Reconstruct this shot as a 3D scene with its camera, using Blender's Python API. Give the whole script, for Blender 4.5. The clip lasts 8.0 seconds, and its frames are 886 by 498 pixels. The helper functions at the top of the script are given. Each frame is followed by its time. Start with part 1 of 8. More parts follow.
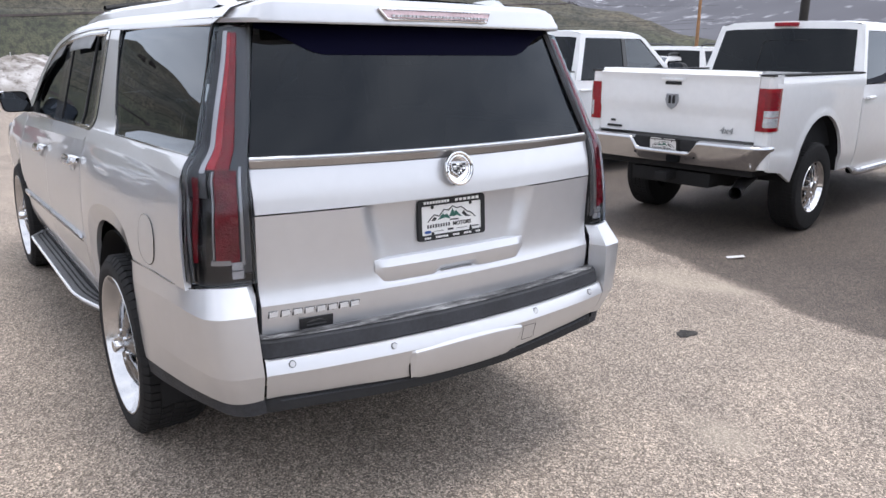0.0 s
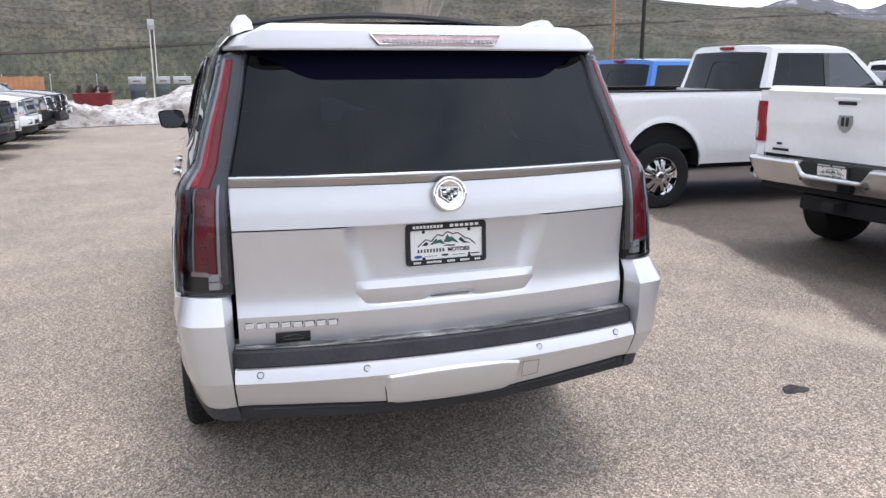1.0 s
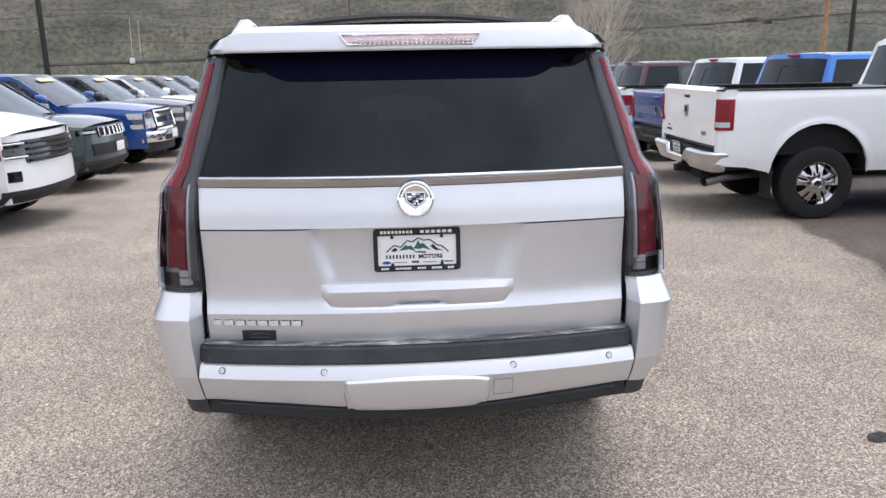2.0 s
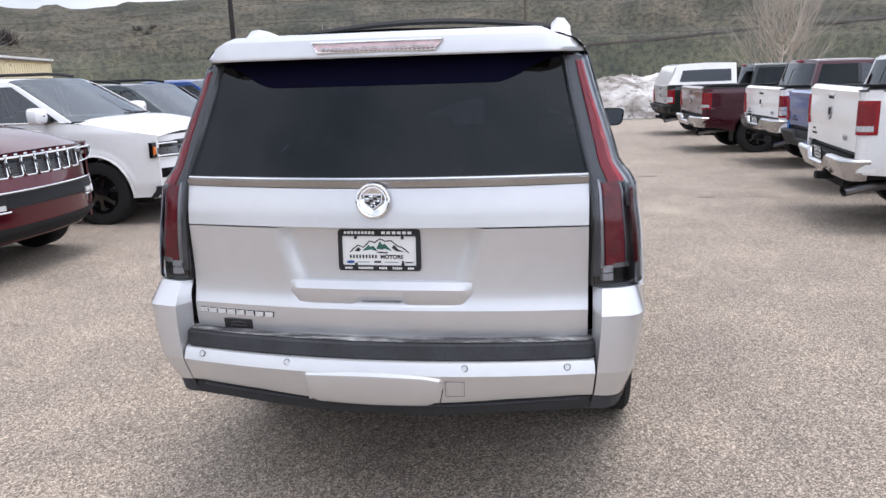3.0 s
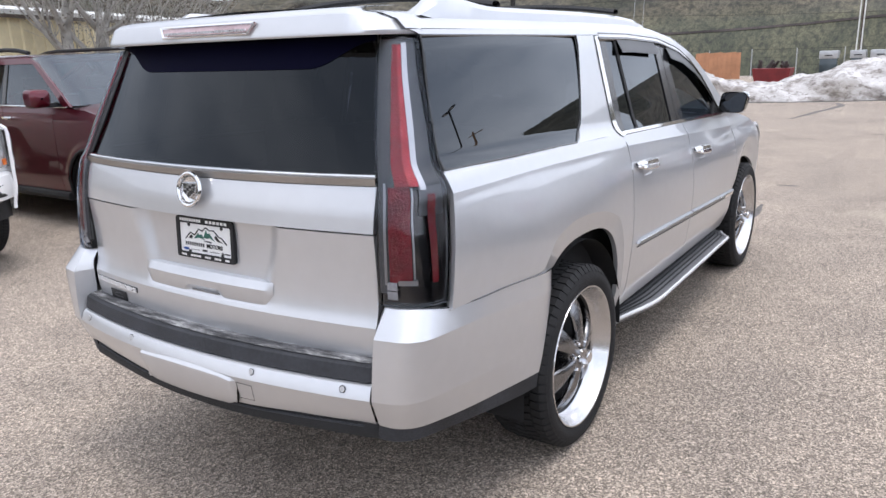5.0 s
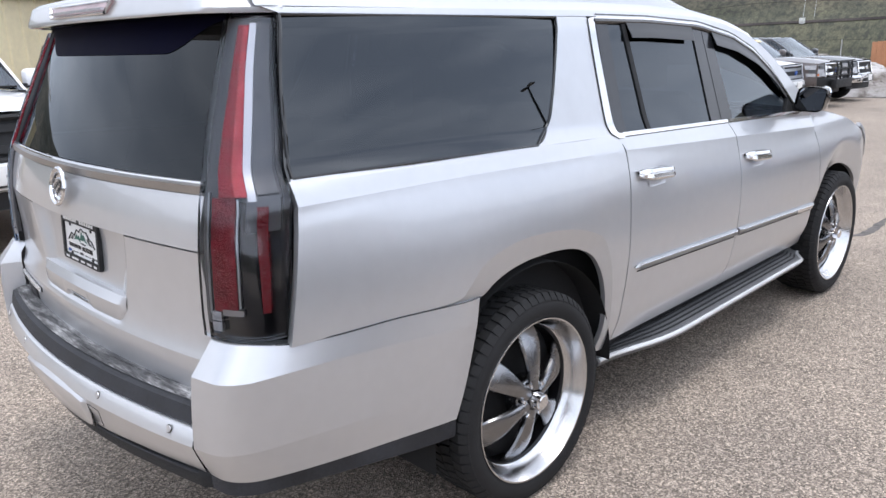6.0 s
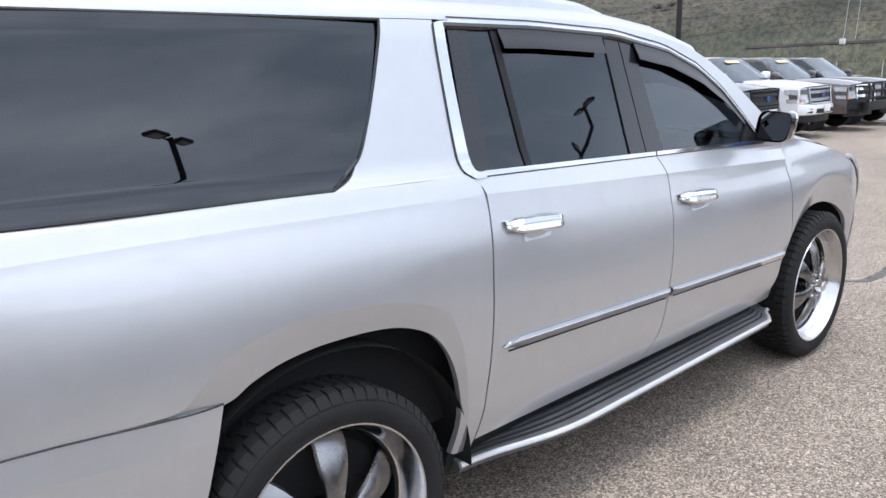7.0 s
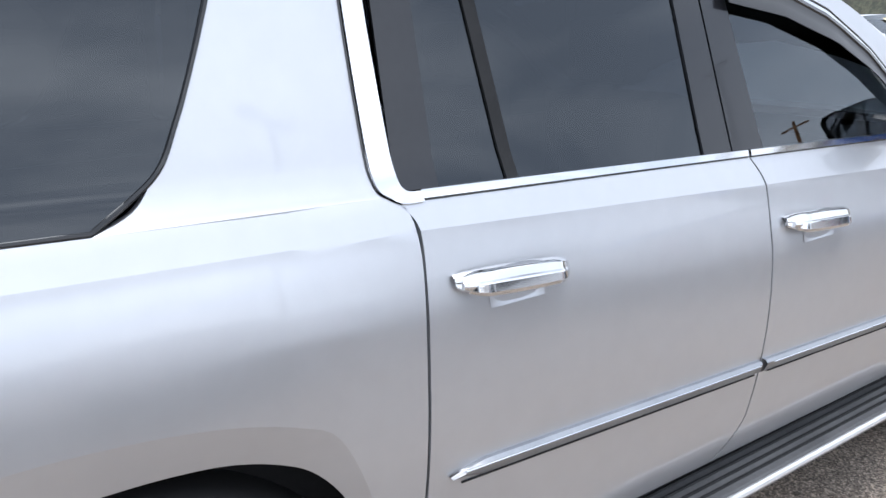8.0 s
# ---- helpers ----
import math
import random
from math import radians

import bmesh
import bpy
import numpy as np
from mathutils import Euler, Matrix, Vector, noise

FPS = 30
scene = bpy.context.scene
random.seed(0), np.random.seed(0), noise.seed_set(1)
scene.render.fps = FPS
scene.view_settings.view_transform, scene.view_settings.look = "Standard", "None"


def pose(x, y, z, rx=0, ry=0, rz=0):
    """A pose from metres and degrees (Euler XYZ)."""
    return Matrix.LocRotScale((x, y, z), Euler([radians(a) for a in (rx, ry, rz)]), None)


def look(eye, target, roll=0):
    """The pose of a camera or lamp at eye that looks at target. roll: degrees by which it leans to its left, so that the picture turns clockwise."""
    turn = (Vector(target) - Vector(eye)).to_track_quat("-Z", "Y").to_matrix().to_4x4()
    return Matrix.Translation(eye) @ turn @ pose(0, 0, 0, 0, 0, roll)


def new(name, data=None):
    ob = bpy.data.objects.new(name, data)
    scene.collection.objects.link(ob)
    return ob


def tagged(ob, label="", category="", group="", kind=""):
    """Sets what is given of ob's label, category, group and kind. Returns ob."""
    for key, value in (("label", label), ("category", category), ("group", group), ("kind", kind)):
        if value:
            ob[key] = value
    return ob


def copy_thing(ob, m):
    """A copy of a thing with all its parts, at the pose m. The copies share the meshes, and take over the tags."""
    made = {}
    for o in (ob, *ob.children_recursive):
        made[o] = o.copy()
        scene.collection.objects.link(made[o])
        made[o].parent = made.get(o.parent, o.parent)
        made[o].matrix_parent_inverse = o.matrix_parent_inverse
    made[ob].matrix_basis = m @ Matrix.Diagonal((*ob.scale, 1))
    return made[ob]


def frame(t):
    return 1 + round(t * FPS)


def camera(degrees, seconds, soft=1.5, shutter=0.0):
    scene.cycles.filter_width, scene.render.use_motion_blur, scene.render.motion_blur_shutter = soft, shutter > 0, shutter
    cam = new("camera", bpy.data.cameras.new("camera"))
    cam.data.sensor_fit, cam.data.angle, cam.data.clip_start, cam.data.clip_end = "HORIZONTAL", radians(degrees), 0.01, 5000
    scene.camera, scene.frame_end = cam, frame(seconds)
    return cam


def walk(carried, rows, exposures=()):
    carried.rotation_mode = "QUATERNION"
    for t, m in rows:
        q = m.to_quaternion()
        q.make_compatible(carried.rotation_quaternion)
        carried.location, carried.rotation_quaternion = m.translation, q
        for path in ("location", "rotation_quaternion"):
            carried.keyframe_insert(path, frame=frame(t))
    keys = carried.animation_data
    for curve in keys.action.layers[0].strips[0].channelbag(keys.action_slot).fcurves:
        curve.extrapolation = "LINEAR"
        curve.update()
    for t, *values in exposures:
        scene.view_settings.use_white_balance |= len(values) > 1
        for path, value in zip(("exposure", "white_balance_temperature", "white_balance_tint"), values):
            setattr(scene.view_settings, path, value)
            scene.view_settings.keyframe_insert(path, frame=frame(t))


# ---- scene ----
cam = camera(61.0, 8.0)
PATH = [
    (0, (-1.67, -2.194, 1.721), (-0.544, -0.624, 1.205), 0.6),
    (0.5, (-1.269, -2.455, 1.767), (-0.402, -0.721, 1.276), 0.1),
    (1, (-0.877, -2.528, 1.747), (-0.266, -0.684, 1.27), -0.1),
    (1.5, (-0.474, -2.563, 1.743), (-0.108, -0.656, 1.262), -0.5),
    (3, (0.717, -2.575, 1.739), (0.376, -0.659, 1.279), -1.8),
    (3.5, (1.103, -2.51, 1.747), (0.552, -0.644, 1.284), -1.9),
    (4, (1.461, -2.287, 1.736), (0.731, -0.486, 1.265), -2.1),
    (4.5, (1.896, -2.017, 1.74), (1.01, -0.291, 1.255), -2.0),
    (6, (2.593, -0.785, 1.706), (1.225, 0.574, 1.176), -1.6),
    (6.5, (2.654, -0.257, 1.654), (1.254, 1.074, 1.138), -1.3),
    (7, (2.576, 0.275, 1.656), (1.134, 1.576, 1.179), -1.5),
    (7.5, (2.408, 0.82, 1.669), (0.88, 2.022, 1.201), -1.8),
    (8, (2.092, 1.258, 1.613), (0.474, 2.291, 1.051), -1.7),
]
EXPOSURES = [(0.0, 0.38, 6480, 13), (4.5, 0.38, 6480, 13), (6.0, 0.38, 6380, 12), (8.0, 0.38, 6280, 10)]
walk(cam, [(t, look(eye, target, roll)) for t, eye, target, roll in PATH], EXPOSURES)

# ---------------------------------------------------------------- world and sun
SUN_EL, SUN_AZ = 80.0, 100.0          # degrees; azimuth from +y towards +x
scene.view_settings.exposure = 0.0
world = bpy.data.worlds.new("sky")
scene.world = world
world.use_nodes = True
wn, wl = world.node_tree.nodes, world.node_tree.links
wn.clear()
w_out = wn.new("ShaderNodeOutputWorld")
w_bg = wn.new("ShaderNodeBackground")
w_sky = wn.new("ShaderNodeTexSky")
w_sky.sky_type, w_sky.sun_disc = "NISHITA", False
w_sky.sun_elevation, w_sky.sun_rotation = radians(SUN_EL), radians(SUN_AZ)
w_sky.dust_density = 4.0
w_co = wn.new("ShaderNodeTexCoord")
w_map = wn.new("ShaderNodeMapping")
w_map.inputs["Scale"].default_value = (1.0, 1.0, 2.6)
w_noise = wn.new("ShaderNodeTexNoise")
w_noise.inputs["Scale"].default_value = 2.2
w_noise.inputs["Detail"].default_value = 7.0
w_noise.inputs["Roughness"].default_value = 0.55
w_ramp = wn.new("ShaderNodeValToRGB")
w_ramp.color_ramp.elements[0].position, w_ramp.color_ramp.elements[0].color = 0.32, (6.0, 6.8, 8.2, 1)
w_ramp.color_ramp.elements[1].position, w_ramp.color_ramp.elements[1].color = 0.66, (12.4, 13.0, 14.1, 1)
w_mix = wn.new("ShaderNodeMix")
w_mix.data_type = "RGBA"
w_mix.inputs[0].default_value = 0.86
w_bg.inputs["Strength"].default_value = 0.1
wl.new(w_co.outputs["Generated"], w_map.inputs["Vector"])
wl.new(w_map.outputs["Vector"], w_noise.inputs["Vector"])
wl.new(w_noise.outputs["Fac"], w_ramp.inputs["Fac"])
wl.new(w_sky.outputs["Color"], w_mix.inputs[6])
wl.new(w_ramp.outputs["Color"], w_mix.inputs[7])
# cloud is brighter on the sun's side of the sky
w_dot = wn.new("ShaderNodeVectorMath")
w_dot.operation = "DOT_PRODUCT"
w_dot.inputs[1].default_value = (math.sin(radians(SUN_AZ)), math.cos(radians(SUN_AZ)), 0.35)
w_side = wn.new("ShaderNodeMapRange")
w_side.inputs["From Min"].default_value, w_side.inputs["From Max"].default_value = -1.0, 1.0
w_side.inputs["To Min"].default_value, w_side.inputs["To Max"].default_value = 0.080, 0.144
wl.new(w_co.outputs["Generated"], w_dot.inputs[0])
wl.new(w_dot.outputs["Value"], w_side.inputs["Value"])
wl.new(w_side.outputs["Result"], w_bg.inputs["Strength"])
wl.new(w_mix.outputs[2], w_bg.inputs["Color"])
wl.new(w_bg.outputs["Background"], w_out.inputs["Surface"])
sun = new("sun", bpy.data.lights.new("sun", "SUN"))
sun.data.energy, sun.data.angle, sun.data.color = 1.1, radians(22.0), (1.0, 0.97, 0.94)
_az, _el = radians(SUN_AZ), radians(SUN_EL)
sun.matrix_world = look((60 * math.sin(_az) * math.cos(_el), 60 * math.cos(_az) * math.cos(_el), 60 * math.sin(_el)), (0, 0, 0))


# ---------------------------------------------------------------- materials
def material(name, base, rough=0.5, metal=0.0, coat=0.0, vary=0.0, scale=6.0, bump=0.0, bump_scale=60.0, second=None, ior=1.45, coat_rough=0.04):
    """A principled material whose colour drifts at two scales, with a fine relief."""
    m = bpy.data.materials.new(name)
    m.use_nodes = True
    n, l = m.node_tree.nodes, m.node_tree.links
    p = n["Principled BSDF"]
    p.inputs["Base Color"].default_value = (*base, 1)
    p.inputs["Roughness"].default_value = rough
    p.inputs["Metallic"].default_value = metal
    p.inputs["Coat Weight"].default_value = coat
    p.inputs["Coat Roughness"].default_value = coat_rough
    p.inputs["IOR"].default_value = ior
    co = n.new("ShaderNodeTexCoord")
    if vary:
        big, fine = n.new("ShaderNodeTexNoise"), n.new("ShaderNodeTexNoise")
        big.inputs["Scale"].default_value, big.inputs["Detail"].default_value = scale, 5
        fine.inputs["Scale"].default_value, fine.inputs["Detail"].default_value = scale * 14, 3
        l.new(co.outputs["Object"], big.inputs["Vector"]), l.new(co.outputs["Object"], fine.inputs["Vector"])
        add = n.new("ShaderNodeMath")
        add.operation = "MULTIPLY_ADD"
        l.new(fine.outputs["Fac"], add.inputs[0])
        add.inputs[1].default_value = 0.45
        l.new(big.outputs["Fac"], add.inputs[2])
        ramp = n.new("ShaderNodeValToRGB")
        lo = second or tuple(c * (1 - vary) for c in base)
        ramp.color_ramp.elements[0].position, ramp.color_ramp.elements[0].color = 0.5, (*lo, 1)
        ramp.color_ramp.elements[1].position, ramp.color_ramp.elements[1].color = 0.92, (*(min(1, c * (1 + vary * 0.6)) for c in base), 1)
        l.new(add.outputs[0], ramp.inputs["Fac"]), l.new(ramp.outputs["Color"], p.inputs["Base Color"])
        rr = n.new("ShaderNodeMapRange")
        rr.inputs["To Min"].default_value, rr.inputs["To Max"].default_value = max(0, rough - 0.08), min(1, rough + 0.1)
        l.new(big.outputs["Fac"], rr.inputs["Value"]), l.new(rr.outputs["Result"], p.inputs["Roughness"])
    if bump:
        bn, bb = n.new("ShaderNodeTexNoise"), n.new("ShaderNodeBump")
        bn.inputs["Scale"].default_value, bn.inputs["Detail"].default_value = bump_scale, 4
        bb.inputs["Strength"].default_value, bb.inputs["Distance"].default_value = bump, 0.01
        l.new(co.outputs["Object"], bn.inputs["Vector"]), l.new(bn.outputs["Fac"], bb.inputs["Height"]), l.new(bb.outputs["Normal"], p.inputs["Normal"])
    return m


def paint(name, base, metal=0.0, rough=0.4, flake=0.0):
    """Car paint: a base coat, flakes where it is metallic, dust, and a clear coat."""
    return material(name, base, rough, metal, 1.0, 0.05, 1.3, flake, 900.0)


def glass(name, tint, ior=1.5):
    """A thin pane: tinted see-through with a mirror's gloss by Fresnel."""
    m = bpy.data.materials.new(name)
    m.use_nodes = True
    n, l = m.node_tree.nodes, m.node_tree.links
    n.clear()
    out, mix, fr = n.new("ShaderNodeOutputMaterial"), n.new("ShaderNodeMixShader"), n.new("ShaderNodeFresnel")
    tr, gl = n.new("ShaderNodeBsdfTransparent"), n.new("ShaderNodeBsdfGlossy")
    tr.inputs["Color"].default_value = (*tint, 1)
    gl.inputs["Roughness"].default_value = 0.012
    gl.inputs["Color"].default_value = (0.88, 0.94, 1.0, 1)
    fr.inputs["IOR"].default_value = ior
    l.new(fr.outputs[0], mix.inputs[0]), l.new(tr.outputs[0], mix.inputs[1]), l.new(gl.outputs[0], mix.inputs[2]), l.new(mix.outputs[0], out.inputs[0])
    return m


SILVER = material("silver_paint", (0.62, 0.628, 0.648), 0.35, 0.67, 0.95, 0.04, 1.3, coat_rough=0.03)
WHITE = paint("white_paint", (0.84, 0.845, 0.85), 0.0, 0.4)
RED = paint("dark_red_paint", (0.098, 0.002, 0.012), 0.7, 0.30)
MAROON = paint("maroon_paint", (0.055, 0.006, 0.014), 0.4, 0.3)
PEWTER = material("pewter_strip", (0.40, 0.39, 0.385), 0.30, 1.0, vary=0.1, scale=6)
BLUE = paint("blue_paint", (0.008, 0.16, 0.56), 0.25, 0.33)
NAVY = paint("deep_blue_paint", (0.006, 0.058, 0.25), 0.3, 0.3)
GREY = paint("grey_paint", (0.045, 0.048, 0.055), 0.5, 0.35)
TEAL = paint("slate_paint", (0.055, 0.075, 0.085), 0.5, 0.35)
BROWN = paint("stone_grey_paint", (0.13, 0.11, 0.105), 0.5, 0.35)
GREEN = paint("dark_green_paint", (0.011, 0.015, 0.013), 0.3, 0.35)
CHROME = material("chrome", (0.80, 0.80, 0.81), 0.06, 1.0, vary=0.04, scale=3)
BUMPER_CHROME = material("dull_bumper_chrome", (0.50, 0.505, 0.52), 0.10, 1.0, vary=0.10, scale=4)
SATIN = material("satin_metal", (0.42, 0.43, 0.45), 0.32, 1.0, vary=0.12, scale=8)
BRUSHED = material("machined_rim", (0.66, 0.66, 0.67), 0.2, 1.0, vary=0.08, scale=9)
BARREL = material("dark_wheel_barrel", (0.016, 0.016, 0.018), 0.3, 0.3, vary=0.3, scale=7)
SPOKE = material("polished_grey_spoke", (0.30, 0.302, 0.312), 0.26, 1.0, vary=0.15, scale=9)
BLACK = material("gloss_black", (0.006, 0.006, 0.007), 0.12, 0.0, 0.6, 0.1, 4)
PLASTIC = material("black_plastic", (0.014, 0.0145, 0.016), 0.62, vary=0.35, scale=9, bump=0.25, bump_scale=700)
PAD = material("worn_bumper_pad", (0.030, 0.032, 0.038), 0.62, vary=0.5, scale=5, bump=0.3, bump_scale=500)
SCUFF = material("scuffed_pad_top", (0.10, 0.10, 0.104), 0.6, bump=0.3, bump_scale=300)


def scuffs(m):
    """Pale scratches drawn out across the car over dark ribbed rubber."""
    n, l = m.node_tree.nodes, m.node_tree.links
    geo, cols = n.new("ShaderNodeNewGeometry"), None
    for sx, sy, sc, lo, hi, ca, cb in ((1.0, 6.0, 6.0, .42, .60, (.09, .09, .094), (.36, .36, .36)), (1.0, 9.0, 26.0, .36, .64, (.40, .40, .41), (1.3, 1.3, 1.3)), (3.0, 1.0, 2.3, .38, .58, (.45, .45, .46), (1.2, 1.2, 1.2))):
        st, t, r = n.new("ShaderNodeMapping"), n.new("ShaderNodeTexNoise"), n.new("ShaderNodeValToRGB")
        st.inputs["Scale"].default_value = (sx, sy, 1)
        t.inputs["Scale"].default_value, t.inputs["Detail"].default_value = sc, 6
        r.color_ramp.elements[0].position, r.color_ramp.elements[0].color = lo, (*ca, 1)
        r.color_ramp.elements[1].position, r.color_ramp.elements[1].color = hi, (*cb, 1)
        l.new(geo.outputs["Position"], st.inputs["Vector"]), l.new(st.outputs[0], t.inputs["Vector"]), l.new(t.outputs["Fac"], r.inputs["Fac"])
        if cols is None:
            cols = r.outputs["Color"]
        else:
            x = n.new("ShaderNodeMix")
            x.data_type, x.blend_type = "RGBA", "MULTIPLY"
            x.inputs[0].default_value = 1.0
            l.new(cols, x.inputs[6]), l.new(r.outputs["Color"], x.inputs[7])
            cols = x.outputs[2]
    l.new(cols, n["Principled BSDF"].inputs["Base Color"])


scuffs(SCUFF)
RUBBER = material("tyre_rubber", (0.013, 0.013, 0.014), 0.8, vary=0.35, scale=10, bump=0.25, bump_scale=260)
DARK = material("dark_lining", (0.012, 0.012, 0.013), 0.9, vary=0.3, scale=5)
CLOTH = material("dark_seat_leather", (0.03, 0.03, 0.032), 0.6, vary=0.3, scale=8, bump=0.2, bump_scale=200)
TINT = glass("privacy_glass", (0.012, 0.014, 0.020), 1.76)
REAR_TINT = glass("rear_privacy_glass", (0.015, 0.017, 0.023), 1.42)
CLEAR = glass("side_glass", (0.34, 0.37, 0.39), 1.85)
SHIELD = glass("windscreen_glass", (0.6, 0.65, 0.64), 2.3)
SPOILER_REFLECTION = material("navy_spoiler_reflection", (0.003, 0.003, 0.014), 0.6, vary=0.1, scale=4, ior=1.12)
LAMP_GREY = material("grey_lamp_reflector", (0.115, 0.118, 0.124), 0.3, 0.5, 0.5, 0.15, 20)
LAMP_HOUSE = material("grey_lamp_housing", (0.085, 0.088, 0.094), 0.4, 0.2, 0.3, 0.2, 14)
PILLAR = material("glossy_window_post", (0.020, 0.021, 0.025), 0.2, 0.0, 0.35, 0.1, 4)
LENS = glass("lamp_lens", (0.86, 0.86, 0.88), 1.36)
LAMP_RED = material("red_lamp", (0.36, 0.006, 0.020), 0.22, 0.0, 0.2, 0.25, 20, 0.4, 120)
LAMP_WINE = material("smoked_red_lamp", (0.23, 0.001, 0.012), 0.25, 0.0, 0.2, 0.35, 20, 0.4, 120)
LAMP_BRIGHT = material("bright_red_lamp", (0.20, 0.002, 0.008), 0.2, 0.0, 0.5, 0.2, 30, 0.4, 120)
TRUCK_RED = material("deep_red_lamp", (0.27, 0.002, 0.008), 0.16, 0.0, 0.5, 0.2, 24, 0.3, 140)
LAMP_PINK = material("pale_red_lamp", (0.66, 0.055, 0.075), 0.25, 0.0, 0.2, 0.2, 20, 0.4, 120)
LAMP_WHITE = material("clear_lamp", (0.62, 0.63, 0.65), 0.15, 0.6, 0.5, 0.3, 40, 0.5, 160)
HIGH_LAMP = material("clear_pink_lamp", (0.55, 0.40, 0.41), 0.2, 0.3, 0.6, 0.2, 30, 0.4, 140)
LAMP_BAR = material("pale_light_bar", (0.83, 0.84, 0.86), 0.2, 0.3, 0.8, 0.05, 10)
AMBER = material("amber_lamp", (0.72, 0.16, 0.02), 0.25, 0.0, 0.5, 0.15, 20)
PLATE_WHITE = material("plate_white", (0.80, 0.80, 0.79), 0.45, vary=0.04, scale=12)
INK = material("plate_ink", (0.02, 0.02, 0.022), 0.5, vary=0.2, scale=20)
INK_GREEN = material("plate_green", (0.03, 0.13, 0.10), 0.5, vary=0.3, scale=30)
INK_BLUE = material("plate_blue", (0.03, 0.09, 0.32), 0.5, vary=0.2, scale=30)
STICKER = material("yellow_sticker", (0.74, 0.60, 0.36), 0.6, vary=0.15, scale=9)


# ---------------------------------------------------------------- mesh helpers
class Mesh:
    """Vertices and faces that are gathered into one mesh."""

    def __init__(self):
        self.v, self.f = [], []

    def add(self, verts, faces):
        k = len(self.v)
        self.v += [tuple(p) for p in verts]
        self.f += [tuple(i + k for i in f) for f in faces]
        return self

    def grid(self, rows, closed=False):
        """A sheet over rows of points of equal length."""
        n, m = len(rows), len(rows[0])
        faces = [(i * m + j, i * m + (j + 1) % m, (i + 1) * m + (j + 1) % m, (i + 1) * m + j) for i in range(n - 1) for j in range(m if closed else m - 1)]
        return self.add([p for r in rows for p in r], faces)

    def shell(self, rows, back):
        """A sheet whose rim is turned back by the vector back, so that it shows its thickness."""
        self.grid(rows)
        rim = list(rows[0]) + [r[-1] for r in rows[1:]] + list(rows[-1])[-2::-1] + [r[0] for r in rows[-2:0:-1]]
        rim = [Vector(p) for p in rim]
        b = Vector(back)
        self.grid([rim + rim[:1], [p + b for p in rim] + [rim[0] + b]])
        return self

    def box(self, x0, x1, y0, y1, z0, z1, bevel=0.0):
        bm = bmesh.new()
        bmesh.ops.create_cube(bm, size=1.0, matrix=Matrix.Translation(((x0 + x1) / 2, (y0 + y1) / 2, (z0 + z1) / 2)) @ Matrix.Diagonal((abs(x1 - x0), abs(y1 - y0), abs(z1 - z0), 1)))
        if bevel:
            bmesh.ops.bevel(bm, geom=bm.edges[:], offset=bevel, segments=2, affect="EDGES", profile=0.6)
        bm.verts.index_update()
        self.add([v.co[:] for v in bm.verts], [[v.index for v in f.verts] for f in bm.faces])
        bm.free()
        return self

    def tube(self, pts, radius, n=10, cap=True):
        """A round bar along points; radius is a number or one for each point."""
        pts = [Vector(p) for p in pts]
        rad = radius if isinstance(radius, (list, tuple)) else [radius] * len(pts)
        rows, last = [], None
        for i, p in enumerate(pts):
            d = (pts[min(i + 1, len(pts) - 1)] - pts[max(i - 1, 0)]).normalized()
            a = d.cross(Vector((0, 0, 1)) if abs(d.z) < 0.95 else Vector((1, 0, 0))).normalized()
            if last and a.dot(last) < 0:
                a = -a
            last = a
            b = d.cross(a)
            rows.append([p + (a * math.cos(k * 2 * math.pi / n) + b * math.sin(k * 2 * math.pi / n)) * rad[i] for k in range(n)])
        k0 = len(self.v)
        self.grid(rows, True)
        if cap:
            self.f += [tuple(range(k0 + n - 1, k0 - 1, -1)), tuple(range(k0 + (len(pts) - 1) * n, k0 + len(pts) * n))]
        return self

    def lathe(self, prof, n=48, axis="x", centre=(0, 0, 0)):
        """A profile of (radius, along) turned round an axis."""
        rows = []
        for r, a in prof:
            row = []
            for k in range(n):
                c, s = math.cos(k * 2 * math.pi / n) * r, math.sin(k * 2 * math.pi / n) * r
                p = (a, c, s) if axis == "x" else (c, a, s) if axis == "y" else (c, s, a)
                row.append(tuple(p[i] + centre[i] for i in range(3)))
            rows.append(row)
        return self.grid(rows, True)

    def slab(self, outline, vec):
        """A flat outline pushed along a vector into a solid."""
        n = len(outline)
        a = [Vector(p) for p in outline]
        b = [p + Vector(vec) for p in a]
        return self.add(a + b, [tuple(range(n))[::-1], tuple(range(n, 2 * n))] + [(i, (i + 1) % n, n + (i + 1) % n, n + i) for i in range(n)])


def part(name, mesh, mat, parent=None, label="", sharp=32, flat=False):
    """One mesh object, under a thing or a part."""
    me = bpy.data.meshes.new(name)
    me.from_pydata(mesh.v, [], mesh.f)
    bm = bmesh.new()
    bm.from_mesh(me)
    bmesh.ops.remove_doubles(bm, verts=bm.verts[:], dist=0.0002)
    bmesh.ops.recalc_face_normals(bm, faces=bm.faces[:])
    bm.to_mesh(me)
    bm.free()
    if not flat:
        me.polygons.foreach_set("use_smooth", [True] * len(me.polygons))
        me.set_sharp_from_angle(angle=radians(sharp))
    me.materials.append(mat)
    ob = new(name, me)
    if parent:
        ob.parent = parent
    if label:
        ob["label"] = label
    return ob


def thing(name, label, category, group="", m=None, kind=""):
    ob = new(name)
    ob.empty_display_size = 0.2
    if m is not None:
        ob.matrix_basis = m
    return tagged(ob, label, category, group, kind)


def lerp(a, b, t):
    return a + (b - a) * t


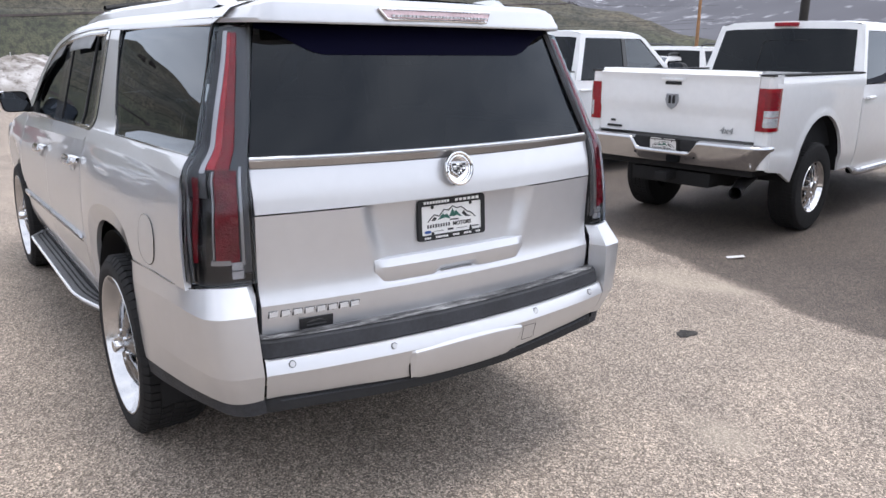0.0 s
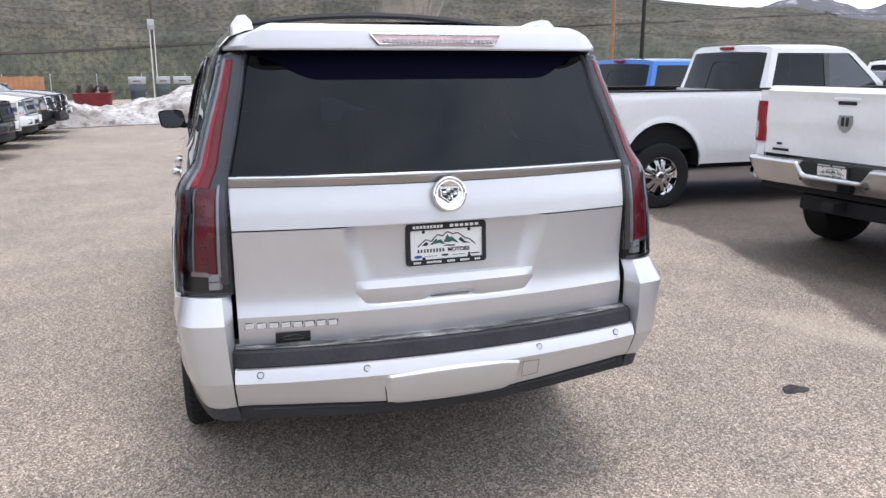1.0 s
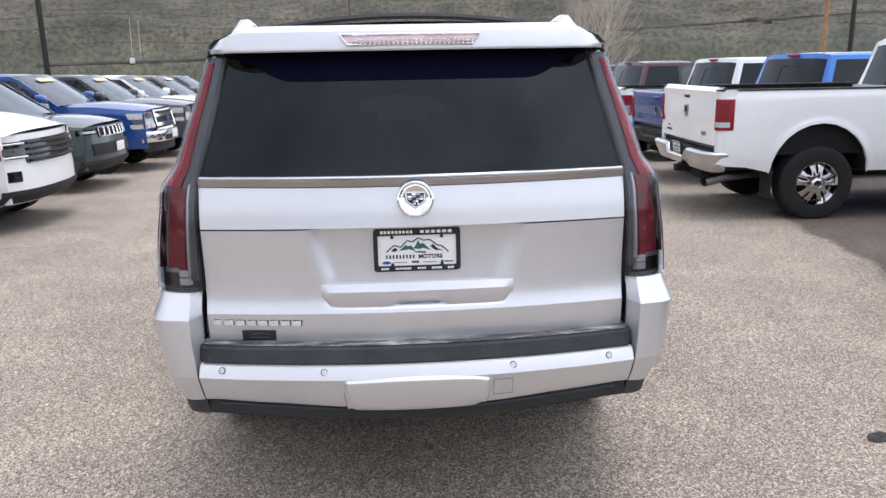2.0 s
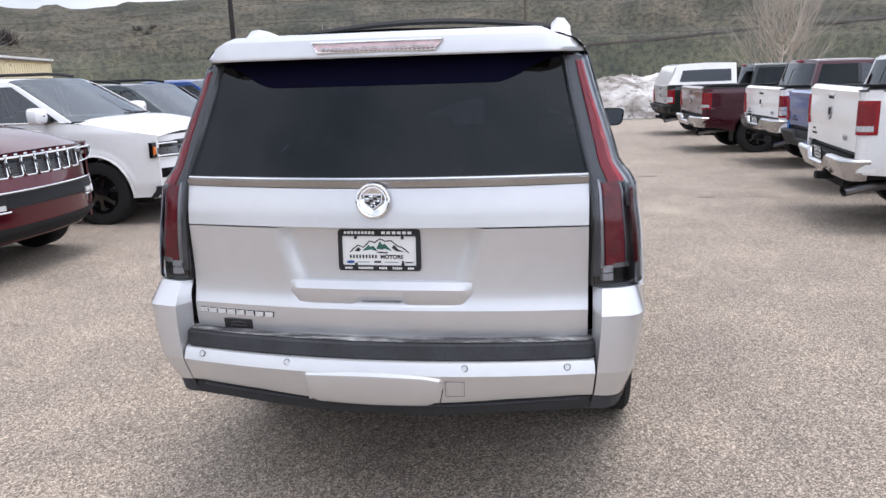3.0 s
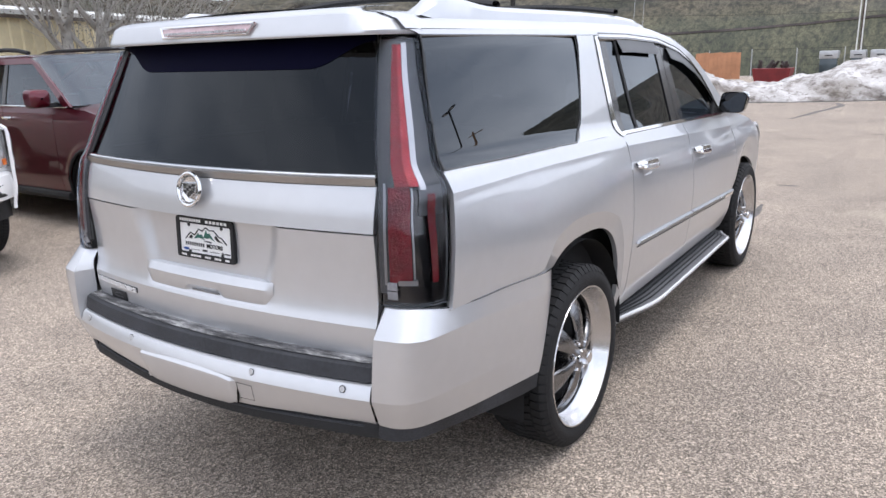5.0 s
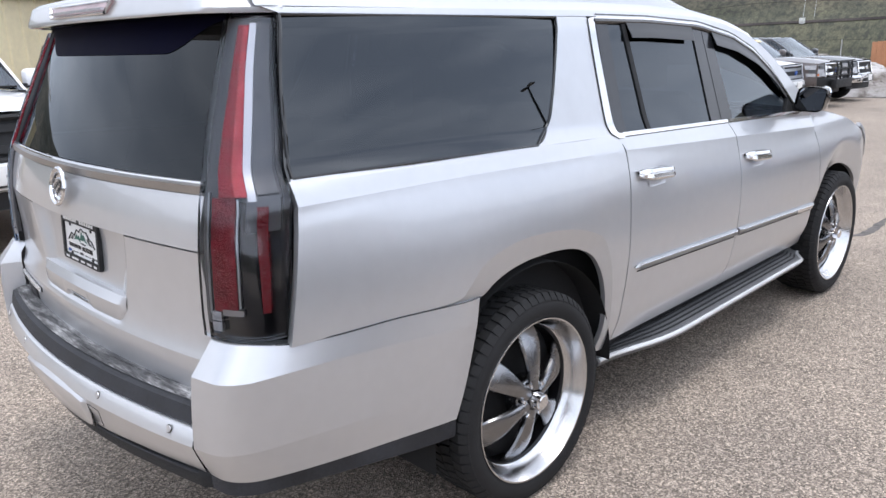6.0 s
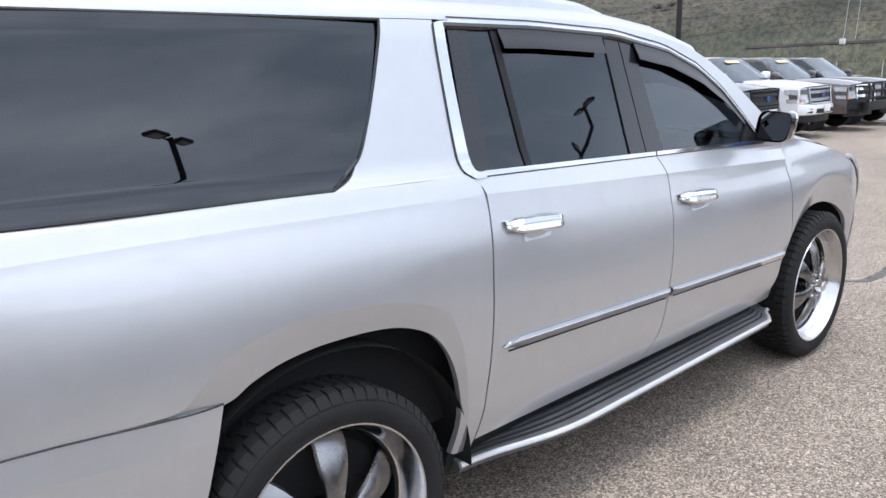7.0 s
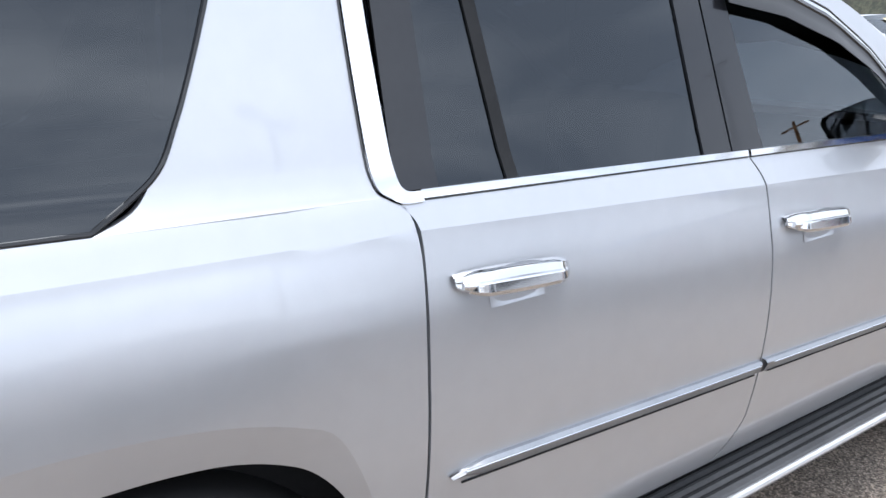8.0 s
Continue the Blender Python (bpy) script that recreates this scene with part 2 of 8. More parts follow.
def table(xs, ys):
    return lambda v: float(np.interp(v, xs, ys))


def smooth(a, b, v):
    t = min(1.0, max(0.0, (v - a) / (b - a)))
    return t * t * (3 - 2 * t)


def curve(pts, n):
    """A smooth line through points, n steps between two of them."""
    out = []
    for i in range(len(pts) - 1):
        p0, p1, p2, p3 = (np.array(pts[max(0, min(len(pts) - 1, i + k))], float) for k in (-1, 0, 1, 2))
        for k in range(n):
            t = k / n
            out.append(tuple(0.5 * (2 * p1 + (p2 - p0) * t + (2 * p0 - 5 * p1 + 4 * p2 - p3) * t * t + (3 * p1 - p0 - 3 * p2 + p3) * t ** 3)))
    return out + [tuple(pts[-1])]


def ruled(a, b, n, surf):
    """Rows of points between two lines of equal length, laid on a surface."""
    return [[surf(*(lerp(p[k], q[k], i / n) for k in range(len(p)))) for p, q in zip(a, b)] for i in range(n + 1)]


# ---------------------------------------------------------------- ground, hills, far things
def ground_z(x, y):
    """The yard falls gently towards its far end."""
    return -0.02 - 0.014 * max(0.0, min(y, 60.0) - 4.0)


def asphalt_material():
    m = material("tan_asphalt", (0.2, 0.2, 0.2), 0.85)
    n, l = m.node_tree.nodes, m.node_tree.links
    p = n["Principled BSDF"]
    geo = n.new("ShaderNodeNewGeometry")
    wide, mid, grit, chips = (n.new("ShaderNodeTexNoise") for _ in range(4))
    for node, sc, det in ((wide, 0.22, 5), (mid, 1.6, 6), (grit, 70.0, 3), (chips, 24.0, 2)):
        node.inputs["Scale"].default_value, node.inputs["Detail"].default_value = sc, det
        l.new(geo.outputs["Position"], node.inputs["Vector"])
    stones, pebbles = n.new("ShaderNodeTexVoronoi"), n.new("ShaderNodeTexVoronoi")
    for node, sc in ((stones, 150.0), (pebbles, 84.0)):
        node.inputs["Scale"].default_value = sc
        l.new(geo.outputs["Position"], node.inputs["Vector"])

    def ramp(src, a, b, ca, cb):
        r = n.new("ShaderNodeValToRGB")
        r.color_ramp.elements[0].position, r.color_ramp.elements[0].color = a, (*ca, 1)
        r.color_ramp.elements[1].position, r.color_ramp.elements[1].color = b, (*cb, 1)
        l.new(src, r.inputs["Fac"])
        return r.outputs["Color"]

    def mix(kind, fac, a, b):
        x = n.new("ShaderNodeMix")
        x.data_type, x.blend_type = "RGBA", kind
        x.inputs[0].default_value = fac
        l.new(a, x.inputs[6]), l.new(b, x.inputs[7])
        return x.outputs[2]

    tone = ramp(wide.outputs["Fac"], 0.35, 0.68, (0.296, 0.255, 0.221), (0.350, 0.300, 0.259))
    blotch = ramp(mid.outputs["Fac"], 0.35, 0.72, (0.86, 0.86, 0.865), (1.09, 1.08, 1.065))
    def steps(src, stops):
        r = n.new("ShaderNodeValToRGB")
        r.color_ramp.interpolation = "CONSTANT"
        while len(r.color_ramp.elements) < len(stops):
            r.color_ramp.elements.new(0.5)
        for e, (at_, v) in zip(r.color_ramp.elements, stops):
            e.position, e.color = at_, (v, v * 0.985, v * 0.955, 1)
        l.new(src, r.inputs["Fac"])
        return r.outputs["Color"]

    # crushed stone: most of it mid grey, some chips pale, the binder between them dark
    speck = steps(stones.outputs["Color"], ((0.0, 0.46), (0.32, 0.77), (0.44, 1.02), (0.60, 1.34), (0.71, 1.95)))
    sparse = steps(pebbles.outputs["Color"], ((0.0, 0.72), (0.34, 1.0), (0.64, 1.1), (0.72, 1.5)))
    fine = ramp(grit.outputs["Fac"], 0.35, 0.65, (0.86, 0.86, 0.87), (1.12, 1.11, 1.09))
    col = mix("MULTIPLY", 1.0, tone, blotch)
    col = mix("MULTIPLY", 0.92, col, speck)
    col = mix("MULTIPLY", 0.5, col, sparse)
    col = mix("MULTIPLY", 0.9, col, fine)
    # pale sand swept into shallow patches
    for px, py, rad in ((3.08, 1.34, 0.46), (3.3, 0.95, 0.30), (1.26, -0.38, 0.26), (1.9, 7.2, 0.5)):
        dist = n.new("ShaderNodeVectorMath")
        dist.operation = "DISTANCE"
        dist.inputs[1].default_value = (px, py, 0.0)
        l.new(geo.outputs["Position"], dist.inputs[0])
        spread = n.new("ShaderNodeMath")
        spread.operation = "MULTIPLY_ADD"
        l.new(mid.outputs["Fac"], spread.inputs[0])
        spread.inputs[1].default_value = -0.9 * rad
        l.new(dist.outputs["Value"], spread.inputs[2])
        mask = n.new("ShaderNodeMapRange")
        mask.interpolation_type = "SMOOTHSTEP"
        mask.inputs["From Min"].default_value, mask.inputs["From Max"].default_value = rad * 0.62, rad * -0.40
        mask.inputs["To Max"].default_value = 0.42
        l.new(spread.outputs[0], mask.inputs["Value"])
        sand = n.new("ShaderNodeMix")
        sand.data_type = "RGBA"
        sand.inputs[7].default_value = (0.52, 0.45, 0.36, 1)
        l.new(mask.outputs["Result"], sand.inputs[0]), l.new(col, sand.inputs[6])
        col = sand.outputs[2]
    # darker ground along the parked trucks' tails, with the shade beneath them painted in
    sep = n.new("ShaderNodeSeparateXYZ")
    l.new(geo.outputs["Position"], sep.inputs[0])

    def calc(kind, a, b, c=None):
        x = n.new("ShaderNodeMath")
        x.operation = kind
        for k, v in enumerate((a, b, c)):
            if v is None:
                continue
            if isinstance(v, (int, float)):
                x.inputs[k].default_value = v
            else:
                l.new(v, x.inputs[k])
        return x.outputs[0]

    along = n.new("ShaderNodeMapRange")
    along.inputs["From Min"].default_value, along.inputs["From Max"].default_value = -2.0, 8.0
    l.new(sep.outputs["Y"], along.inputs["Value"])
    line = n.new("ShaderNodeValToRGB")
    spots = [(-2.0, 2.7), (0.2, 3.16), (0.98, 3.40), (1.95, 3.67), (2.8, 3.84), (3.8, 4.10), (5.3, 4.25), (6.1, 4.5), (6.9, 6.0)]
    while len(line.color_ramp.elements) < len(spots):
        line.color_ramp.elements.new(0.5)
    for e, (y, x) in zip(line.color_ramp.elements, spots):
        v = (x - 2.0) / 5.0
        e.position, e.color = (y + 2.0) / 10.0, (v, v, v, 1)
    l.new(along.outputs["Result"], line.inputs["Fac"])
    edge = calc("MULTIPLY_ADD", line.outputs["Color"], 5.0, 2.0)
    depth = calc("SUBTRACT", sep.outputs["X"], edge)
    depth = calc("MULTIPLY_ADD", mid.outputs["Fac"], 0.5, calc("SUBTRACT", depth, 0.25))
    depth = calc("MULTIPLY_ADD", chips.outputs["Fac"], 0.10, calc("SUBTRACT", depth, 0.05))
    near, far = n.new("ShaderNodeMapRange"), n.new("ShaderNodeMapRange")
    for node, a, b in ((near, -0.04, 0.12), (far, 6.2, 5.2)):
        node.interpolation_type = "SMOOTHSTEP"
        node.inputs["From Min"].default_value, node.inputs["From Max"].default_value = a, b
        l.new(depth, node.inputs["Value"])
    darkened = calc("MULTIPLY", near.outputs["Result"], far.outputs["Result"])
    darker = n.new("ShaderNodeMix")
    darker.data_type, darker.blend_type = "RGBA", "MULTIPLY"
    darker.inputs[7].default_value = (0.36, 0.35, 0.355, 1)
    l.new(darkened, darker.inputs[0]), l.new(col, darker.inputs[6])
    l.new(darker.outputs[2], p.inputs["Base Color"])
    l.new(calc("MULTIPLY_ADD", darkened, -0.12, 0.86), p.inputs["Roughness"])
    h = n.new("ShaderNodeMath")
    h.operation = "ADD"
    l.new(stones.outputs["Distance"], h.inputs[0]), l.new(grit.outputs["Fac"], h.inputs[1])
    b = n.new("ShaderNodeBump")
    b.inputs["Strength"].default_value, b.inputs["Distance"].default_value = 0.8, 0.005
    l.new(h.outputs[0], b.inputs["Height"]), l.new(b.outputs["Normal"], p.inputs["Normal"])
    return m


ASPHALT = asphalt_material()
SNOW = material("old_snow", (0.62, 0.60, 0.59), 0.75, bump=0.9, bump_scale=7)


def snow_dirt(m):
    """Layers of grit and clods frozen into the ploughed snow."""
    n, l = m.node_tree.nodes, m.node_tree.links
    geo, cols = n.new("ShaderNodeNewGeometry"), None
    for sx, sz, sc, det, lo, hi, ca, cb in ((1.0, 1.8, 0.35, 7, .40, .60, (.27, .245, .22), (.60, .585, .58)), (1.0, 2.0, 1.1, 9, .38, .53, (.42, .38, .35), (1.0, 1.0, 1.0)), (1.0, 1.2, 4.5, 7, .34, .46, (.42, .39, .37), (1.0, 1.0, 1.0)), (1.0, 1.0, 14.0, 4, .30, .45, (.80, .78, .76), (1.02, 1.02, 1.02))):
        st, t, r = n.new("ShaderNodeMapping"), n.new("ShaderNodeTexNoise"), n.new("ShaderNodeValToRGB")
        st.inputs["Scale"].default_value = (sx, sx, sz)
        t.inputs["Scale"].default_value, t.inputs["Detail"].default_value, t.inputs["Roughness"].default_value = sc, det, 0.62
        r.color_ramp.elements[0].position, r.color_ramp.elements[0].color = lo, (*ca, 1)
        r.color_ramp.elements[1].position, r.color_ramp.elements[1].color = hi, (*cb, 1)
        l.new(geo.outputs["Position"], st.inputs["Vector"]), l.new(st.outputs[0], t.inputs["Vector"]), l.new(t.outputs["Fac"], r.inputs["Fac"])
        if cols is None:
            cols = r.outputs["Color"]
        else:
            x = n.new("ShaderNodeMix")
            x.data_type, x.blend_type = "RGBA", "MULTIPLY"
            x.inputs[0].default_value = 1.0
            l.new(cols, x.inputs[6]), l.new(r.outputs["Color"], x.inputs[7])
            cols = x.outputs[2]
    l.new(cols, n["Principled BSDF"].inputs["Base Color"])


snow_dirt(SNOW)


def hillside_material():
    m = material("dry_green_hillside", (0.1, 0.1, 0.06), 0.95)
    n, l = m.node_tree.nodes, m.node_tree.links
    p = n["Principled BSDF"]
    geo = n.new("ShaderNodeNewGeometry")
    # the pattern is laid along the slope and up it
    sep, turn, up, flat = n.new("ShaderNodeSeparateXYZ"), n.new("ShaderNodeMath"), n.new("ShaderNodeMath"), n.new("ShaderNodeCombineXYZ")
    around = n.new("ShaderNodeMath")
    turn.operation, around.operation, up.operation = "ARCTAN2", "MULTIPLY", "MULTIPLY"
    around.inputs[1].default_value, up.inputs[1].default_value = 110.0, 1.25
    l.new(geo.outputs["Position"], sep.inputs[0])
    l.new(sep.outputs["X"], turn.inputs[0]), l.new(sep.outputs["Y"], turn.inputs[1]), l.new(turn.outputs[0], around.inputs[0])
    l.new(sep.outputs["Z"], up.inputs[0]), l.new(around.outputs[0], flat.inputs[0]), l.new(up.outputs[0], flat.inputs[1])
    cols = None
    for sc, det, lo, hi, ca, cb in ((0.07, 5, 0.36, 0.64, (0.040, 0.041, 0.028), (0.090, 0.079, 0.058)), (0.30, 8, 0.34, 0.66, (0.70, 0.73, 0.70), (1.32, 1.26, 1.20)), (1.5, 5, 0.36, 0.56, (0.42, 0.43, 0.43), (1.14, 1.13, 1.11)), (4.5, 4, 0.36, 0.62, (0.66, 0.66, 0.66), (1.24, 1.24, 1.24))):
        t = n.new("ShaderNodeTexNoise")
        t.inputs["Scale"].default_value, t.inputs["Detail"].default_value = sc, det
        l.new(flat.outputs[0], t.inputs["Vector"])
        r = n.new("ShaderNodeValToRGB")
        r.color_ramp.elements[0].position, r.color_ramp.elements[0].color = lo, (*ca, 1)
        r.color_ramp.elements[1].position, r.color_ramp.elements[1].color = hi, (*cb, 1)
        l.new(t.outputs["Fac"], r.inputs["Fac"])
        if cols is None:
            cols = r.outputs["Color"]
        else:
            x = n.new("ShaderNodeMix")
            x.data_type, x.blend_type = "RGBA", "MULTIPLY"
            x.inputs[0].default_value = 1.0
            l.new(cols, x.inputs[6]), l.new(r.outputs["Color"], x.inputs[7])
            cols = x.outputs[2]
    # the foot of the slope is greener
    low, green = n.new("ShaderNodeMapRange"), n.new("ShaderNodeMix")
    low.inputs["From Min"].default_value, low.inputs["From Max"].default_value = 5.5, 3.5
    low.inputs["To Max"].default_value = 0.8
    green.data_type, green.blend_type = "RGBA", "MULTIPLY"
    green.inputs[7].default_value = (0.76, 0.90, 0.70, 1)
    l.new(sep.outputs["Z"], low.inputs["Value"]), l.new(low.outputs["Result"], green.inputs[0]), l.new(cols, green.inputs[6])
    l.new(green.outputs[2], p.inputs["Base Color"])
    return m


GRASS = hillside_material()
MOUNTAIN = material("far_mountain", (0.16, 0.17, 0.20), 0.95, vary=0.4, scale=0.004)
BARK = material("pale_bark", (0.42, 0.40, 0.37), 0.85, vary=0.4, scale=6, bump=0.5, bump_scale=30)
TWIG = material("bare_twigs", (0.46, 0.40, 0.34), 0.9, vary=0.3, scale=8)
LEAF = material("small_dry_leaves", (0.11, 0.09, 0.07), 0.8, vary=0.4, scale=3)
SIDING = material("cream_metal_siding", (0.80, 0.70, 0.46), 0.5, vary=0.12, scale=0.8)
ROOF_WHITE = material("pale_roof_trim", (0.70, 0.70, 0.68), 0.5, vary=0.12, scale=2)
ROOF_BROWN = material("brown_roof_edge", (0.10, 0.075, 0.06), 0.6, vary=0.2, scale=2)
WOOD_POLE = material("weathered_pole", (0.34, 0.19, 0.10), 0.85, vary=0.3, scale=3)
POLE_DARK = material("bronze_pole", (0.03, 0.027, 0.025), 0.45, 0.4, vary=0.2, scale=3)
GALV = material("galvanised_steel", (0.50, 0.51, 0.52), 0.45, 0.7, vary=0.15, scale=6)
ORANGE = material("faded_orange_boards", (0.45, 0.22, 0.12), 0.8, vary=0.2, scale=1.5)
DUMPSTER = material("dull_red_steel", (0.17, 0.02, 0.022), 0.6, vary=0.3, scale=2)
SAGE = material("dark_scrub", (0.055, 0.045, 0.042), 0.95, vary=0.5, scale=0.5)
OIL = material("dark_oil_stain", (0.05, 0.046, 0.043), 0.95, vary=0.7, scale=22, bump=0.9, bump_scale=130)

# the ground: one sheet, dense round the walk, out to the foot of the hills
axis_x = [-4000, -1500, -500, -200, -100, -60, -40, -30] + list(np.linspace(-24, 24, 33)) + [30, 40, 60, 100, 200, 500, 1500, 4000]
axis_y = [-4000, -1500, -500, -200, -100, -60, -30, -20] + list(np.linspace(-14, 64, 53)) + [70, 80, 100, 200, 500, 1500, 4000]
rows = [[(x, y, ground_z(x, y)) for x in axis_x] for y in axis_y]
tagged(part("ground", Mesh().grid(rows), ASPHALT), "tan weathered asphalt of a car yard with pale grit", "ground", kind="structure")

# the hillside that rings the yard
top_az = [-180, -140, -110, -90, -70, -55, -48, -46, -44.3, -43.6, -41.8, -41.2, -40.2, -39.5, -38.7, -38.3, -36.8, -36.4, -35.5, -35.0, -34.0, -33.2, -32.0, -31.4, -30.6, -23, -10, 0, 10, 20, 30, 38, 44, 48, 52, 56, 62, 75, 100, 140, 180]
top_el = [3.0, 3.6, 4.6, 5.2, 5.0, 4.4, 3.79, 3.96, 4.27, 4.65, 4.70, 4.42, 4.48, 4.86, 4.90, 4.77, 4.77, 5.0, 5.08, 4.80, 4.77, 4.85, 4.92, 5.15, 5.05, 5.6, 6.8, 7.4, 7.0, 6.0, 4.8, 3.9, 3.2, 2.6, 1.0, 0.2, 0.0, 0.3, 1.4, 3.0, 5.0]
hill_top = table(top_az, top_el)


def hill_point(az, s):
    """s runs from 0 at the foot to 1 on the crest."""
    far = abs(az) < 60
    r = 62 + (150 if far else 110) * s
    crest = 1.74 + (62 + 150) * math.tan(radians(hill_top(az)))
    rise = lerp(-0.9, crest, s ** 0.92)
    x, y = r * math.sin(radians(az)), r * math.cos(radians(az)) - 2.0
    rough = noise.fractal(Vector((x, y, 0)) * 0.035, 1.0, 2.0, 5) * 2.2 * smooth(0.02, 0.3, s) * (1 - 0.85 * smooth(0.85, 1.0, s))
    return (x, y, rise + rough)


rows = []
steps = [i / 70 for i in range(71)]
for a in list(range(-180, -50)) + [-50 + 0.4 * k for k in range(250)] + list(range(50, 181)):
    row = [hill_point(a, s) for s in steps]
    x, y, z = row[-1]
    row.append((x * 1.6, y * 1.6, z * 0.8 - 4))
    rows.append(row)
tagged(part("hillside", Mesh().grid(rows), GRASS), "steep dull green and brown hillside behind the yard", "hill", kind="structure")

# the dark cut of an old track along the slope
CUT = table([-26, -18.7, -15.4, -11.9, -7.0, -3.9, 2.4, 6.0, 11.9, 22.3, 29.9, 35.6, 40.4, 46], [0.40, 0.55, 0.60, 0.68, 0.90, 1.12, 1.50, 1.68, 2.05, 2.44, 2.70, 2.94, 3.08, 3.2])


def slope_at(az, el):
    """Where the slope is met at an elevation, as the share s of hill_point."""
    lo, hi = 0.0, 1.0
    for _ in range(24):
        s = (lo + hi) / 2
        x, y, z = hill_point(az, s)
        lo, hi = (s, hi) if math.degrees(math.atan2(z - 1.74, math.hypot(x, y + 2))) < el else (lo, s)
    return lo


rows = []
for k in range(210):
    az = -24.0 + k * 0.33
    wide = 0.032 + 0.015 * noise.noise(Vector((az * 0.7, 2, 0)))
    row = []
    for e, lift in ((-1, 0.05), (0, 0.22), (1, 0.05)):
        x, y, z = hill_point(az, slope_at(az, CUT(az) + e * wide))
        row.append((x, y, z + lift))
    rows.append(row)
tagged(part("track_cut", Mesh().grid(rows), SAGE), "dark cut of an old track along the slope", "track", kind="structure")

# far mountain with old snow, beyond the low end of the hill
rows = []
for i in range(0, 161):
    az = 30 + i * 0.6
    row = []
    for j in range(0, 25):
        s = j / 24
        r = 1500 + 1300 * s
        el = table([30, 44, 50, 60, 75, 95, 126], [2.6, 3.9, 3.6, 5.2, 7.5, 6.0, 3.0])(az)
        x, y = r * math.sin(radians(az)), r * math.cos(radians(az))
        h = (1500 + 1300) * math.tan(radians(el)) * s ** 0.9
        h += noise.fractal(Vector((x, y, 3)) * 0.0025, 1.0, 2.0, 6) * 60 * (0.2 + s)
        row.append((x, y, h - 12))
    rows.append(row)


def mountain_material():
    m = MOUNTAIN
    n, l = m.node_tree.nodes, m.node_tree.links
    p = n["Principled BSDF"]
    geo = n.new("ShaderNodeNewGeometry")
    a = n.new("ShaderNodeTexNoise")
    a.inputs["Scale"].default_value, a.inputs["Detail"].default_value = 0.02, 9
    r = n.new("ShaderNodeValToRGB")
    r.color_ramp.elements[0].position, r.color_ramp.elements[0].color = 0.60, (0.105, 0.105, 0.12, 1)
    r.color_ramp.elements[1].position, r.color_ramp.elements[1].color = 0.76, (0.42, 0.43, 0.46, 1)
    l.new(geo.outputs["Position"], a.inputs["Vector"]), l.new(a.outputs["Fac"], r.inputs["Fac"]), l.new(r.outputs["Color"], p.inputs["Base Color"])
    return m


tagged(part("mountain", Mesh().grid(rows), mountain_material()), "far blue-grey mountain with thin patches of old snow", "mountain", kind="structure")


# ploughed snow at the end of the yard
def snow_pile(name, label, line, heights, depth, seed):
    rows = []
    n = len(line)
    for i, (p, h) in enumerate(zip(line, heights)):
        q, o = line[min(n - 1, i + 1)], line[max(0, i - 1)]
        d = Vector((q[0] - o[0], q[1] - o[1], 0)).normalized()
        back = Vector((-d.y, d.x, 0))
        row = []
        for j in range(31):
            s = j / 30
            prof = math.sin(min(1.0, s / 0.36) * math.pi / 2) ** 0.55 if s < 0.36 else math.cos((s - 0.36) / 0.64 * math.pi / 2) ** 0.8
            base = Vector((p[0], p[1], 0)) + back * depth * s
            k = Vector((base.x, base.y, seed)) * 0.9
            bump = noise.fractal(k, 1.0, 2.0, 5) * 0.22 * min(1, h) + noise.fractal(k * 4, 0.8, 2.1, 4) * 0.07
            z = ground_z(base.x, base.y) - 0.06 + max(0, h * prof * (1 + 0.16 * noise.noise(k * 0.6)) + bump * min(1, prof * 2))
            base += back * (noise.noise(k * 1.7) * 0.35 * (1 - s))
            row.append((base.x, base.y, z))
        rows.append(row)
    ob = part(name, Mesh().grid(rows), SNOW, sharp=180)
    return tagged(ob, label, "snow pile", kind="stuff")


line = curve([(-10.5, 23.0), (-7.5, 24.6), (-4.8, 25.8), (-3.4, 26.5), (-1.5, 27.3), (0.6, 28.4), (2.6, 28.9), (6.0, 29.6), (11.0, 30.4)], 14)
top = curve([(1.6,), (1.5,), (1.12,), (0.66,), (0.72,), (1.36,), (1.68,), (1.55,), (1.4,)], 14)
snow_pile("snow_pile", "dirty ploughed snow bank along the yard's far edge", line, [h[0] for h in top], 6.5, 2.0)


# ---------------------------------------------------------------- the silver estate car
SUV_X = table([.30, .40, .45, .50, .55, .70, .80, .85, .92, 1.00, 1.06, 1.12, 1.17, 1.21, 1.28, 1.32, 1.36, 1.55, 1.75, 1.80, 1.9], [.885, .915, .934, .951, .963, .977, .981, .981, .979, .971, .961, .949, .9395, .932, .897, .885, .875, .828, .778, .760, .71])
SUV_Y = table([.74, .80, .84, .874, .882, .895, .912, .932, .955, .985, 1.03, 1.10, 1.186, 1.25, 1.31, 1.36, 1.372, 1.80], [.043, .037, .034, .0325, .0355, .0405, .0455, .0495, .0520, .0535, .0535, .0505, .046, .056, .072, .088, .092, .265])
GATE_CREASE = 0.874

CREASE = table([.3, 1.1, 1.9, 2.485, 3.58, 4.1], [1.296, 1.281, 1.257, 1.226, 1.172, 1.148])


HAUNCH = table([.60, .85, .92, .97, 1.02, 1.06, 1.10, 1.15, 1.19, 1.22], [0, .0108, .0112, .0145, .0180, .0190, .0160, .0090, .0020, 0])


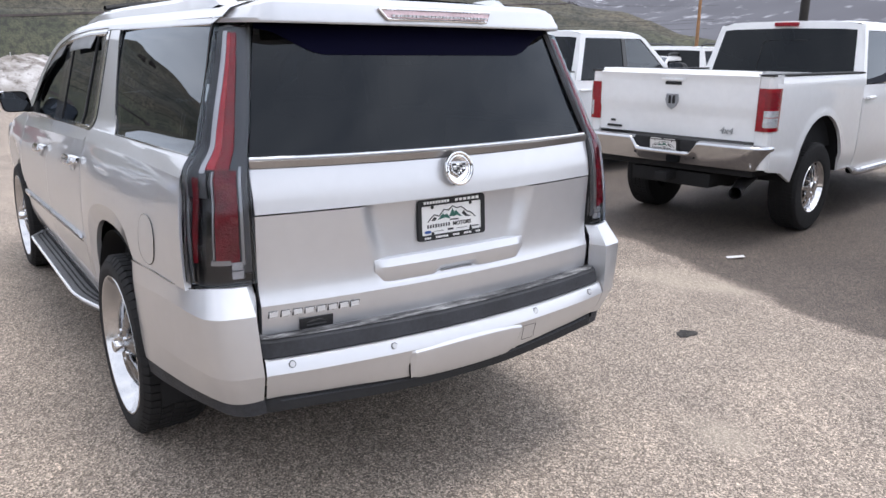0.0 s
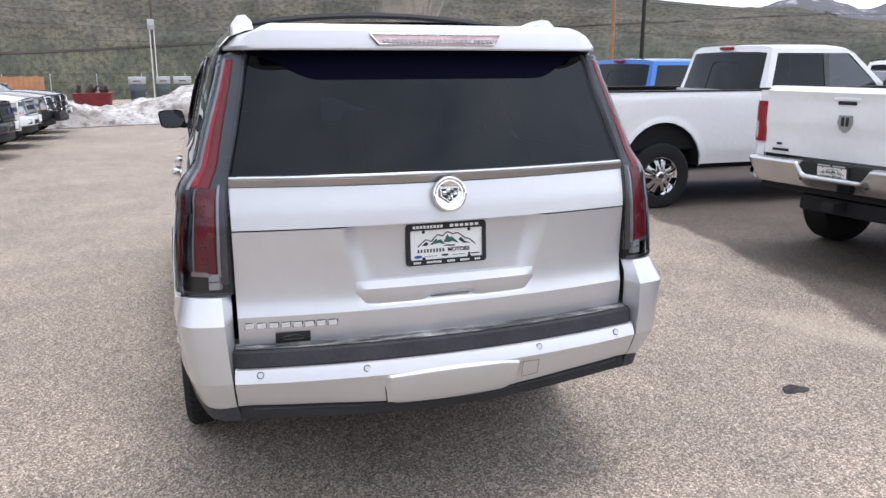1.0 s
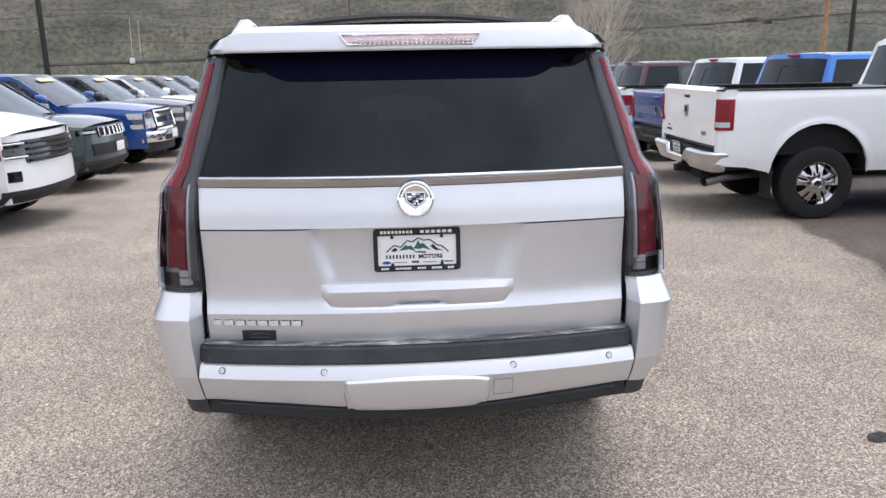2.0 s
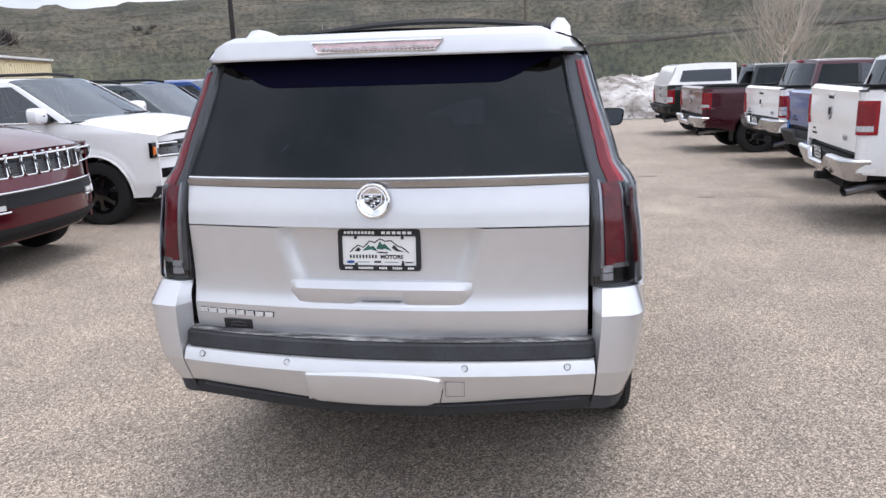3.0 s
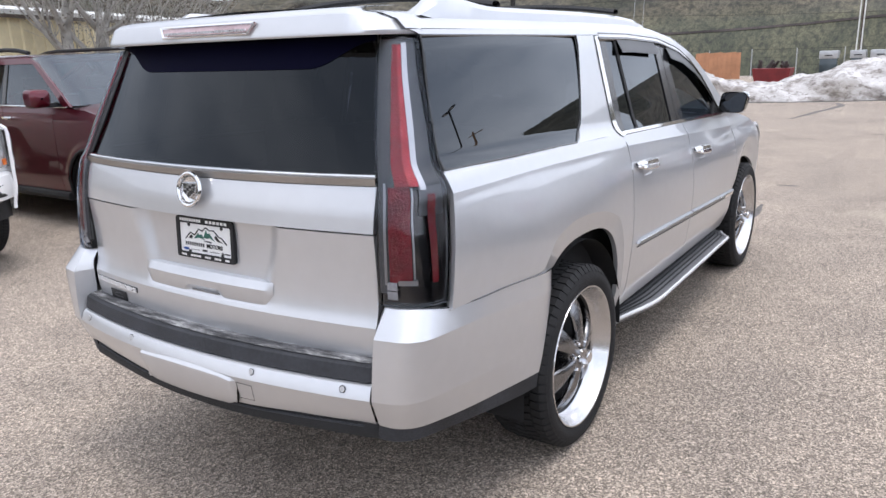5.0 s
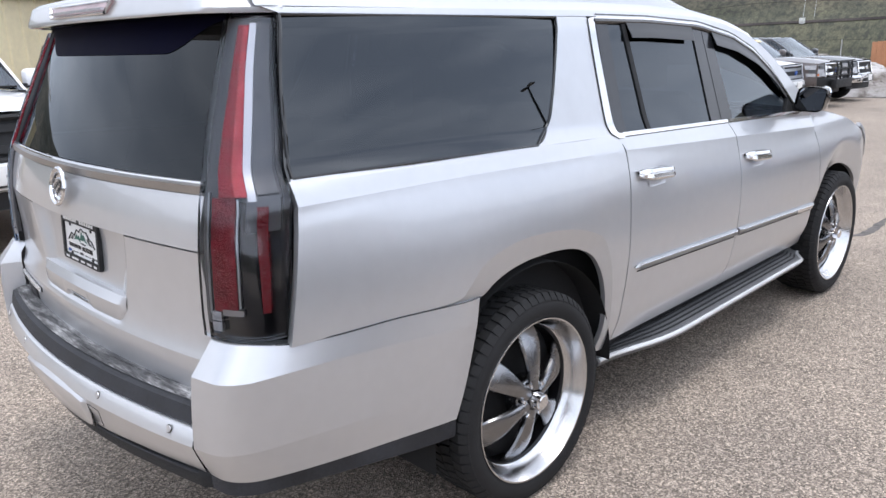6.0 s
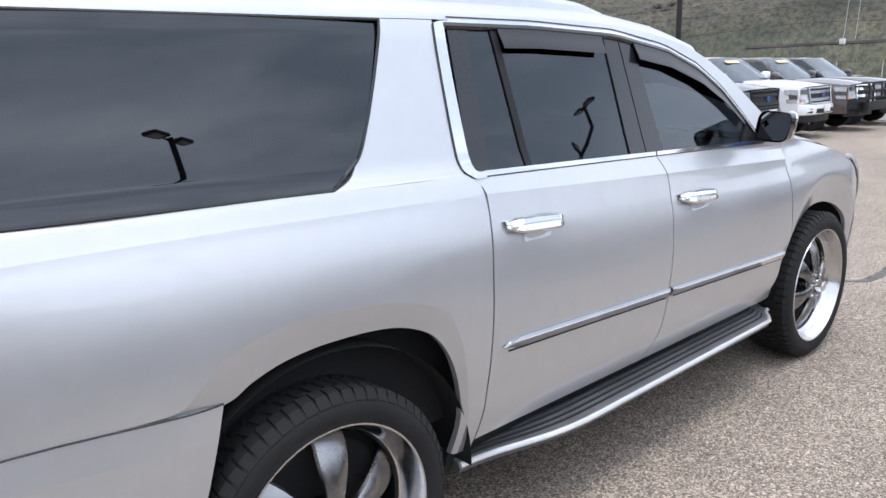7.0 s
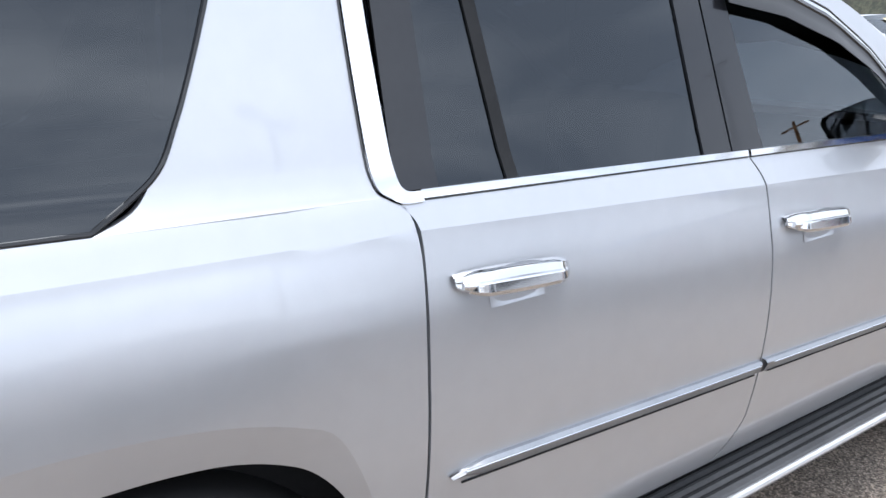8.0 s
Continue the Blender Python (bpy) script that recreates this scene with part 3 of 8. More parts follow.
def section(y, z):
    """Half the body's width at a length and a height."""
    # the shoulder crease falls towards the front
    shift = (1.21 - CREASE(y)) * smooth(0.98, 1.12, z) * (1 - smooth(CREASE(y) + 0.05, CREASE(y) + 0.12, z))
    x = SUV_X(z + shift)
    if y < 0.9:
        x += 0.012 * (1 - smooth(1.25, 1.4, z)) * smooth(0, 0.6, 0.9 - y) * smooth(0.92, 1.06, z)
    if y < 0.85:
        x += 0.010 * smooth(1.26, 1.34, z) * (1 - smooth(1.40, 1.76, z)) * smooth(0, 0.5, 0.85 - y)
    # the rear haunch swells over the wheel
    x += HAUNCH(z + shift) * (0.45 + 0.55 * smooth(0, 0.5, 1.95 - y)) * lerp(smooth(0.3, 0.8, y), smooth(0.2, 0.5, y), smooth(0.95, 1.08, z)) * (1 - smooth(4.0, 4.6, y))
    if y > 4.6:
        x -= 0.10 * (y - 4.6) ** 2 + 0.45 * max(0.0, y - 4.9) ** 2
    return x


def suv_x(y, z):
    """The section, with the rear quarter's side swelling evenly from the shoulder down to the bumper."""
    x = section(y, z)
    if 0.9 < z < 1.25 and y < 1.95:
        low, high, t = section(y, 0.9), section(y, 1.25), (z - 0.9) / 0.35
        x = lerp(x, low + (high - low) * (0.1 * t + 0.9 * t ** 2.8), smooth(0, 0.5, 1.95 - y))
    return x


def suv_flare(y, z):
    """The lip of the front wheel arch is set in a little."""
    d = math.hypot((y - 4.60) / 0.62, (z - 0.42) / 0.66)
    return -0.030 * (0.905 - d) / 0.12 if d < 0.905 and z > 0.36 else 0.0


def side(s, off=0.0):
    return lambda y, z: (s * (suv_x(y, z) + suv_flare(y, z) + off), y, z)


def suv_rear(x, z):
    return SUV_Y(z) + 0.068 * (x / 0.77) ** 2


def belt(y):
    return 1.376 - 0.033 * y


suv = thing("silver_suv", "large silver metallic estate car parked on the asphalt", "car")


def wheel_parts(parent, m, mats, r=0.402, rim_r=0.312, width=0.27, style="six", blocks=78, label=""):
    """A wheel: the barrel is the part, with tyre, spokes, cap and nuts under it. Its outer face looks along +x."""
    barrel_mat, spoke_mat, lip = mats
    b = Mesh().lathe([(rim_r + 0.004, -0.016), (rim_r, -0.006), (rim_r - 0.006, -0.007), (rim_r - 0.012, -0.020), (rim_r - 0.026, -0.060), (rim_r - 0.036, -0.085), (rim_r - 0.042, -0.09)], 56)
    wheel = part("wheel", b, lip, parent, label)
    wheel.matrix_basis = m
    part("barrel", Mesh().lathe([(rim_r - 0.040, -0.089), (rim_r - 0.05, -0.10), (rim_r - 0.05, -width + 0.02)], 48), barrel_mat, wheel)
    t = Mesh().lathe([(rim_r - 0.002, -0.014), (rim_r + 0.012, -0.006), (rim_r + 0.035, 0.0), (r - 0.035, -0.004), (r - 0.018, -0.016), (r - 0.008, -0.034), (r - 0.008, -width + 0.034), (r - 0.03, -width + 0.006), (rim_r + 0.03, -width), (rim_r - 0.04, -width + 0.03)], 72)
    tread = Mesh()
    for k in range(blocks):
        a0 = 2 * math.pi * k / blocks
        for row, (xa, xb, wid, sk) in enumerate(((-0.006, -0.072, 0.80, 0.25), (-0.078, -0.125, 0.72, -0.5), (-0.131, -0.178, 0.72, 0.5), (-0.184, -width + 0.008, 0.80, -0.25))):
            w = 2 * math.pi / blocks * wid
            o = (row % 2) * math.pi / blocks
            pts = []
            for x, rr in ((xa, r - (0.026 if row == 0 else 0.0)), (lerp(xa, xb, 0.35), r), (xb, r - (0.024 if row == 3 else 0.0))):
                for e in (0, w):
                    a = a0 + o + e + sk * (x - xa)
                    pts.append((x, (rr) * math.cos(a), (rr) * math.sin(a)))
            low = [(p[0], p[1] * (r - 0.02) / r, p[2] * (r - 0.02) / r) for p in pts]
            tread.add(pts + low, [(0, 1, 3, 2), (2, 3, 5, 4), (0, 2, 8, 6), (2, 4, 10, 8), (1, 7, 9, 3), (3, 9, 11, 5), (0, 6, 7, 1), (4, 5, 11, 10)])
    tyre = part("tyre", t, RUBBER, wheel)
    tagged(part("tread", tread, RUBBER, tyre), kind="stuff")
    part("brake_disc", Mesh().lathe([(rim_r - 0.08, -0.13), (0.05, -0.13)], 32).lathe([(rim_r - 0.05, -0.16), (0.0, -0.16)], 32), DARK, wheel)
    R = rim_r - 0.035
    if style == "six":
        for k in range(6):
            a = k * math.pi / 3
            tang, rad = Vector((0, -math.sin(a), math.cos(a))), Vector((0, math.cos(a), math.sin(a)))
            rings = []
            for i in range(17):
                t = i / 16
                q = lerp(0.040, R, t)
                w = lerp(0.027, 0.056, smooth(0.05, 0.8, t)) * (1 - 0.25 * smooth(0.9, 1.0, t))
                # each spoke swells out from the hub and dives back into the barrel
                depth = -0.040 - 0.018 * t - 0.070 * t ** 3
                high = lerp(0.024, 0.016, t)
                rings.append([rad * q + tang * (w * math.cos(g)) + Vector((depth + high * math.copysign(abs(math.sin(g)) ** 0.8, math.sin(g)), 0, 0)) for g in (j * 2 * math.pi / 14 for j in range(14))])
            part("spoke", Mesh().grid(rings, True), spoke_mat, wheel)
        part("hub", Mesh().lathe([(0.0, -0.03), (0.060, -0.034), (0.080, -0.048), (0.084, -0.10)], 36), spoke_mat, wheel)
        part("centre_cap", Mesh().lathe([(0.0, 0.022), (0.024, 0.022), (0.028, 0.019), (0.0285, 0.016), (0.033, 0.014), (0.035, -0.01), (0.038, -0.034)], 32), CHROME, wheel)
        for k in range(6):
            a = k * math.pi / 3 + math.pi / 6
            part("lug_nut", Mesh().lathe([(0.0, -0.014), (0.007, -0.016), (0.010, -0.024), (0.010, -0.05)], 10, "x", (0, 0.066 * math.cos(a), 0.066 * math.sin(a))), CHROME, wheel)
    elif style == "eight":
        # five wide spokes, each split by a slot
        for k in range(5):
            for side_ in (-1, 1):
                a = k * 2 * math.pi / 5 + side_ * 0.24
                base = k * 2 * math.pi / 5 + side_ * 0.34
                tang, rad = Vector((0, -math.sin(a), math.cos(a))), Vector((0, math.cos(a), math.sin(a)))
                root = Vector((0, math.cos(base), math.sin(base)))
                rows = [[lerp(root, rad, u) * q + tang * w * e + Vector((x - 0.008 * abs(e), 0, 0)) for e in (-1, -0.5, 0.5, 1)] for q, w, x, u in ((0.07, 0.040, -0.008, 0), (0.12, 0.026, -0.014, 0.4), (R * 0.75, 0.026, -0.022, 0.9), (R, 0.040, -0.040, 1))]
                part("spoke", Mesh().shell(rows, (-0.03, 0, 0)), spoke_mat, wheel)
        part("centre_cap", Mesh().lathe([(0.0, 0.016), (0.045, 0.014), (0.058, 0.004), (0.062, -0.012), (0.095, -0.014), (0.10, -0.05)], 28), spoke_mat, wheel)
    else:
        n = 7
        for k in range(n):
            a = k * 2 * math.pi / n
            tang, rad = Vector((0, -math.sin(a), math.cos(a))), Vector((0, math.cos(a), math.sin(a)))
            rows = [[rad * q + tang * w * e + Vector((x, 0, 0)) for e in (-1, -0.6, 0.6, 1)] for q, w, x in ((0.06, 0.035, -0.012), (0.11, 0.024, -0.02), (R * 0.75, 0.022, -0.028), (R, 0.034, -0.042))]
            part("spoke", Mesh().shell(rows, (-0.03, 0, 0)), spoke_mat, wheel)
        part("centre_cap", Mesh().lathe([(0.0, 0.0), (0.045, -0.002), (0.06, -0.012), (0.085, -0.016), (0.09, -0.05)], 24), spoke_mat, wheel)
    return wheel


def suv_side(s):
    back = (-0.022 * s, 0, 0)
    f = side(s)

    # rear quarter, over and down round the arch to the door
    low = [(.240, .932), (.41, .922), (.62, .912), (.85, .89), (1.005, .868), (1.08, .90), (1.16, .925), (1.25, .938), (1.34, .941), (1.45, .937), (1.55, .922), (1.64, .888), (1.70, .845), (1.755, .765), (1.793, .65), (1.805, .54), (1.795, .40)]
    high = [(.318, belt(.318)), (.45, belt(.45)), (.65, belt(.65)), (.85, belt(.85)), (1.0, belt(1.0)), (1.1, belt(1.1)), (1.2, belt(1.2)), (1.3, belt(1.3)), (1.42, belt(1.42)), (1.56, belt(1.56)), (1.7, belt(1.7)), (1.905, 1.315), (1.944, 1.24), (1.932, 1.08), (1.918, .86), (1.9, .62), (1.874, .40)]
    # a flat band runs round the arch
    mid = [(.241, .936), (.411, .926), (.62, .916), (.862, .897), (.93, .93), (.999, .986), (1.10, 1.018), (1.20, 1.032), (1.31, 1.032), (1.45, 1.020), (1.57, .997), (1.67, .962), (1.735, .92), (1.785, .80), (1.812, .66), (1.82, .545), (1.812, .40)]
    fold = [(h[0], CREASE(h[0])) if k <= 40 else (lerp(m[0], h[0], .88), min(CREASE(1.93), lerp(m[1], h[1], .88))) for k, (m, h) in enumerate(zip(curve(mid, 4), curve(high, 4)))]
    lip = [0.0, 0.0, 0.0, 0.004] + [0.027] * 9 + [0.024, 0.020, 0.016, 0.012]
    lips = [q[0] for q in curve([(v,) for v in lip], 4)]
    band = [[side(s, -o * (1 - k / 5))(lerp(p[0], q[0], k / 5), lerp(p[1], q[1], k / 5)) for p, q, o in zip(curve(low, 4), curve(mid, 4), lips)] for k in range(6)]
    part("rear_quarter_panel", Mesh().shell(band + ruled(curve(mid, 4), fold, 26, f)[1:] + ruled(fold, curve(high, 4), 5, f)[1:], back), SILVER, suv, sharp=9)
    # pillar between the long rear window and the door, and the rail over the windows
    win = [(1.40, belt(1.40)), (1.465, 1.355), (1.505, 1.40), (1.555, 1.48), (1.618, 1.62), (1.664, 1.73), (1.684, 1.79)]
    door = [(1.905, 1.318), (1.885, 1.34), (1.878, 1.40), (1.876, 1.48), (1.876, 1.62), (1.88, 1.73), (1.886, 1.79)]
    pillar_rows = ruled(curve(win, 5), curve(door, 5), 8, f)
    pillar_rows = [[(p[0] - 0.003 * s, p[1], p[2] - 0.014)] + p_row for p_row in pillar_rows for p in p_row[:1]]
    part("rear_pillar", Mesh().shell(pillar_rows, back), SILVER, suv)
    rail_lo = [(.43, 1.795), (1.0, 1.793), (1.64, 1.792), (1.886, 1.792), (2.35, 1.785), (2.82, 1.762), (3.17, 1.703), (3.40, 1.625), (3.58, 1.52), (3.74, 1.38), (3.90, 1.252)]
    rail_hi = [(.38, 1.812), (1.0, 1.815), (1.64, 1.815), (1.93, 1.815), (2.38, 1.808), (2.85, 1.787), (3.21, 1.735), (3.46, 1.665), (3.68, 1.555), (3.88, 1.425), (4.12, 1.262)]
    part("roof_side_rail", Mesh().shell(ruled(curve(rail_lo, 4), curve(rail_hi, 4), 4, f), back), SILVER, suv)
    # doors
    seam_c = [(1.912, 1.308), (1.951, 1.254), (1.939, 1.08), (1.925, .86), (1.907, .62), (1.885, .43)]
    seam_b = [(2.968, 1.274), (3.0, 1.2006), (2.993, 1.05), (2.98, .78), (2.955, .56), (2.87, .425)]
    seam_a = [(4.112, 1.240), (4.10, 1.148), (4.095, 1.05), (4.125, .80), (4.135, .58), (4.06, .425)]
    rear_door = part("rear_door", Mesh().shell(ruled(curve(seam_c, 6), curve([(p[0] - .003, p[1]) for p in seam_b], 6), 16, f), back), SILVER, suv, sharp=11)
    front_door = part("front_door", Mesh().shell(ruled(curve([(p[0] + .003, p[1]) for p in seam_b], 6), curve([(p[0] - .003, p[1]) for p in seam_a], 6), 16, f), back), SILVER, suv, sharp=11)
    # front wing
    low = [(4.14, .425), (4.155, .55), (4.20, .68), (4.28, .775), (4.40, .832), (4.55, .855), (4.70, .845), (4.85, .80), (4.98, .72), (5.06, .62), (5.09, .50)]
    high = [(4.137, .56), (4.128, .80), (4.099, 1.08), (4.115, 1.245), (4.3, 1.225), (4.5, 1.19), (4.7, 1.145), (4.87, 1.085), (5.0, 1.02), (5.15, .84), (5.2, .55)]
    part("front_wing", Mesh().shell(ruled(curve(low, 5), curve(high, 5), 14, f), back), SILVER, suv)
    # sill under the doors
    part("sill", Mesh().shell(ruled([(1.80, .40), (2.6, .415), (3.4, .415), (4.13, .415)], [(1.80, .30), (2.6, .30), (3.4, .30), (4.13, .30)], 3, side(s, -0.03)), back), PLASTIC, suv)
    # glass
    w_rear = [(.335, belt(.335)), (.345, 1.42), (.36, 1.52), (.382, 1.62), (.41, 1.72), (.428, 1.792)]
    w_front = [(1.40, belt(1.40) + .004), (1.505, 1.40), (1.555, 1.48), (1.610, 1.60), (1.662, 1.73), (1.680, 1.788)]
    part("quarter_window", Mesh().shell(ruled(curve(w_rear, 8), curve(w_front, 8), 10, lambda y, z: side(s, 0.008 - 0.012 * ((y - 1.0) / 0.65) ** 2 - 0.005 * ((z - 1.57) / 0.21) ** 2)(y, z)), (-0.005 * s, 0, 0)), TINT, suv, "long dark privacy window")
    part("quarter_window_seal", Mesh().tube([side(s, -0.001)(y, z) for y, z in curve(w_rear, 8)] + [side(s, -0.001)(y, z) for y, z in reversed(curve(w_front, 8))] + [side(s, -0.001)(*w_rear[0])], 0.005, 6), BLACK, suv)
    top = table([1.9, 2.35, 2.82, 3.17, 3.40, 3.58, 3.74, 3.86], [1.768, 1.762, 1.738, 1.68, 1.602, 1.50, 1.37, 1.255])
    bot = lambda y: belt(y) + 0.012

    def pane(name, y0, y1, yt0, yt1, mat, off, parent, n=10, label=""):
        a = [(lerp(y0, y1, i / n), bot(lerp(y0, y1, i / n))) for i in range(n + 1)]
        b = [(lerp(yt0, yt1, i / n), top(lerp(yt0, yt1, i / n))) for i in range(n + 1)]
        return part(name, Mesh().shell(ruled(a, b, 8, side(s, off)), (-0.006 * s, 0, 0)), mat, parent, label)

    pane("fixed_pane_post", 1.93, 2.02, 1.945, 2.03, PILLAR, -0.004, rear_door)
    pane("fixed_pane", 2.02, 2.185, 2.03, 2.135, TINT, -0.008, rear_door)
    pane("window_divider", 2.185, 2.215, 2.135, 2.165, PLASTIC, -0.002, rear_door)
    pane("door_window", 2.215, 2.80, 2.165, 2.755, TINT, -0.010, rear_door)
    pane("door_pillar", 2.80, 2.905, 2.755, 2.845, PILLAR, -0.004, rear_door)
    pane("door_pillar", 2.912, 3.035, 2.852, 2.945, PILLAR, -0.004, front_door)
    n = 16
    ys = [lerp(3.035, 3.80, i / n) for i in range(n + 1)]
    a = [(y, bot(y)) for y in ys]
    b = [(lerp(2.945, 3.80, i / n), max(top(lerp(2.945, 3.80, i / n)), bot(3.8) + 0.01)) for i in range(n + 1)]
    part("door_window", Mesh().shell(ruled(a, b, 8, side(s, -0.010)), (-0.006 * s, 0, 0)), CLEAR, front_door)
    part("mirror_sail", Mesh().shell(ruled([(3.70, bot(3.7)), (3.80, bot(3.8)), (3.88, bot(3.88))], [(3.765, 1.345), (3.80, 1.315), (3.885, bot(3.88) + .01)], 3, side(s, 0.004)), back), PLASTIC, front_door)
    # black channel round the glass, weather strips and rain deflectors
    chan = [side(s, -0.002)(y, top(y) + 0.006) for y in np.linspace(1.93, 3.84, 30)]
    part("window_channel", Mesh().tube(chan, 0.012, 6), BLACK, suv)
    for y0, y1, drop in ((2.165, 2.735, 0.062), (2.94, 3.74, 0.062)):
        ys = np.linspace(y0, y1, 18)
        hi = [(y, top(y) + 0.002) for y in ys]
        lo = [(y - 0.012 * i / 17, top(y) - drop * (1 if y0 < 2.5 else 1 - 0.55 * (i / 17) ** 3)) for i, y in enumerate(ys)]
        m = Mesh().shell(ruled(hi, lo, 4, lambda y, z: side(s, 0.006 + 0.016 * smooth(0, drop, top(y) - z))(y, z)), (-0.004 * s, 0, 0))
        part("rain_deflector", m, SMOKE_PLASTIC, rear_door if y0 < 2.5 else front_door)
    # bright trim round the door windows
    trim_out = [(1.975, 1.303), (1.93, 1.305), (1.905, 1.318), (1.885, 1.34), (1.878, 1.42), (1.878, 1.62), (1.884, 1.76), (1.90, 1.785), (1.95, 1.789)]
    trim_in = [(1.975, 1.322), (1.948, 1.324), (1.935, 1.335), (1.93, 1.36), (1.925, 1.42), (1.921, 1.62), (1.924, 1.745), (1.932, 1.772), (1.95, 1.778)]
    part("window_trim", Mesh().shell(ruled(curve(trim_out, 4), curve(trim_in, 4), 2, side(s, 0.005)), (-0.01 * s, 0, 0)), CHROME, suv)
    for y0, y1, own in ((1.975, 2.962, rear_door), (2.972, 3.90, front_door)):
        ys = np.linspace(y0, y1, 12)
        part("belt_trim", Mesh().shell(ruled([(y, belt(y) - 0.002) for y in ys], [(y, belt(y) + 0.013) for y in ys], 2, side(s, 0.005)), (-0.01 * s, 0, 0)), CHROME, own)
    for y0, y1 in ((1.975, 2.962), (2.972, 3.90)):
        part("belt_seal", Mesh().tube([side(s, 0.001)(y, belt(y) - 0.005) for y in np.linspace(y0, y1, 12)], 0.0022, 5), BLACK, suv)
    part("trim_seam", Mesh().tube([side(s, 0.001)(y - 0.004, z) for y, z in curve(trim_out[1:8], 4)], 0.0026, 5), BLACK, suv)
    ys = np.linspace(1.95, 3.86, 30)
    part("upper_trim", Mesh().shell(ruled([(y, top(y) + 0.016) for y in ys], [(y, top(y) + 0.026) for y in ys], 2, side(s, 0.004)), (-0.01 * s, 0, 0)), CHROME, suv)
    part("door_top_seam", Mesh().tube([side(s, 0.001)(y, top(y) + 0.033) for y in ys], 0.0028, 5), BLACK, suv)
    # handles in their cups
    for y0, z0, own in ((2.00, 1.150, rear_door), (3.05, 1.098, front_door)):
        cup = Mesh()
        rows = []
        for i in range(9):
            rows.append([side(s, 0.002 - 0.012 * math.cos(min(1, abs(q)) * math.pi / 2) * math.sin(i / 8 * math.pi))(y0 + 0.15 + q * 0.07, z0 - 0.03 + (i / 8 - 0.5) * 0.075) for q in np.linspace(-1, 1, 9)])
        part("handle_cup", cup.grid(rows), SILVER, own)
        h = part("door_handle", handle_mesh(s, y0, z0), CHROME, own, "chrome pull handle")
        cap = Mesh()
        cap.tube([side(s, 0.022)(y0 + 0.008 + i * 0.012, z0 - 0.003 - 0.0009 * i) for i in range(6)], [0.010, 0.015, 0.016, 0.016, 0.016, 0.015], 10)
        part("lock_cap", cap, CHROME, h)
        hollow = [(y0 + 0.075 + 0.0105 * i, z0 + 0.0175 - 0.018 * (0.075 + 0.0105 * i) / 0.285) for i in range(15)]
        part("handle_hollow", Mesh().shell(ruled(hollow, [(y, z + 0.013 * math.sin(math.pi * (0.06 + 0.88 * i / 14))) for i, (y, z) in enumerate(hollow)], 2, side(s, 0.0375)), (-0.004 * s, 0, 0)), SATIN, h)
        part("cap_seam", Mesh().tube([side(s, 0.040)(y0 + 0.070, z0 + dz) for dz in (-0.024, -0.012, 0.0, 0.012, 0.018)], 0.0016, 5), BLACK, h)
    # body moulding along the doors
    for y0, y1, own in ((1.965, 2.965, rear_door), (2.985, 4.055, front_door)):
        rows = []
        for i in range(25):
            y = lerp(y0, y1, i / 24)
            z = 0.752 - 0.041 * (y - 1.97)
            hgt = 0.021 * (smooth(0, 0.08, i / 24) if y0 < 2.5 else 1)
            pts = [(0.0, z + hgt), (0.009, z + hgt * 0.95), (0.016, z + hgt * 0.62), (0.0165, z + hgt * 0.40), (0.013, z - hgt * 0.1), (0.007, z - hgt * 0.7), (0.0, z - hgt)]
            rows.append([side(s, o)(y, q) for o, q in pts])
        mo = part("body_moulding", Mesh().grid(rows), SATIN, own)
        part("moulding_strip", Mesh().tube([side(s, 0.0165)(y, 0.752 - 0.041 * (y - 1.97) + 0.0105) for y in np.linspace(y0 + 0.03, y1 - 0.01, 20)], 0.0024, 6), CHROME, mo)
        # black bead standing in for the shadow under the moulding
        part("moulding_shadow", Mesh().tube([side(s, 0.001)(y, 0.752 - 0.041 * (y - 1.97) - 0.0225) for y in np.linspace(y0 + 0.03, y1 - 0.01, 20)], 0.0028, 5), PLASTIC, mo)
        if y0 > 2.5:
            part("moulding_badge", Mesh().shell(ruled([(3.77, .688), (3.86, .684), (4.03, .678)], [(3.80, .665), (3.86, .662), (4.02, .658)], 2, side(s, 0.019)), back), CHROME, mo)
    # wheel wells
    for yc in (1.31, 4.60):
        rows = []
        for i in range(25):
            a = math.pi * (i / 24)
            rad = 0.53
            y, z = yc - rad * math.cos(a), 0.385 + 0.525 * math.sin(a)
            rows.append([(s * x, y, z) for x in (0.955 if yc < 2 else 0.90, 0.8, 0.6, 0.45)])
        rows.insert(0, [(p[0], p[1], 0.28) for p in rows[0]])
        rows.append([(p[0], p[1], 0.36) for p in rows[-1]])
        part("wheel_arch_liner", Mesh().grid(rows).add([(s * .45, yc - .55, .28), (s * .45, yc + .55, .28), (s * .45, yc + .55, .95), (s * .45, yc - .55, .95)], [(0, 1, 2, 3)]), DARK, suv)
        m = Matrix.Translation((s * (1.004 if yc < 2 else 0.985), 1.284 if yc < 2 else 4.57, 0.389)) @ (pose(0, 0, 0, 21) if s > 0 else pose(0, 0, 0, 12, 0, 180))
        wheel_parts(suv, m, (BARREL, SPOKE, BRUSHED), r=0.416, rim_r=0.322, width=0.30, label="bright deep-dish wheel with six tapering spokes", blocks=62)
    # running board
    prof = [(0.80, .405), (0.87, .405), (0.90, .398), (0.925, .392), (0.95, .386), (0.985, .38), (1.0, .372), (1.006, .36), (0.995, .345), (0.80, .335)]
    rows = []
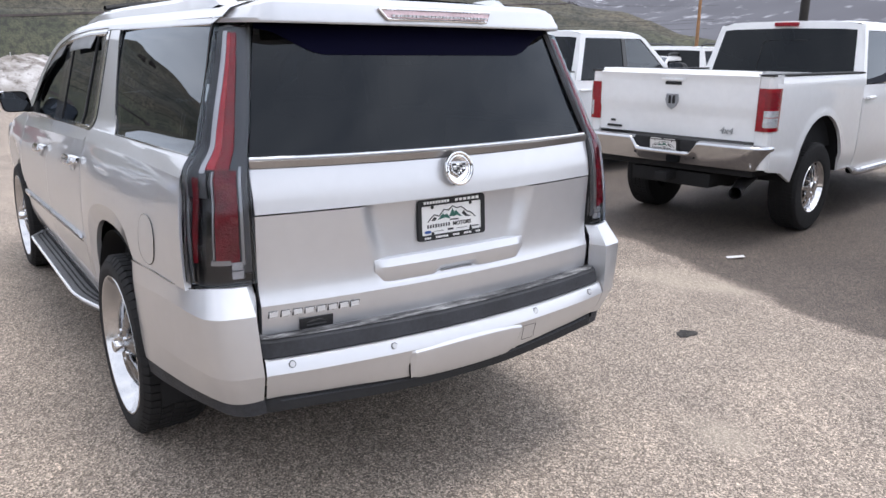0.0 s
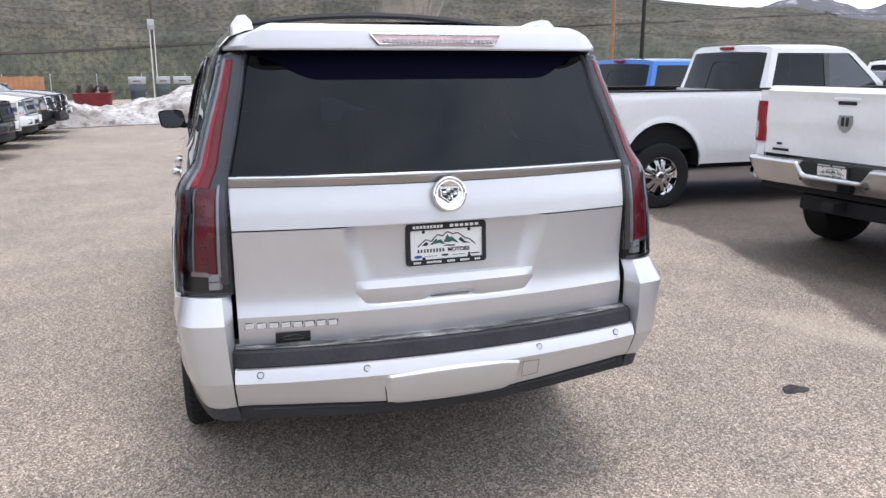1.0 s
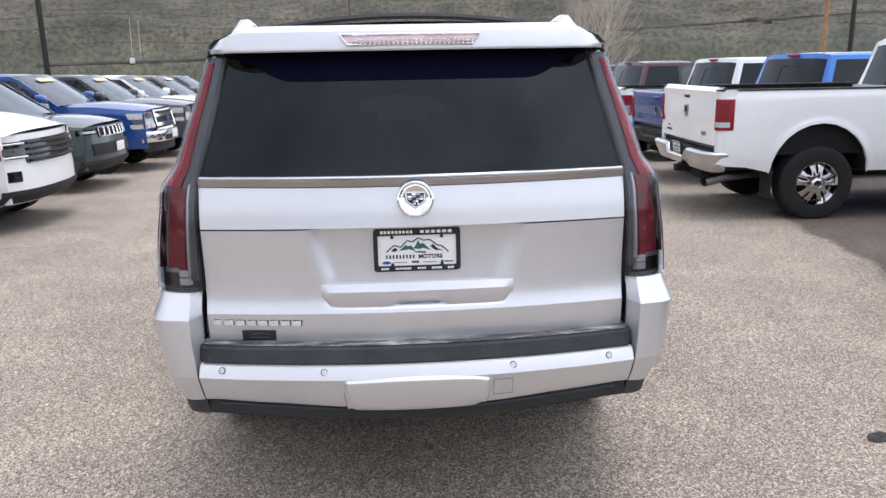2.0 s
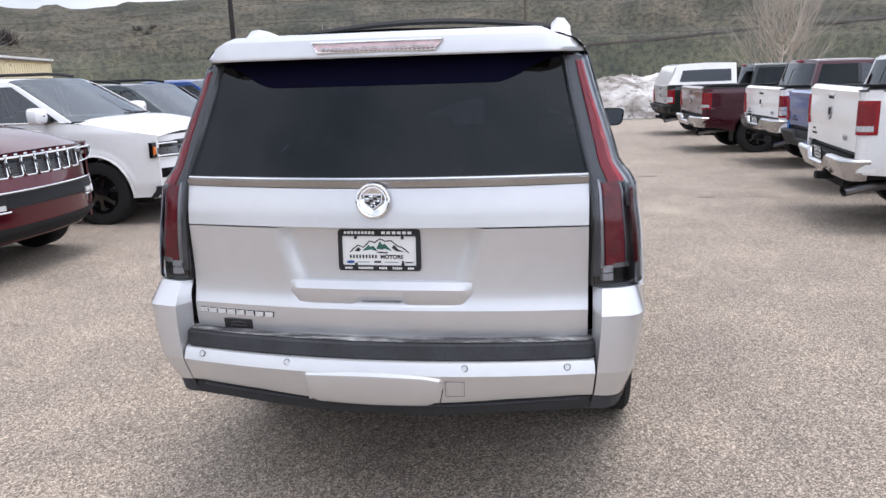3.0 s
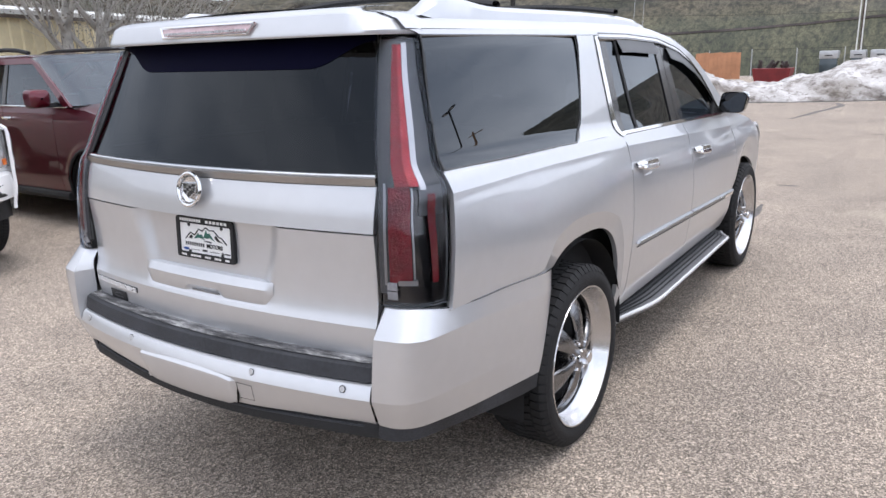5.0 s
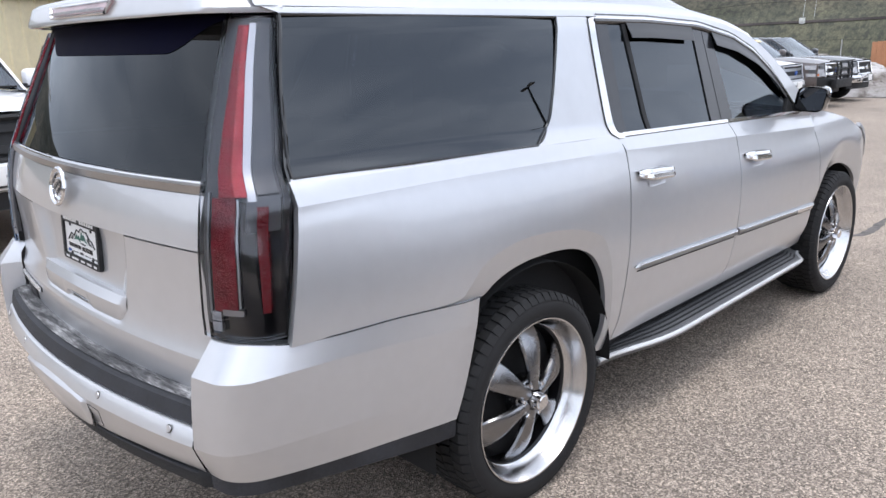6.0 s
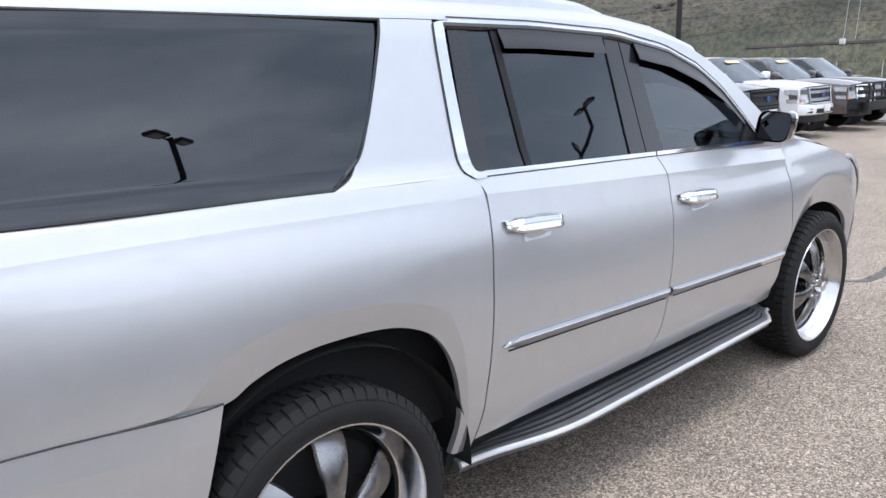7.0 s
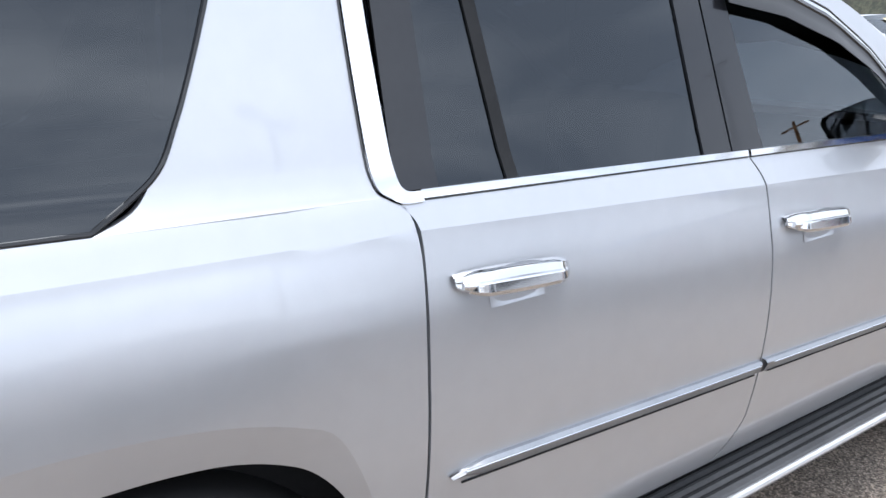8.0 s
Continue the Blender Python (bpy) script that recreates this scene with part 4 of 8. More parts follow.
    for i in range(41):
        y = lerp(1.835, 4.07, i / 40)
        tuck = 0.10 * (1 - smooth(0, 0.3, i / 40)) ** 1.6 + 0.09 * smooth(0.92, 1, i / 40)
        dz = -0.035 + 0.012 * (i / 40)
        rows.append([(s * (x - tuck * (x - 0.8) / 0.2), y, z + dz + (0.004 if 0.88 < x < 0.99 and k % 2 else 0)) for k, (x, z) in enumerate(prof)])
    board = part("running_board", Mesh().grid(rows), STEP, suv, "grey moulded running board")
    part("running_board_trim", Mesh().tube([(r[6][0] + 0.004 * s, r[6][1], r[6][2] + 0.004) for r in rows], 0.011, 8), LAMP_BAR, board)
    part("end_cap", Mesh().add(rows[0], [tuple(range(len(prof)))]), STEP, board)
    for q in (0.86, 0.885, 0.91, 0.935, 0.96):
        rib = []
        for i in range(1, 39):
            tuck = 0.10 * (1 - smooth(0, 0.3, i / 40)) ** 1.6 + 0.09 * smooth(0.92, 1, i / 40)
            top_z = float(np.interp(q, [p[0] for p in prof[:7]], [p[1] for p in prof[:7]]))
            rib.append((s * (q - tuck * (q - 0.8) / 0.2), lerp(1.835, 4.07, i / 40), top_z - 0.034 + 0.012 * i / 40))
        part("tread_rib", Mesh().tube(rib, 0.0055, 6), PLASTIC, board)
    # door mirror
    c = Vector((s * 1.012, 3.825, 1.338))
    rows = []
    for i in range(13):
        a = i / 12
        y = lerp(-0.075, 0.045, a)
        k = math.sqrt(max(0.0, 1 - (max(0, a - 0.25) / 0.75) ** 2.4)) if a > 0.25 else 1.0
        k = max(k, 0.05)
        w, h = 0.094 * k, 0.070 * k
        ring = []
        for j in range(24):
            q = j * 2 * math.pi / 24
            cx, cz = math.copysign(abs(math.cos(q)) ** 0.45, math.cos(q)), math.copysign(abs(math.sin(q)) ** 0.45, math.sin(q))
            ring.append(c + Vector((s * (w * cx + 0.012 * cz), y - 0.035 * cx, h * cz)))
        rows.append(ring)
    mirror = part("door_mirror", Mesh().grid(rows, True), BLACK, suv, "black door mirror")
    inner = [c + (p - c) * 0.9 + Vector((0, 0.004, 0)) for p in rows[0]]
    part("mirror_glass", Mesh().add(inner, [tuple(range(len(inner)))]), MIRROR, mirror)
    part("mirror_cap_trim", Mesh().tube([rows[6][j % 24] for j in range(-5, 6)], 0.007, 6), CHROME, mirror)
    part("mirror_arm", Mesh().box(s * 0.86, s * 0.95, 3.80, 3.88, 1.262, 1.30, 0.012), PLASTIC, mirror)


def handle_mesh(s, y0, z0):
    rows = []
    for i in range(25):
        t = i / 24
        y = y0 + 0.285 * t
        ends = math.sin(min(1, t * 5) * math.pi / 2) * math.sin(min(1, (1 - t) * 6) * math.pi / 2)
        off = 0.006 + 0.030 * ends
        hgt = 0.012 + 0.0115 * ends + 0.004 * math.sin(t * math.pi)
        z = z0 - 0.018 * t
        ring = []
        for c, e in ((-0.012, 1.0), (-0.002, 1.0), (0.007, 0.78), (0.0085, 0.25), (0.005, 0.12), (0.0085, -0.02), (0.0085, -0.62), (0.002, -0.95), (-0.012, -1.0)):
            ring.append(side(s, off + c)(y, z + hgt * e))
        rows.append(ring)
    return Mesh().grid(rows, True)


STEP = material("grey_step_plastic", (0.11, 0.111, 0.115), 0.42, vary=0.25, scale=5, bump=0.15, bump_scale=300)
SMOKE_PLASTIC = material("smoked_deflector", (0.018, 0.018, 0.021), 0.34, 0.0, 0.15, 0.2, 6)
MIRROR = material("mirror_glass", (0.34, 0.35, 0.37), 0.02, 1.0)
for sgn in (1, -1):
    suv_side(sgn)

# filler flap on the left flank
rim = [(0.665 + 0.098 * math.copysign(abs(math.cos(a)) ** 0.8, math.cos(a)), 1.02 + 0.092 * math.copysign(abs(math.sin(a)) ** 0.8, math.sin(a))) for a in (k * 2 * math.pi / 40 for k in range(40))]
flap = [[side(-1, 0.003)(lerp(0.665, y, q), lerp(1.02, z, q)) for y, z in rim] for q in (0.02, 0.5, 0.97, 0.985)]
flap.append([side(-1, -0.004)(lerp(0.665, y, 0.985), lerp(1.02, z, 0.985)) for y, z in rim])
filler = part("filler_flap", Mesh().grid(flap, True), SILVER, suv)
part("filler_gap", Mesh().tube([side(-1, 0.0012)(y, z) for y, z in rim + rim[:1]], 0.0022, 5), BLACK, filler)

# roof, windscreen, bonnet and nose
edge_z = table([.3, 1.0, 1.9, 2.38, 2.85, 3.21, 3.46, 3.6], [1.815, 1.815, 1.815, 1.808, 1.787, 1.735, 1.665, 1.60])
rows = []
for i in range(41):
    y = lerp(0.36, 3.42, i / 40)
    ez = edge_z(y)
    ex = suv_x(y, ez)
    half = [(ex, ez), (ex - 0.03, ez + 0.030), (ex - 0.09, ez + 0.052), (ex - 0.22, ez + 0.070), (0.3, ez + 0.084), (0, ez + 0.09)]
    half = [(x, y + 0.13 * (1 - (x / ex) ** 2) * smooth(2.6, 3.42, y), z) for x, z in half]
    rows.append([(-x, yy, z) for x, yy, z in half] + half[-2::-1])
roof = part("roof", Mesh().grid(rows), SILVER, suv)
ws_top = rows[-1]
rows = []
for j in range(11):
    s = j / 10
    row = []
    for p in ws_top:
        u = p[0] / ws_top[-1][0]
        q = (u * 0.86, 4.46 - 0.36 * u * u, 1.235 - 0.02 * abs(u))
        row.append(tuple(lerp(p[k], q[k], s) for k in range(3)))
    rows.append(row)
part("windscreen", Mesh().grid(rows), SHIELD, suv)
rows = []
for i in range(17):
    y = lerp(4.12, 5.34, i / 16)
    zc = table([4.12, 4.6, 5.0, 5.34], [1.27, 1.25, 1.20, 1.12])(y)
    ze = table([4.12, 4.5, 4.87, 5.0, 5.34], [1.25, 1.195, 1.09, 1.05, 0.99])(y)
    ex = suv_x(y, ze) - 0.004
    rows.append([(u * ex, y + 0.2 * (1 - u * u) * (i / 16), lerp(zc, ze, abs(u) ** 3)) for u in np.linspace(-1, 1, 21)])
part("bonnet", Mesh().grid(rows), SILVER, suv)
nose = rows[-1]
rows = [nose]
for z, out in ((0.95, 0.05), (0.8, 0.09), (0.6, 0.1), (0.42, 0.04)):
    rows.append([(p[0], p[1] + out, z) for p in nose])
part("front_bumper", Mesh().grid(rows), SILVER, suv)
for s in (1, -1):
    part("headlamp", Mesh().shell(ruled([(4.95, 1.095), (5.05, 1.06), (5.2, 1.0), (5.32, .93)], [(4.96, 1.06), (5.06, .98), (5.2, .86), (5.32, .72)], 4, side(s, 0.012)), (-.03 * s, 0, 0)), LAMP_WHITE, suv)
    part("front_bumper_side", Mesh().shell(ruled([(5.07, .60), (5.2, .85), (5.36, 1.0)], [(5.09, .36), (5.25, .36), (5.45, .40)], 6, side(s)), (-.03 * s, 0, 0)), SILVER, suv)

# roof rails and cross bars
for s in (1, -1):
    rows = []
    for i in range(41):
        t = i / 40
        y = lerp(0.52, 3.05, t)
        h = 0.078 * smooth(0, 0.05, t) * (1 - smooth(0.86, 1, t)) * (1 - 0.42 * smooth(0.07, 0.22, t))
        z0 = edge_z(y) + 0.045
        xc = 0.655 - 0.03 * smooth(2.2, 3.05, y)
        rows.append([(s * (xc + o), y, z0 + max(0, h) * k) for o, k in ((0.05, -0.2), (0.042, 0.55), (0.018, 0.95), (-0.012, 1.0), (-0.035, 0.7), (-0.042, -0.2))])
    part("roof_rail", Mesh().grid(rows), SILVER, suv, "silver roof rail")
for y in (1.12, 2.45):
    rows = []
    for i in range(25):
        u = i / 24 * 2 - 1
        z = 1.915 + 0.055 * (1 - u * u)
        rows.append([(u * 0.66, y + o, z + k) for o, k in ((-0.035, 0), (-0.02, 0.014), (0.02, 0.014), (0.035, 0), (0.02, -0.012), (-0.02, -0.012))])
    part("cross_bar", Mesh().grid(rows, True), PLASTIC, suv, "black roof cross bar")

# tailgate: lower panel with its hollow for the plate
def gate_y(x, z):
    y = suv_rear(x, z)
    half = lerp(0.352, 0.412, smooth(0.90, 1.19, z))
    inside = (1 - smooth(half - 0.085, half, abs(x))) * smooth(0.884, 0.915, z)
    return y + 0.038 * inside * (0.5 + 0.5 * smooth(0.9, 1.15, z))


xs = list(np.linspace(-0.772, 0.772, 150))


def gate_bottom(x):
    return 0.742 + 0.03 * (x / 0.772) ** 2


low_rows = [[(x, gate_y(x, z), z) for x in xs for z in (lerp(gate_bottom(x), GATE_CREASE, k / 6),)] for k in range(7)]
high_rows = [[(x, gate_y(x, z), z) for x in xs] for z in [.877, .882, .888, .895, .903, .912, .921, .932, .943, .955] + list(np.linspace(.968, 1.181, 22))]
gate = part("tailgate", Mesh().shell(low_rows + high_rows, (0, 0.03, 0)), SILVER, suv, "silver tailgate with a hollow for the plate", sharp=17)
rows = [[(x, suv_rear(x, z) - 0.002, z) for x in xs] for z in (1.187, 1.20, 1.225, 1.25, 1.275, 1.30, 1.32, 1.335)]
rows = [[(p[0], p[1], lerp(1.187, 1.327 + 0.006 * (p[0] / 0.772) ** 2, i / 7)) for p in r] for i, r in enumerate(rows)]
rows = [[(x, suv_rear(x, z) - 0.002, z) for x, y, z in r] for r in rows]
part("tailgate_upper_panel", Mesh().shell(rows, (0, 0.03, 0)), SILVER, gate)
rows = [[(x, 0.0, z + 0.005 * (x / 0.772) ** 2) for x in xs] for z in (1.328, 1.331, 1.354, 1.358)]
rows = [[(x, suv_rear(x, 1.33) - o, z) for (x, y, z) in r] for r, o in zip(rows, (-0.004, 0.007, 0.010, -0.004))]
part("tailgate_moulding", Mesh().grid(rows), PEWTER, gate, "dull metal strip under the rear window")
part("tailgate_chrome_line", Mesh().tube([(x, suv_rear(x, 1.36) - 0.006, 1.362 + 0.004 * (x / 0.77) ** 2) for x in np.linspace(-0.768, 0.768, 40)], 0.006, 8), CHROME, gate)
zs = np.linspace(1.368, 1.80, 20)
rows = [[(u * lerp(0.768, 0.655, (z - 1.368) / 0.432), suv_rear(u * 0.77, z), z) for u in np.linspace(-1, 1, 40)] for z in zs]
part("rear_window", Mesh().shell(rows, (0, 0.006, 0)), REAR_TINT, gate, "dark privacy rear window")
band = [[(u * lerp(0.768, 0.655, (z - 1.368) / 0.432), suv_rear(u * 0.77, z) + 0.004, z) for u in np.linspace(-1, 1, 40)] for z in (1.368, 1.378)]
part("rear_window_band", Mesh().shell(band, (0, 0.004, 0)), BLACK, gate)
# dark band painted on the glass as the reflection of the spoiler's underside
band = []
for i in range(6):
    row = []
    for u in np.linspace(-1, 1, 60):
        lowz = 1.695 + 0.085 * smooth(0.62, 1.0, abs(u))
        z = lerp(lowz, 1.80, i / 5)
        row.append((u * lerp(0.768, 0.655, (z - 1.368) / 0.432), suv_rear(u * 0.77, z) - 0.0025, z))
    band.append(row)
part("spoiler_reflection", Mesh().shell(band, (0, 0.002, 0)), SPOILER_REFLECTION, gate, "navy-black band painted as the spoiler reflection at the top of the window")
for u in (1, -1):
    part("heater_line", Mesh().tube([(u * 0.30 + (0.015 if u < 0 else 0.05), suv_rear(0.34, z) + 0.010, z) for z in (1.375, 1.45, 1.53, 1.60)], 0.0018, 5), BLACK, gate)

# pull bar over the hand grip
rows = []
for i in range(41):
    u = i / 40 * 2 - 1
    x = u * 0.352
    tip = smooth(0, 0.12, 1 - abs(u))
    notch = 1 - smooth(0.078, 0.11, abs(x - 0.005))
    zt = 0.982 - 0.004 * u * u
    zm = 0.952
    zb = lerp(0.925, 0.876 + 0.03 * notch, tip)
    y0 = suv_rear(x, 0.93)
    rows.append([(x, y0 + 0.03, zt), (x, y0 + 0.004, zt - 0.001), (x, y0 - 0.012 * tip, zm), (x, y0 - 0.010 * tip, lerp(zm, zb, 0.6)), (x, y0 + 0.004, zb), (x, y0 + 0.035, zb + 0.004)])
part("tailgate_grip", Mesh().grid(rows), SILVER, gate, sharp=25)
part("grip_pocket", Mesh().box(-0.07, 0.08, 0.050, 0.07, 0.880, 0.902), SATIN, gate)

# number plate with its dealer frame; lettering as plain bars


def rounded(w, h, r, n=5):
    out = []
    for cx, cz, a0 in ((w - r, h - r, 0), (-w + r, h - r, 90), (-w + r, -h + r, 180), (w - r, -h + r, 270)):
        out += [(cx + r * math.cos(radians(a0 + 90 * k / n)), cz + r * math.sin(radians(a0 + 90 * k / n))) for k in range(n + 1)]
    return out


def dealer_plate(parent, m, frame_mat):
    """A plate in a frame, seen along +y; bars stand for its words."""
    o, i = rounded(0.158, 0.0785, 0.012), rounded(0.142, 0.056, 0.006)
    fr = Mesh()
    fr.grid([[(x, 0.012, z) for x, z in o], [(x, 0.0, z) for x, z in o], [(x * .995, -0.004, z * .99) for x, z in o], [(x, -0.004, z - 0.002) for x, z in i], [(x, 0.004, z - 0.002) for x, z in i]], True)
    holder = part("plate_frame", fr, frame_mat, parent, "dealer plate frame with lettering as bars")
    holder.matrix_basis = m
    part("plate_card", Mesh().slab([(x, 0.003, z) for x, z in rounded(0.146, 0.062, 0.006)], (0, 0.004, 0)), PLATE_WHITE, holder)
    ridge = curve([(-0.112, -0.008), (-0.082, 0.018), (-0.060, 0.010), (-0.036, 0.034), (-0.016, 0.028), (0.004, 0.043), (0.024, 0.033), (0.046, 0.036), (0.074, 0.014), (0.088, 0.012), (0.114, -0.010)], 2)
    hill = part("plate_hill", Mesh().tube([(x, 0.0014, z) for x, z in ridge], 0.0022, 5), INK, holder)
    for pts, ink in (([(-0.066, -0.004), (-0.040, 0.020), (-0.034, 0.012), (-0.022, 0.016), (-0.004, -0.006), (-0.030, 0.002)], INK_GREEN), ([(-0.012, 0.004), (0.004, 0.034), (0.012, 0.020), (0.022, 0.024), (0.050, -0.004), (0.022, 0.006), (0.012, 0.002)], INK_GREEN), ([(0.048, 0.010), (0.058, 0.020), (0.074, 0.002), (0.096, -0.006), (0.066, -0.004)], INK), ([(-0.096, -0.004), (-0.080, 0.010), (-0.070, 0.002), (-0.078, -0.006)], INK), ([(0.0, -0.006), (0.034, -0.008), (0.030, -0.013), (-0.014, -0.010)], INK)):
        part("hill_patch", Mesh().slab([(x, 0.0016, z) for x, z in pts], (0, 0.001, 0)), ink, hill)

    def letters(name, x0, x1, z, h, count, ink, y0, weight=0.7):
        """A word as a row of plain upright bars, one a letter."""
        step_ = (x1 - x0) / count
        for k in range(count):
            xa = x0 + k * step_
            part(name, Mesh().box(xa, xa + step_ * weight, y0, y0 + 0.0018, z - h / 2, z + h / 2), ink, holder)

    letters("lettering_bar", -0.114, -0.004, -0.025, 0.013, 9, INK, 0.0012, 0.5)
    word = bpy.data.curves.new("plate_word", "FONT")
    word.body, word.size, word.extrude, word.offset = "MOTORS", 0.0215, 0.0006, 0.0006
    word.materials.append(INK)
    sign = new("plate_word", word)
    sign.parent = holder
    sign.matrix_basis = pose(0.004, 0.0016, -0.0325, 90)
    part("plate_oval", Mesh().slab([(-0.112 + 0.016 * math.cos(k * math.pi / 8), 0.0016, -0.046 + 0.0055 * math.sin(k * math.pi / 8)) for k in range(16)], (0, 0.001, 0)), INK_BLUE, holder)
    for x0, x1, z, h in ((-0.085, -0.038, -0.046, 0.0016), (-0.02, 0.006, -0.045, 0.007), (0.02, 0.072, -0.046, 0.0016), (0.086, 0.094, -0.045, 0.008), (0.098, 0.130, -0.046, 0.004)):
        part("lettering_bar", Mesh().box(x0, x1, 0.0012, 0.003, z - h / 2, z + h / 2), INK, holder)
    letters("frame_lettering_bar", -0.132, -0.012, 0.0665, 0.0105, 9, PLATE_WHITE, -0.0052)
    letters("frame_lettering_bar", 0.012, 0.132, 0.0665, 0.0105, 6, PLATE_WHITE, -0.0052)
    for x0, x1, count in ((-0.132, -0.102, 4), (-0.080, -0.022, 8), (0.000, 0.032, 4), (0.052, 0.090, 5), (0.110, 0.134, 3)):
        letters("frame_lettering_bar", x0, x1, -0.0675, 0.0075, count, PLATE_WHITE, -0.0052)
    for x in (-0.09, 0.09):
        for z in (0.047, -0.054):
            part("plate_screw", Mesh().lathe([(0.0, -0.001), (0.006, -0.0005), (0.0065, 0.004)], 10, "y", (x, 0.0, z)), INK, holder)
    return holder


dealer_plate(suv, pose(0.0015, 0.079, 1.095, -3.5), PLASTIC)

# round badge: a wreath ring with a shield of bars
ring = Mesh()
for k in range(2):
    pts = [(0.066 * math.cos(a), -0.004 * k, 0.066 * math.sin(a)) for a in (j * 2 * math.pi / 48 for j in range(49))]
ring.tube(pts, 0.0085, 8, False)
emblem = part("badge_ring", ring, CHROME, suv, "round chrome badge")
emblem.matrix_basis = pose(-0.001, 0.040, 1.288, -10) @ Matrix.Scale(0.88, 4)
part("badge_back", Mesh().lathe([(0.06, -0.002), (0.05, 0.004), (0.0, 0.005)], 32, "y"), CHROME, emblem)
part("badge_shield", Mesh().slab([(-0.041, -0.005, 0.027), (0.041, -0.005, 0.027), (0.037, -0.005, -0.009), (0.0, -0.005, -0.036), (-0.037, -0.005, -0.009)], (0, 0.008, 0)), BRUSHED, emblem)
part("badge_field", Mesh().slab([(-0.036, -0.0062, 0.023), (0.036, -0.0062, 0.023), (0.032, -0.0062, -0.008), (0.0, -0.0062, -0.031), (-0.032, -0.0062, -0.008)], (0, 0.004, 0)), INK, emblem)
for k in range(5):
    z = 0.0185 - k * 0.0092
    w = 0.033 - 0.0012 * k - 0.0075 * max(0, k - 2)
    for j, (x0, x1) in enumerate(((-w, -0.46 * w), (-0.46 * w, 0.06 * w), (0.06 * w, 0.55 * w), (0.55 * w, w))):
        if (k + j) % 3:
            part("badge_bar", Mesh().box(x0 + 0.0008, x1 - 0.0008, -0.0082, -0.005, z - 0.0034, z + 0.0034), CHROME if (k + j) % 2 else PEWTER, emblem)
for k in range(40):
    a = 2 * math.pi * k / 40
    leaf = [(0.057 + 0.0055 * math.cos(q), 0.0045 * math.sin(q)) for q in (j * math.pi / 3 for j in range(6))]
    ca, sa = math.cos(a + 0.25), math.sin(a + 0.25)
    part("wreath_leaf", Mesh().slab([(r * ca - t * sa, -0.006, r * sa + t * ca) for r, t in leaf], (0, 0.006, 0)), CHROME, emblem)
# model name as plain slanted pale chrome bars; dark plates behind painted as shadows
for k in range(8):
    x0 = -0.752 + k * 0.0415
    y0 = suv_rear(x0, 0.84)
    tilt = 0.0088 * (x0 + 0.60)
    part("name_bar", Mesh().slab([(x0, y0 - 0.006, 0.830 - tilt), (x0 + 0.035, y0 - 0.006, 0.830 - tilt), (x0 + 0.039, y0 - 0.006, 0.852 - tilt), (x0 + 0.004, y0 - 0.006, 0.852 - tilt)], (0, 0.012, 0)), INK, gate)
    for z0, z1 in ((0.832, 0.837), (0.8385, 0.8435), (0.845, 0.850)):
        part("name_bar", Mesh().slab([(x0 + 0.002, y0 - 0.010, z0 - tilt), (x0 + 0.033, y0 - 0.010, z0 - tilt), (x0 + 0.034, y0 - 0.010, z1 - tilt), (x0 + 0.003, y0 - 0.010, z1 - tilt)], (0, 0.006, 0)), LAMP_BAR, gate)
st = part("dealer_sticker", Mesh().box(-0.062, 0.062, -0.0015, 0.001, -0.02, 0.02, 0.001), INK, gate)
st.matrix_basis = pose(-0.585, suv_rear(-0.585, 0.795) - 0.003, 0.793, 6, 0, -6.0)
part("sticker_hill", Mesh().slab([(x, -0.0022, z) for x, z in ((-0.038, 0.002), (-0.014, 0.011), (-0.004, 0.008), (0.006, 0.013), (0.038, 0.002), (0.006, 0.008), (-0.006, 0.004))], (0, 0.001, 0)), LAMP_GREY, st)
part("sticker_bar", Mesh().box(-0.036, 0.036, -0.0024, -0.0012, -0.010, -0.005), LAMP_GREY, st)

# rear bumper
plan = lambda x: 0.068 * (x / 0.70) ** 2 if abs(x) < 0.78 else 0.0844 + 0.9 * (abs(x) - 0.78) + 3.5 * (abs(x) - 0.78) ** 2
bump = [(0.738, -0.045), (0.732, -0.056), (0.70, -0.066), (0.662, -0.079), (0.66, -0.079), (0.58, -0.064), (0.545, -0.054), (0.53, -0.04), (0.522, 0.0), (0.52, 0.04)]

# its outline seen from above over the middle of the car
BUMPER_PLAN = curve([(0.0, -.079), (.15, -.0765), (.30, -.067), (.45, -.050), (.60, -.028), (.72, -.005), (.80, .013)], 4)
BUMPER_LOW = table([0, .30, .50, .75, .83], [.526, .538, .551, .559, .556])
# lines that run from there round the corner to the wheel arch: (x, y, z)
LINE_TOP = curve([(.822, .092, .957), (.862, .098, .957), (.903, .115, .957), (.928, .136, .956), (.945, .165, .951), (.957, .205, .942), (.972, .28, .929), (.983, .42, .919), (.989, .62, .909), (.990, .89, .882), (.968, .999, .870)], 3)
LINE_FOLD = curve([(.820, .026, .872), (.868, .033, .873), (.915, .044, .873), (.947, .068, .872), (.970, .11, .87), (.982, .18, .868), (.989, .28, .863), (.993, .42, .853), (.996, .62, .832), (.997, .865, .803), (.980, .972, .790)], 3)
LINE_CREASE = curve([(.806, .015, .661), (.862, .027, .661), (.907, .049, .660), (.933, .086, .658), (.948, .138, .653), (.960, .21, .650), (.973, .30, .646), (.983, .42, .637), (.988, .60, .619), (.990, .80, .598), (.984, .905, .588)], 3)
LINE_FOOT = curve([(.797, .060, .556), (.838, .069, .552), (.866, .086, .548), (.886, .115, .542), (.901, .15, .537), (.918, .21, .533), (.938, .31, .526), (.957, .44, .517), (.973, .62, .502), (.981, .77, .486), (.983, .856, .477)], 3)


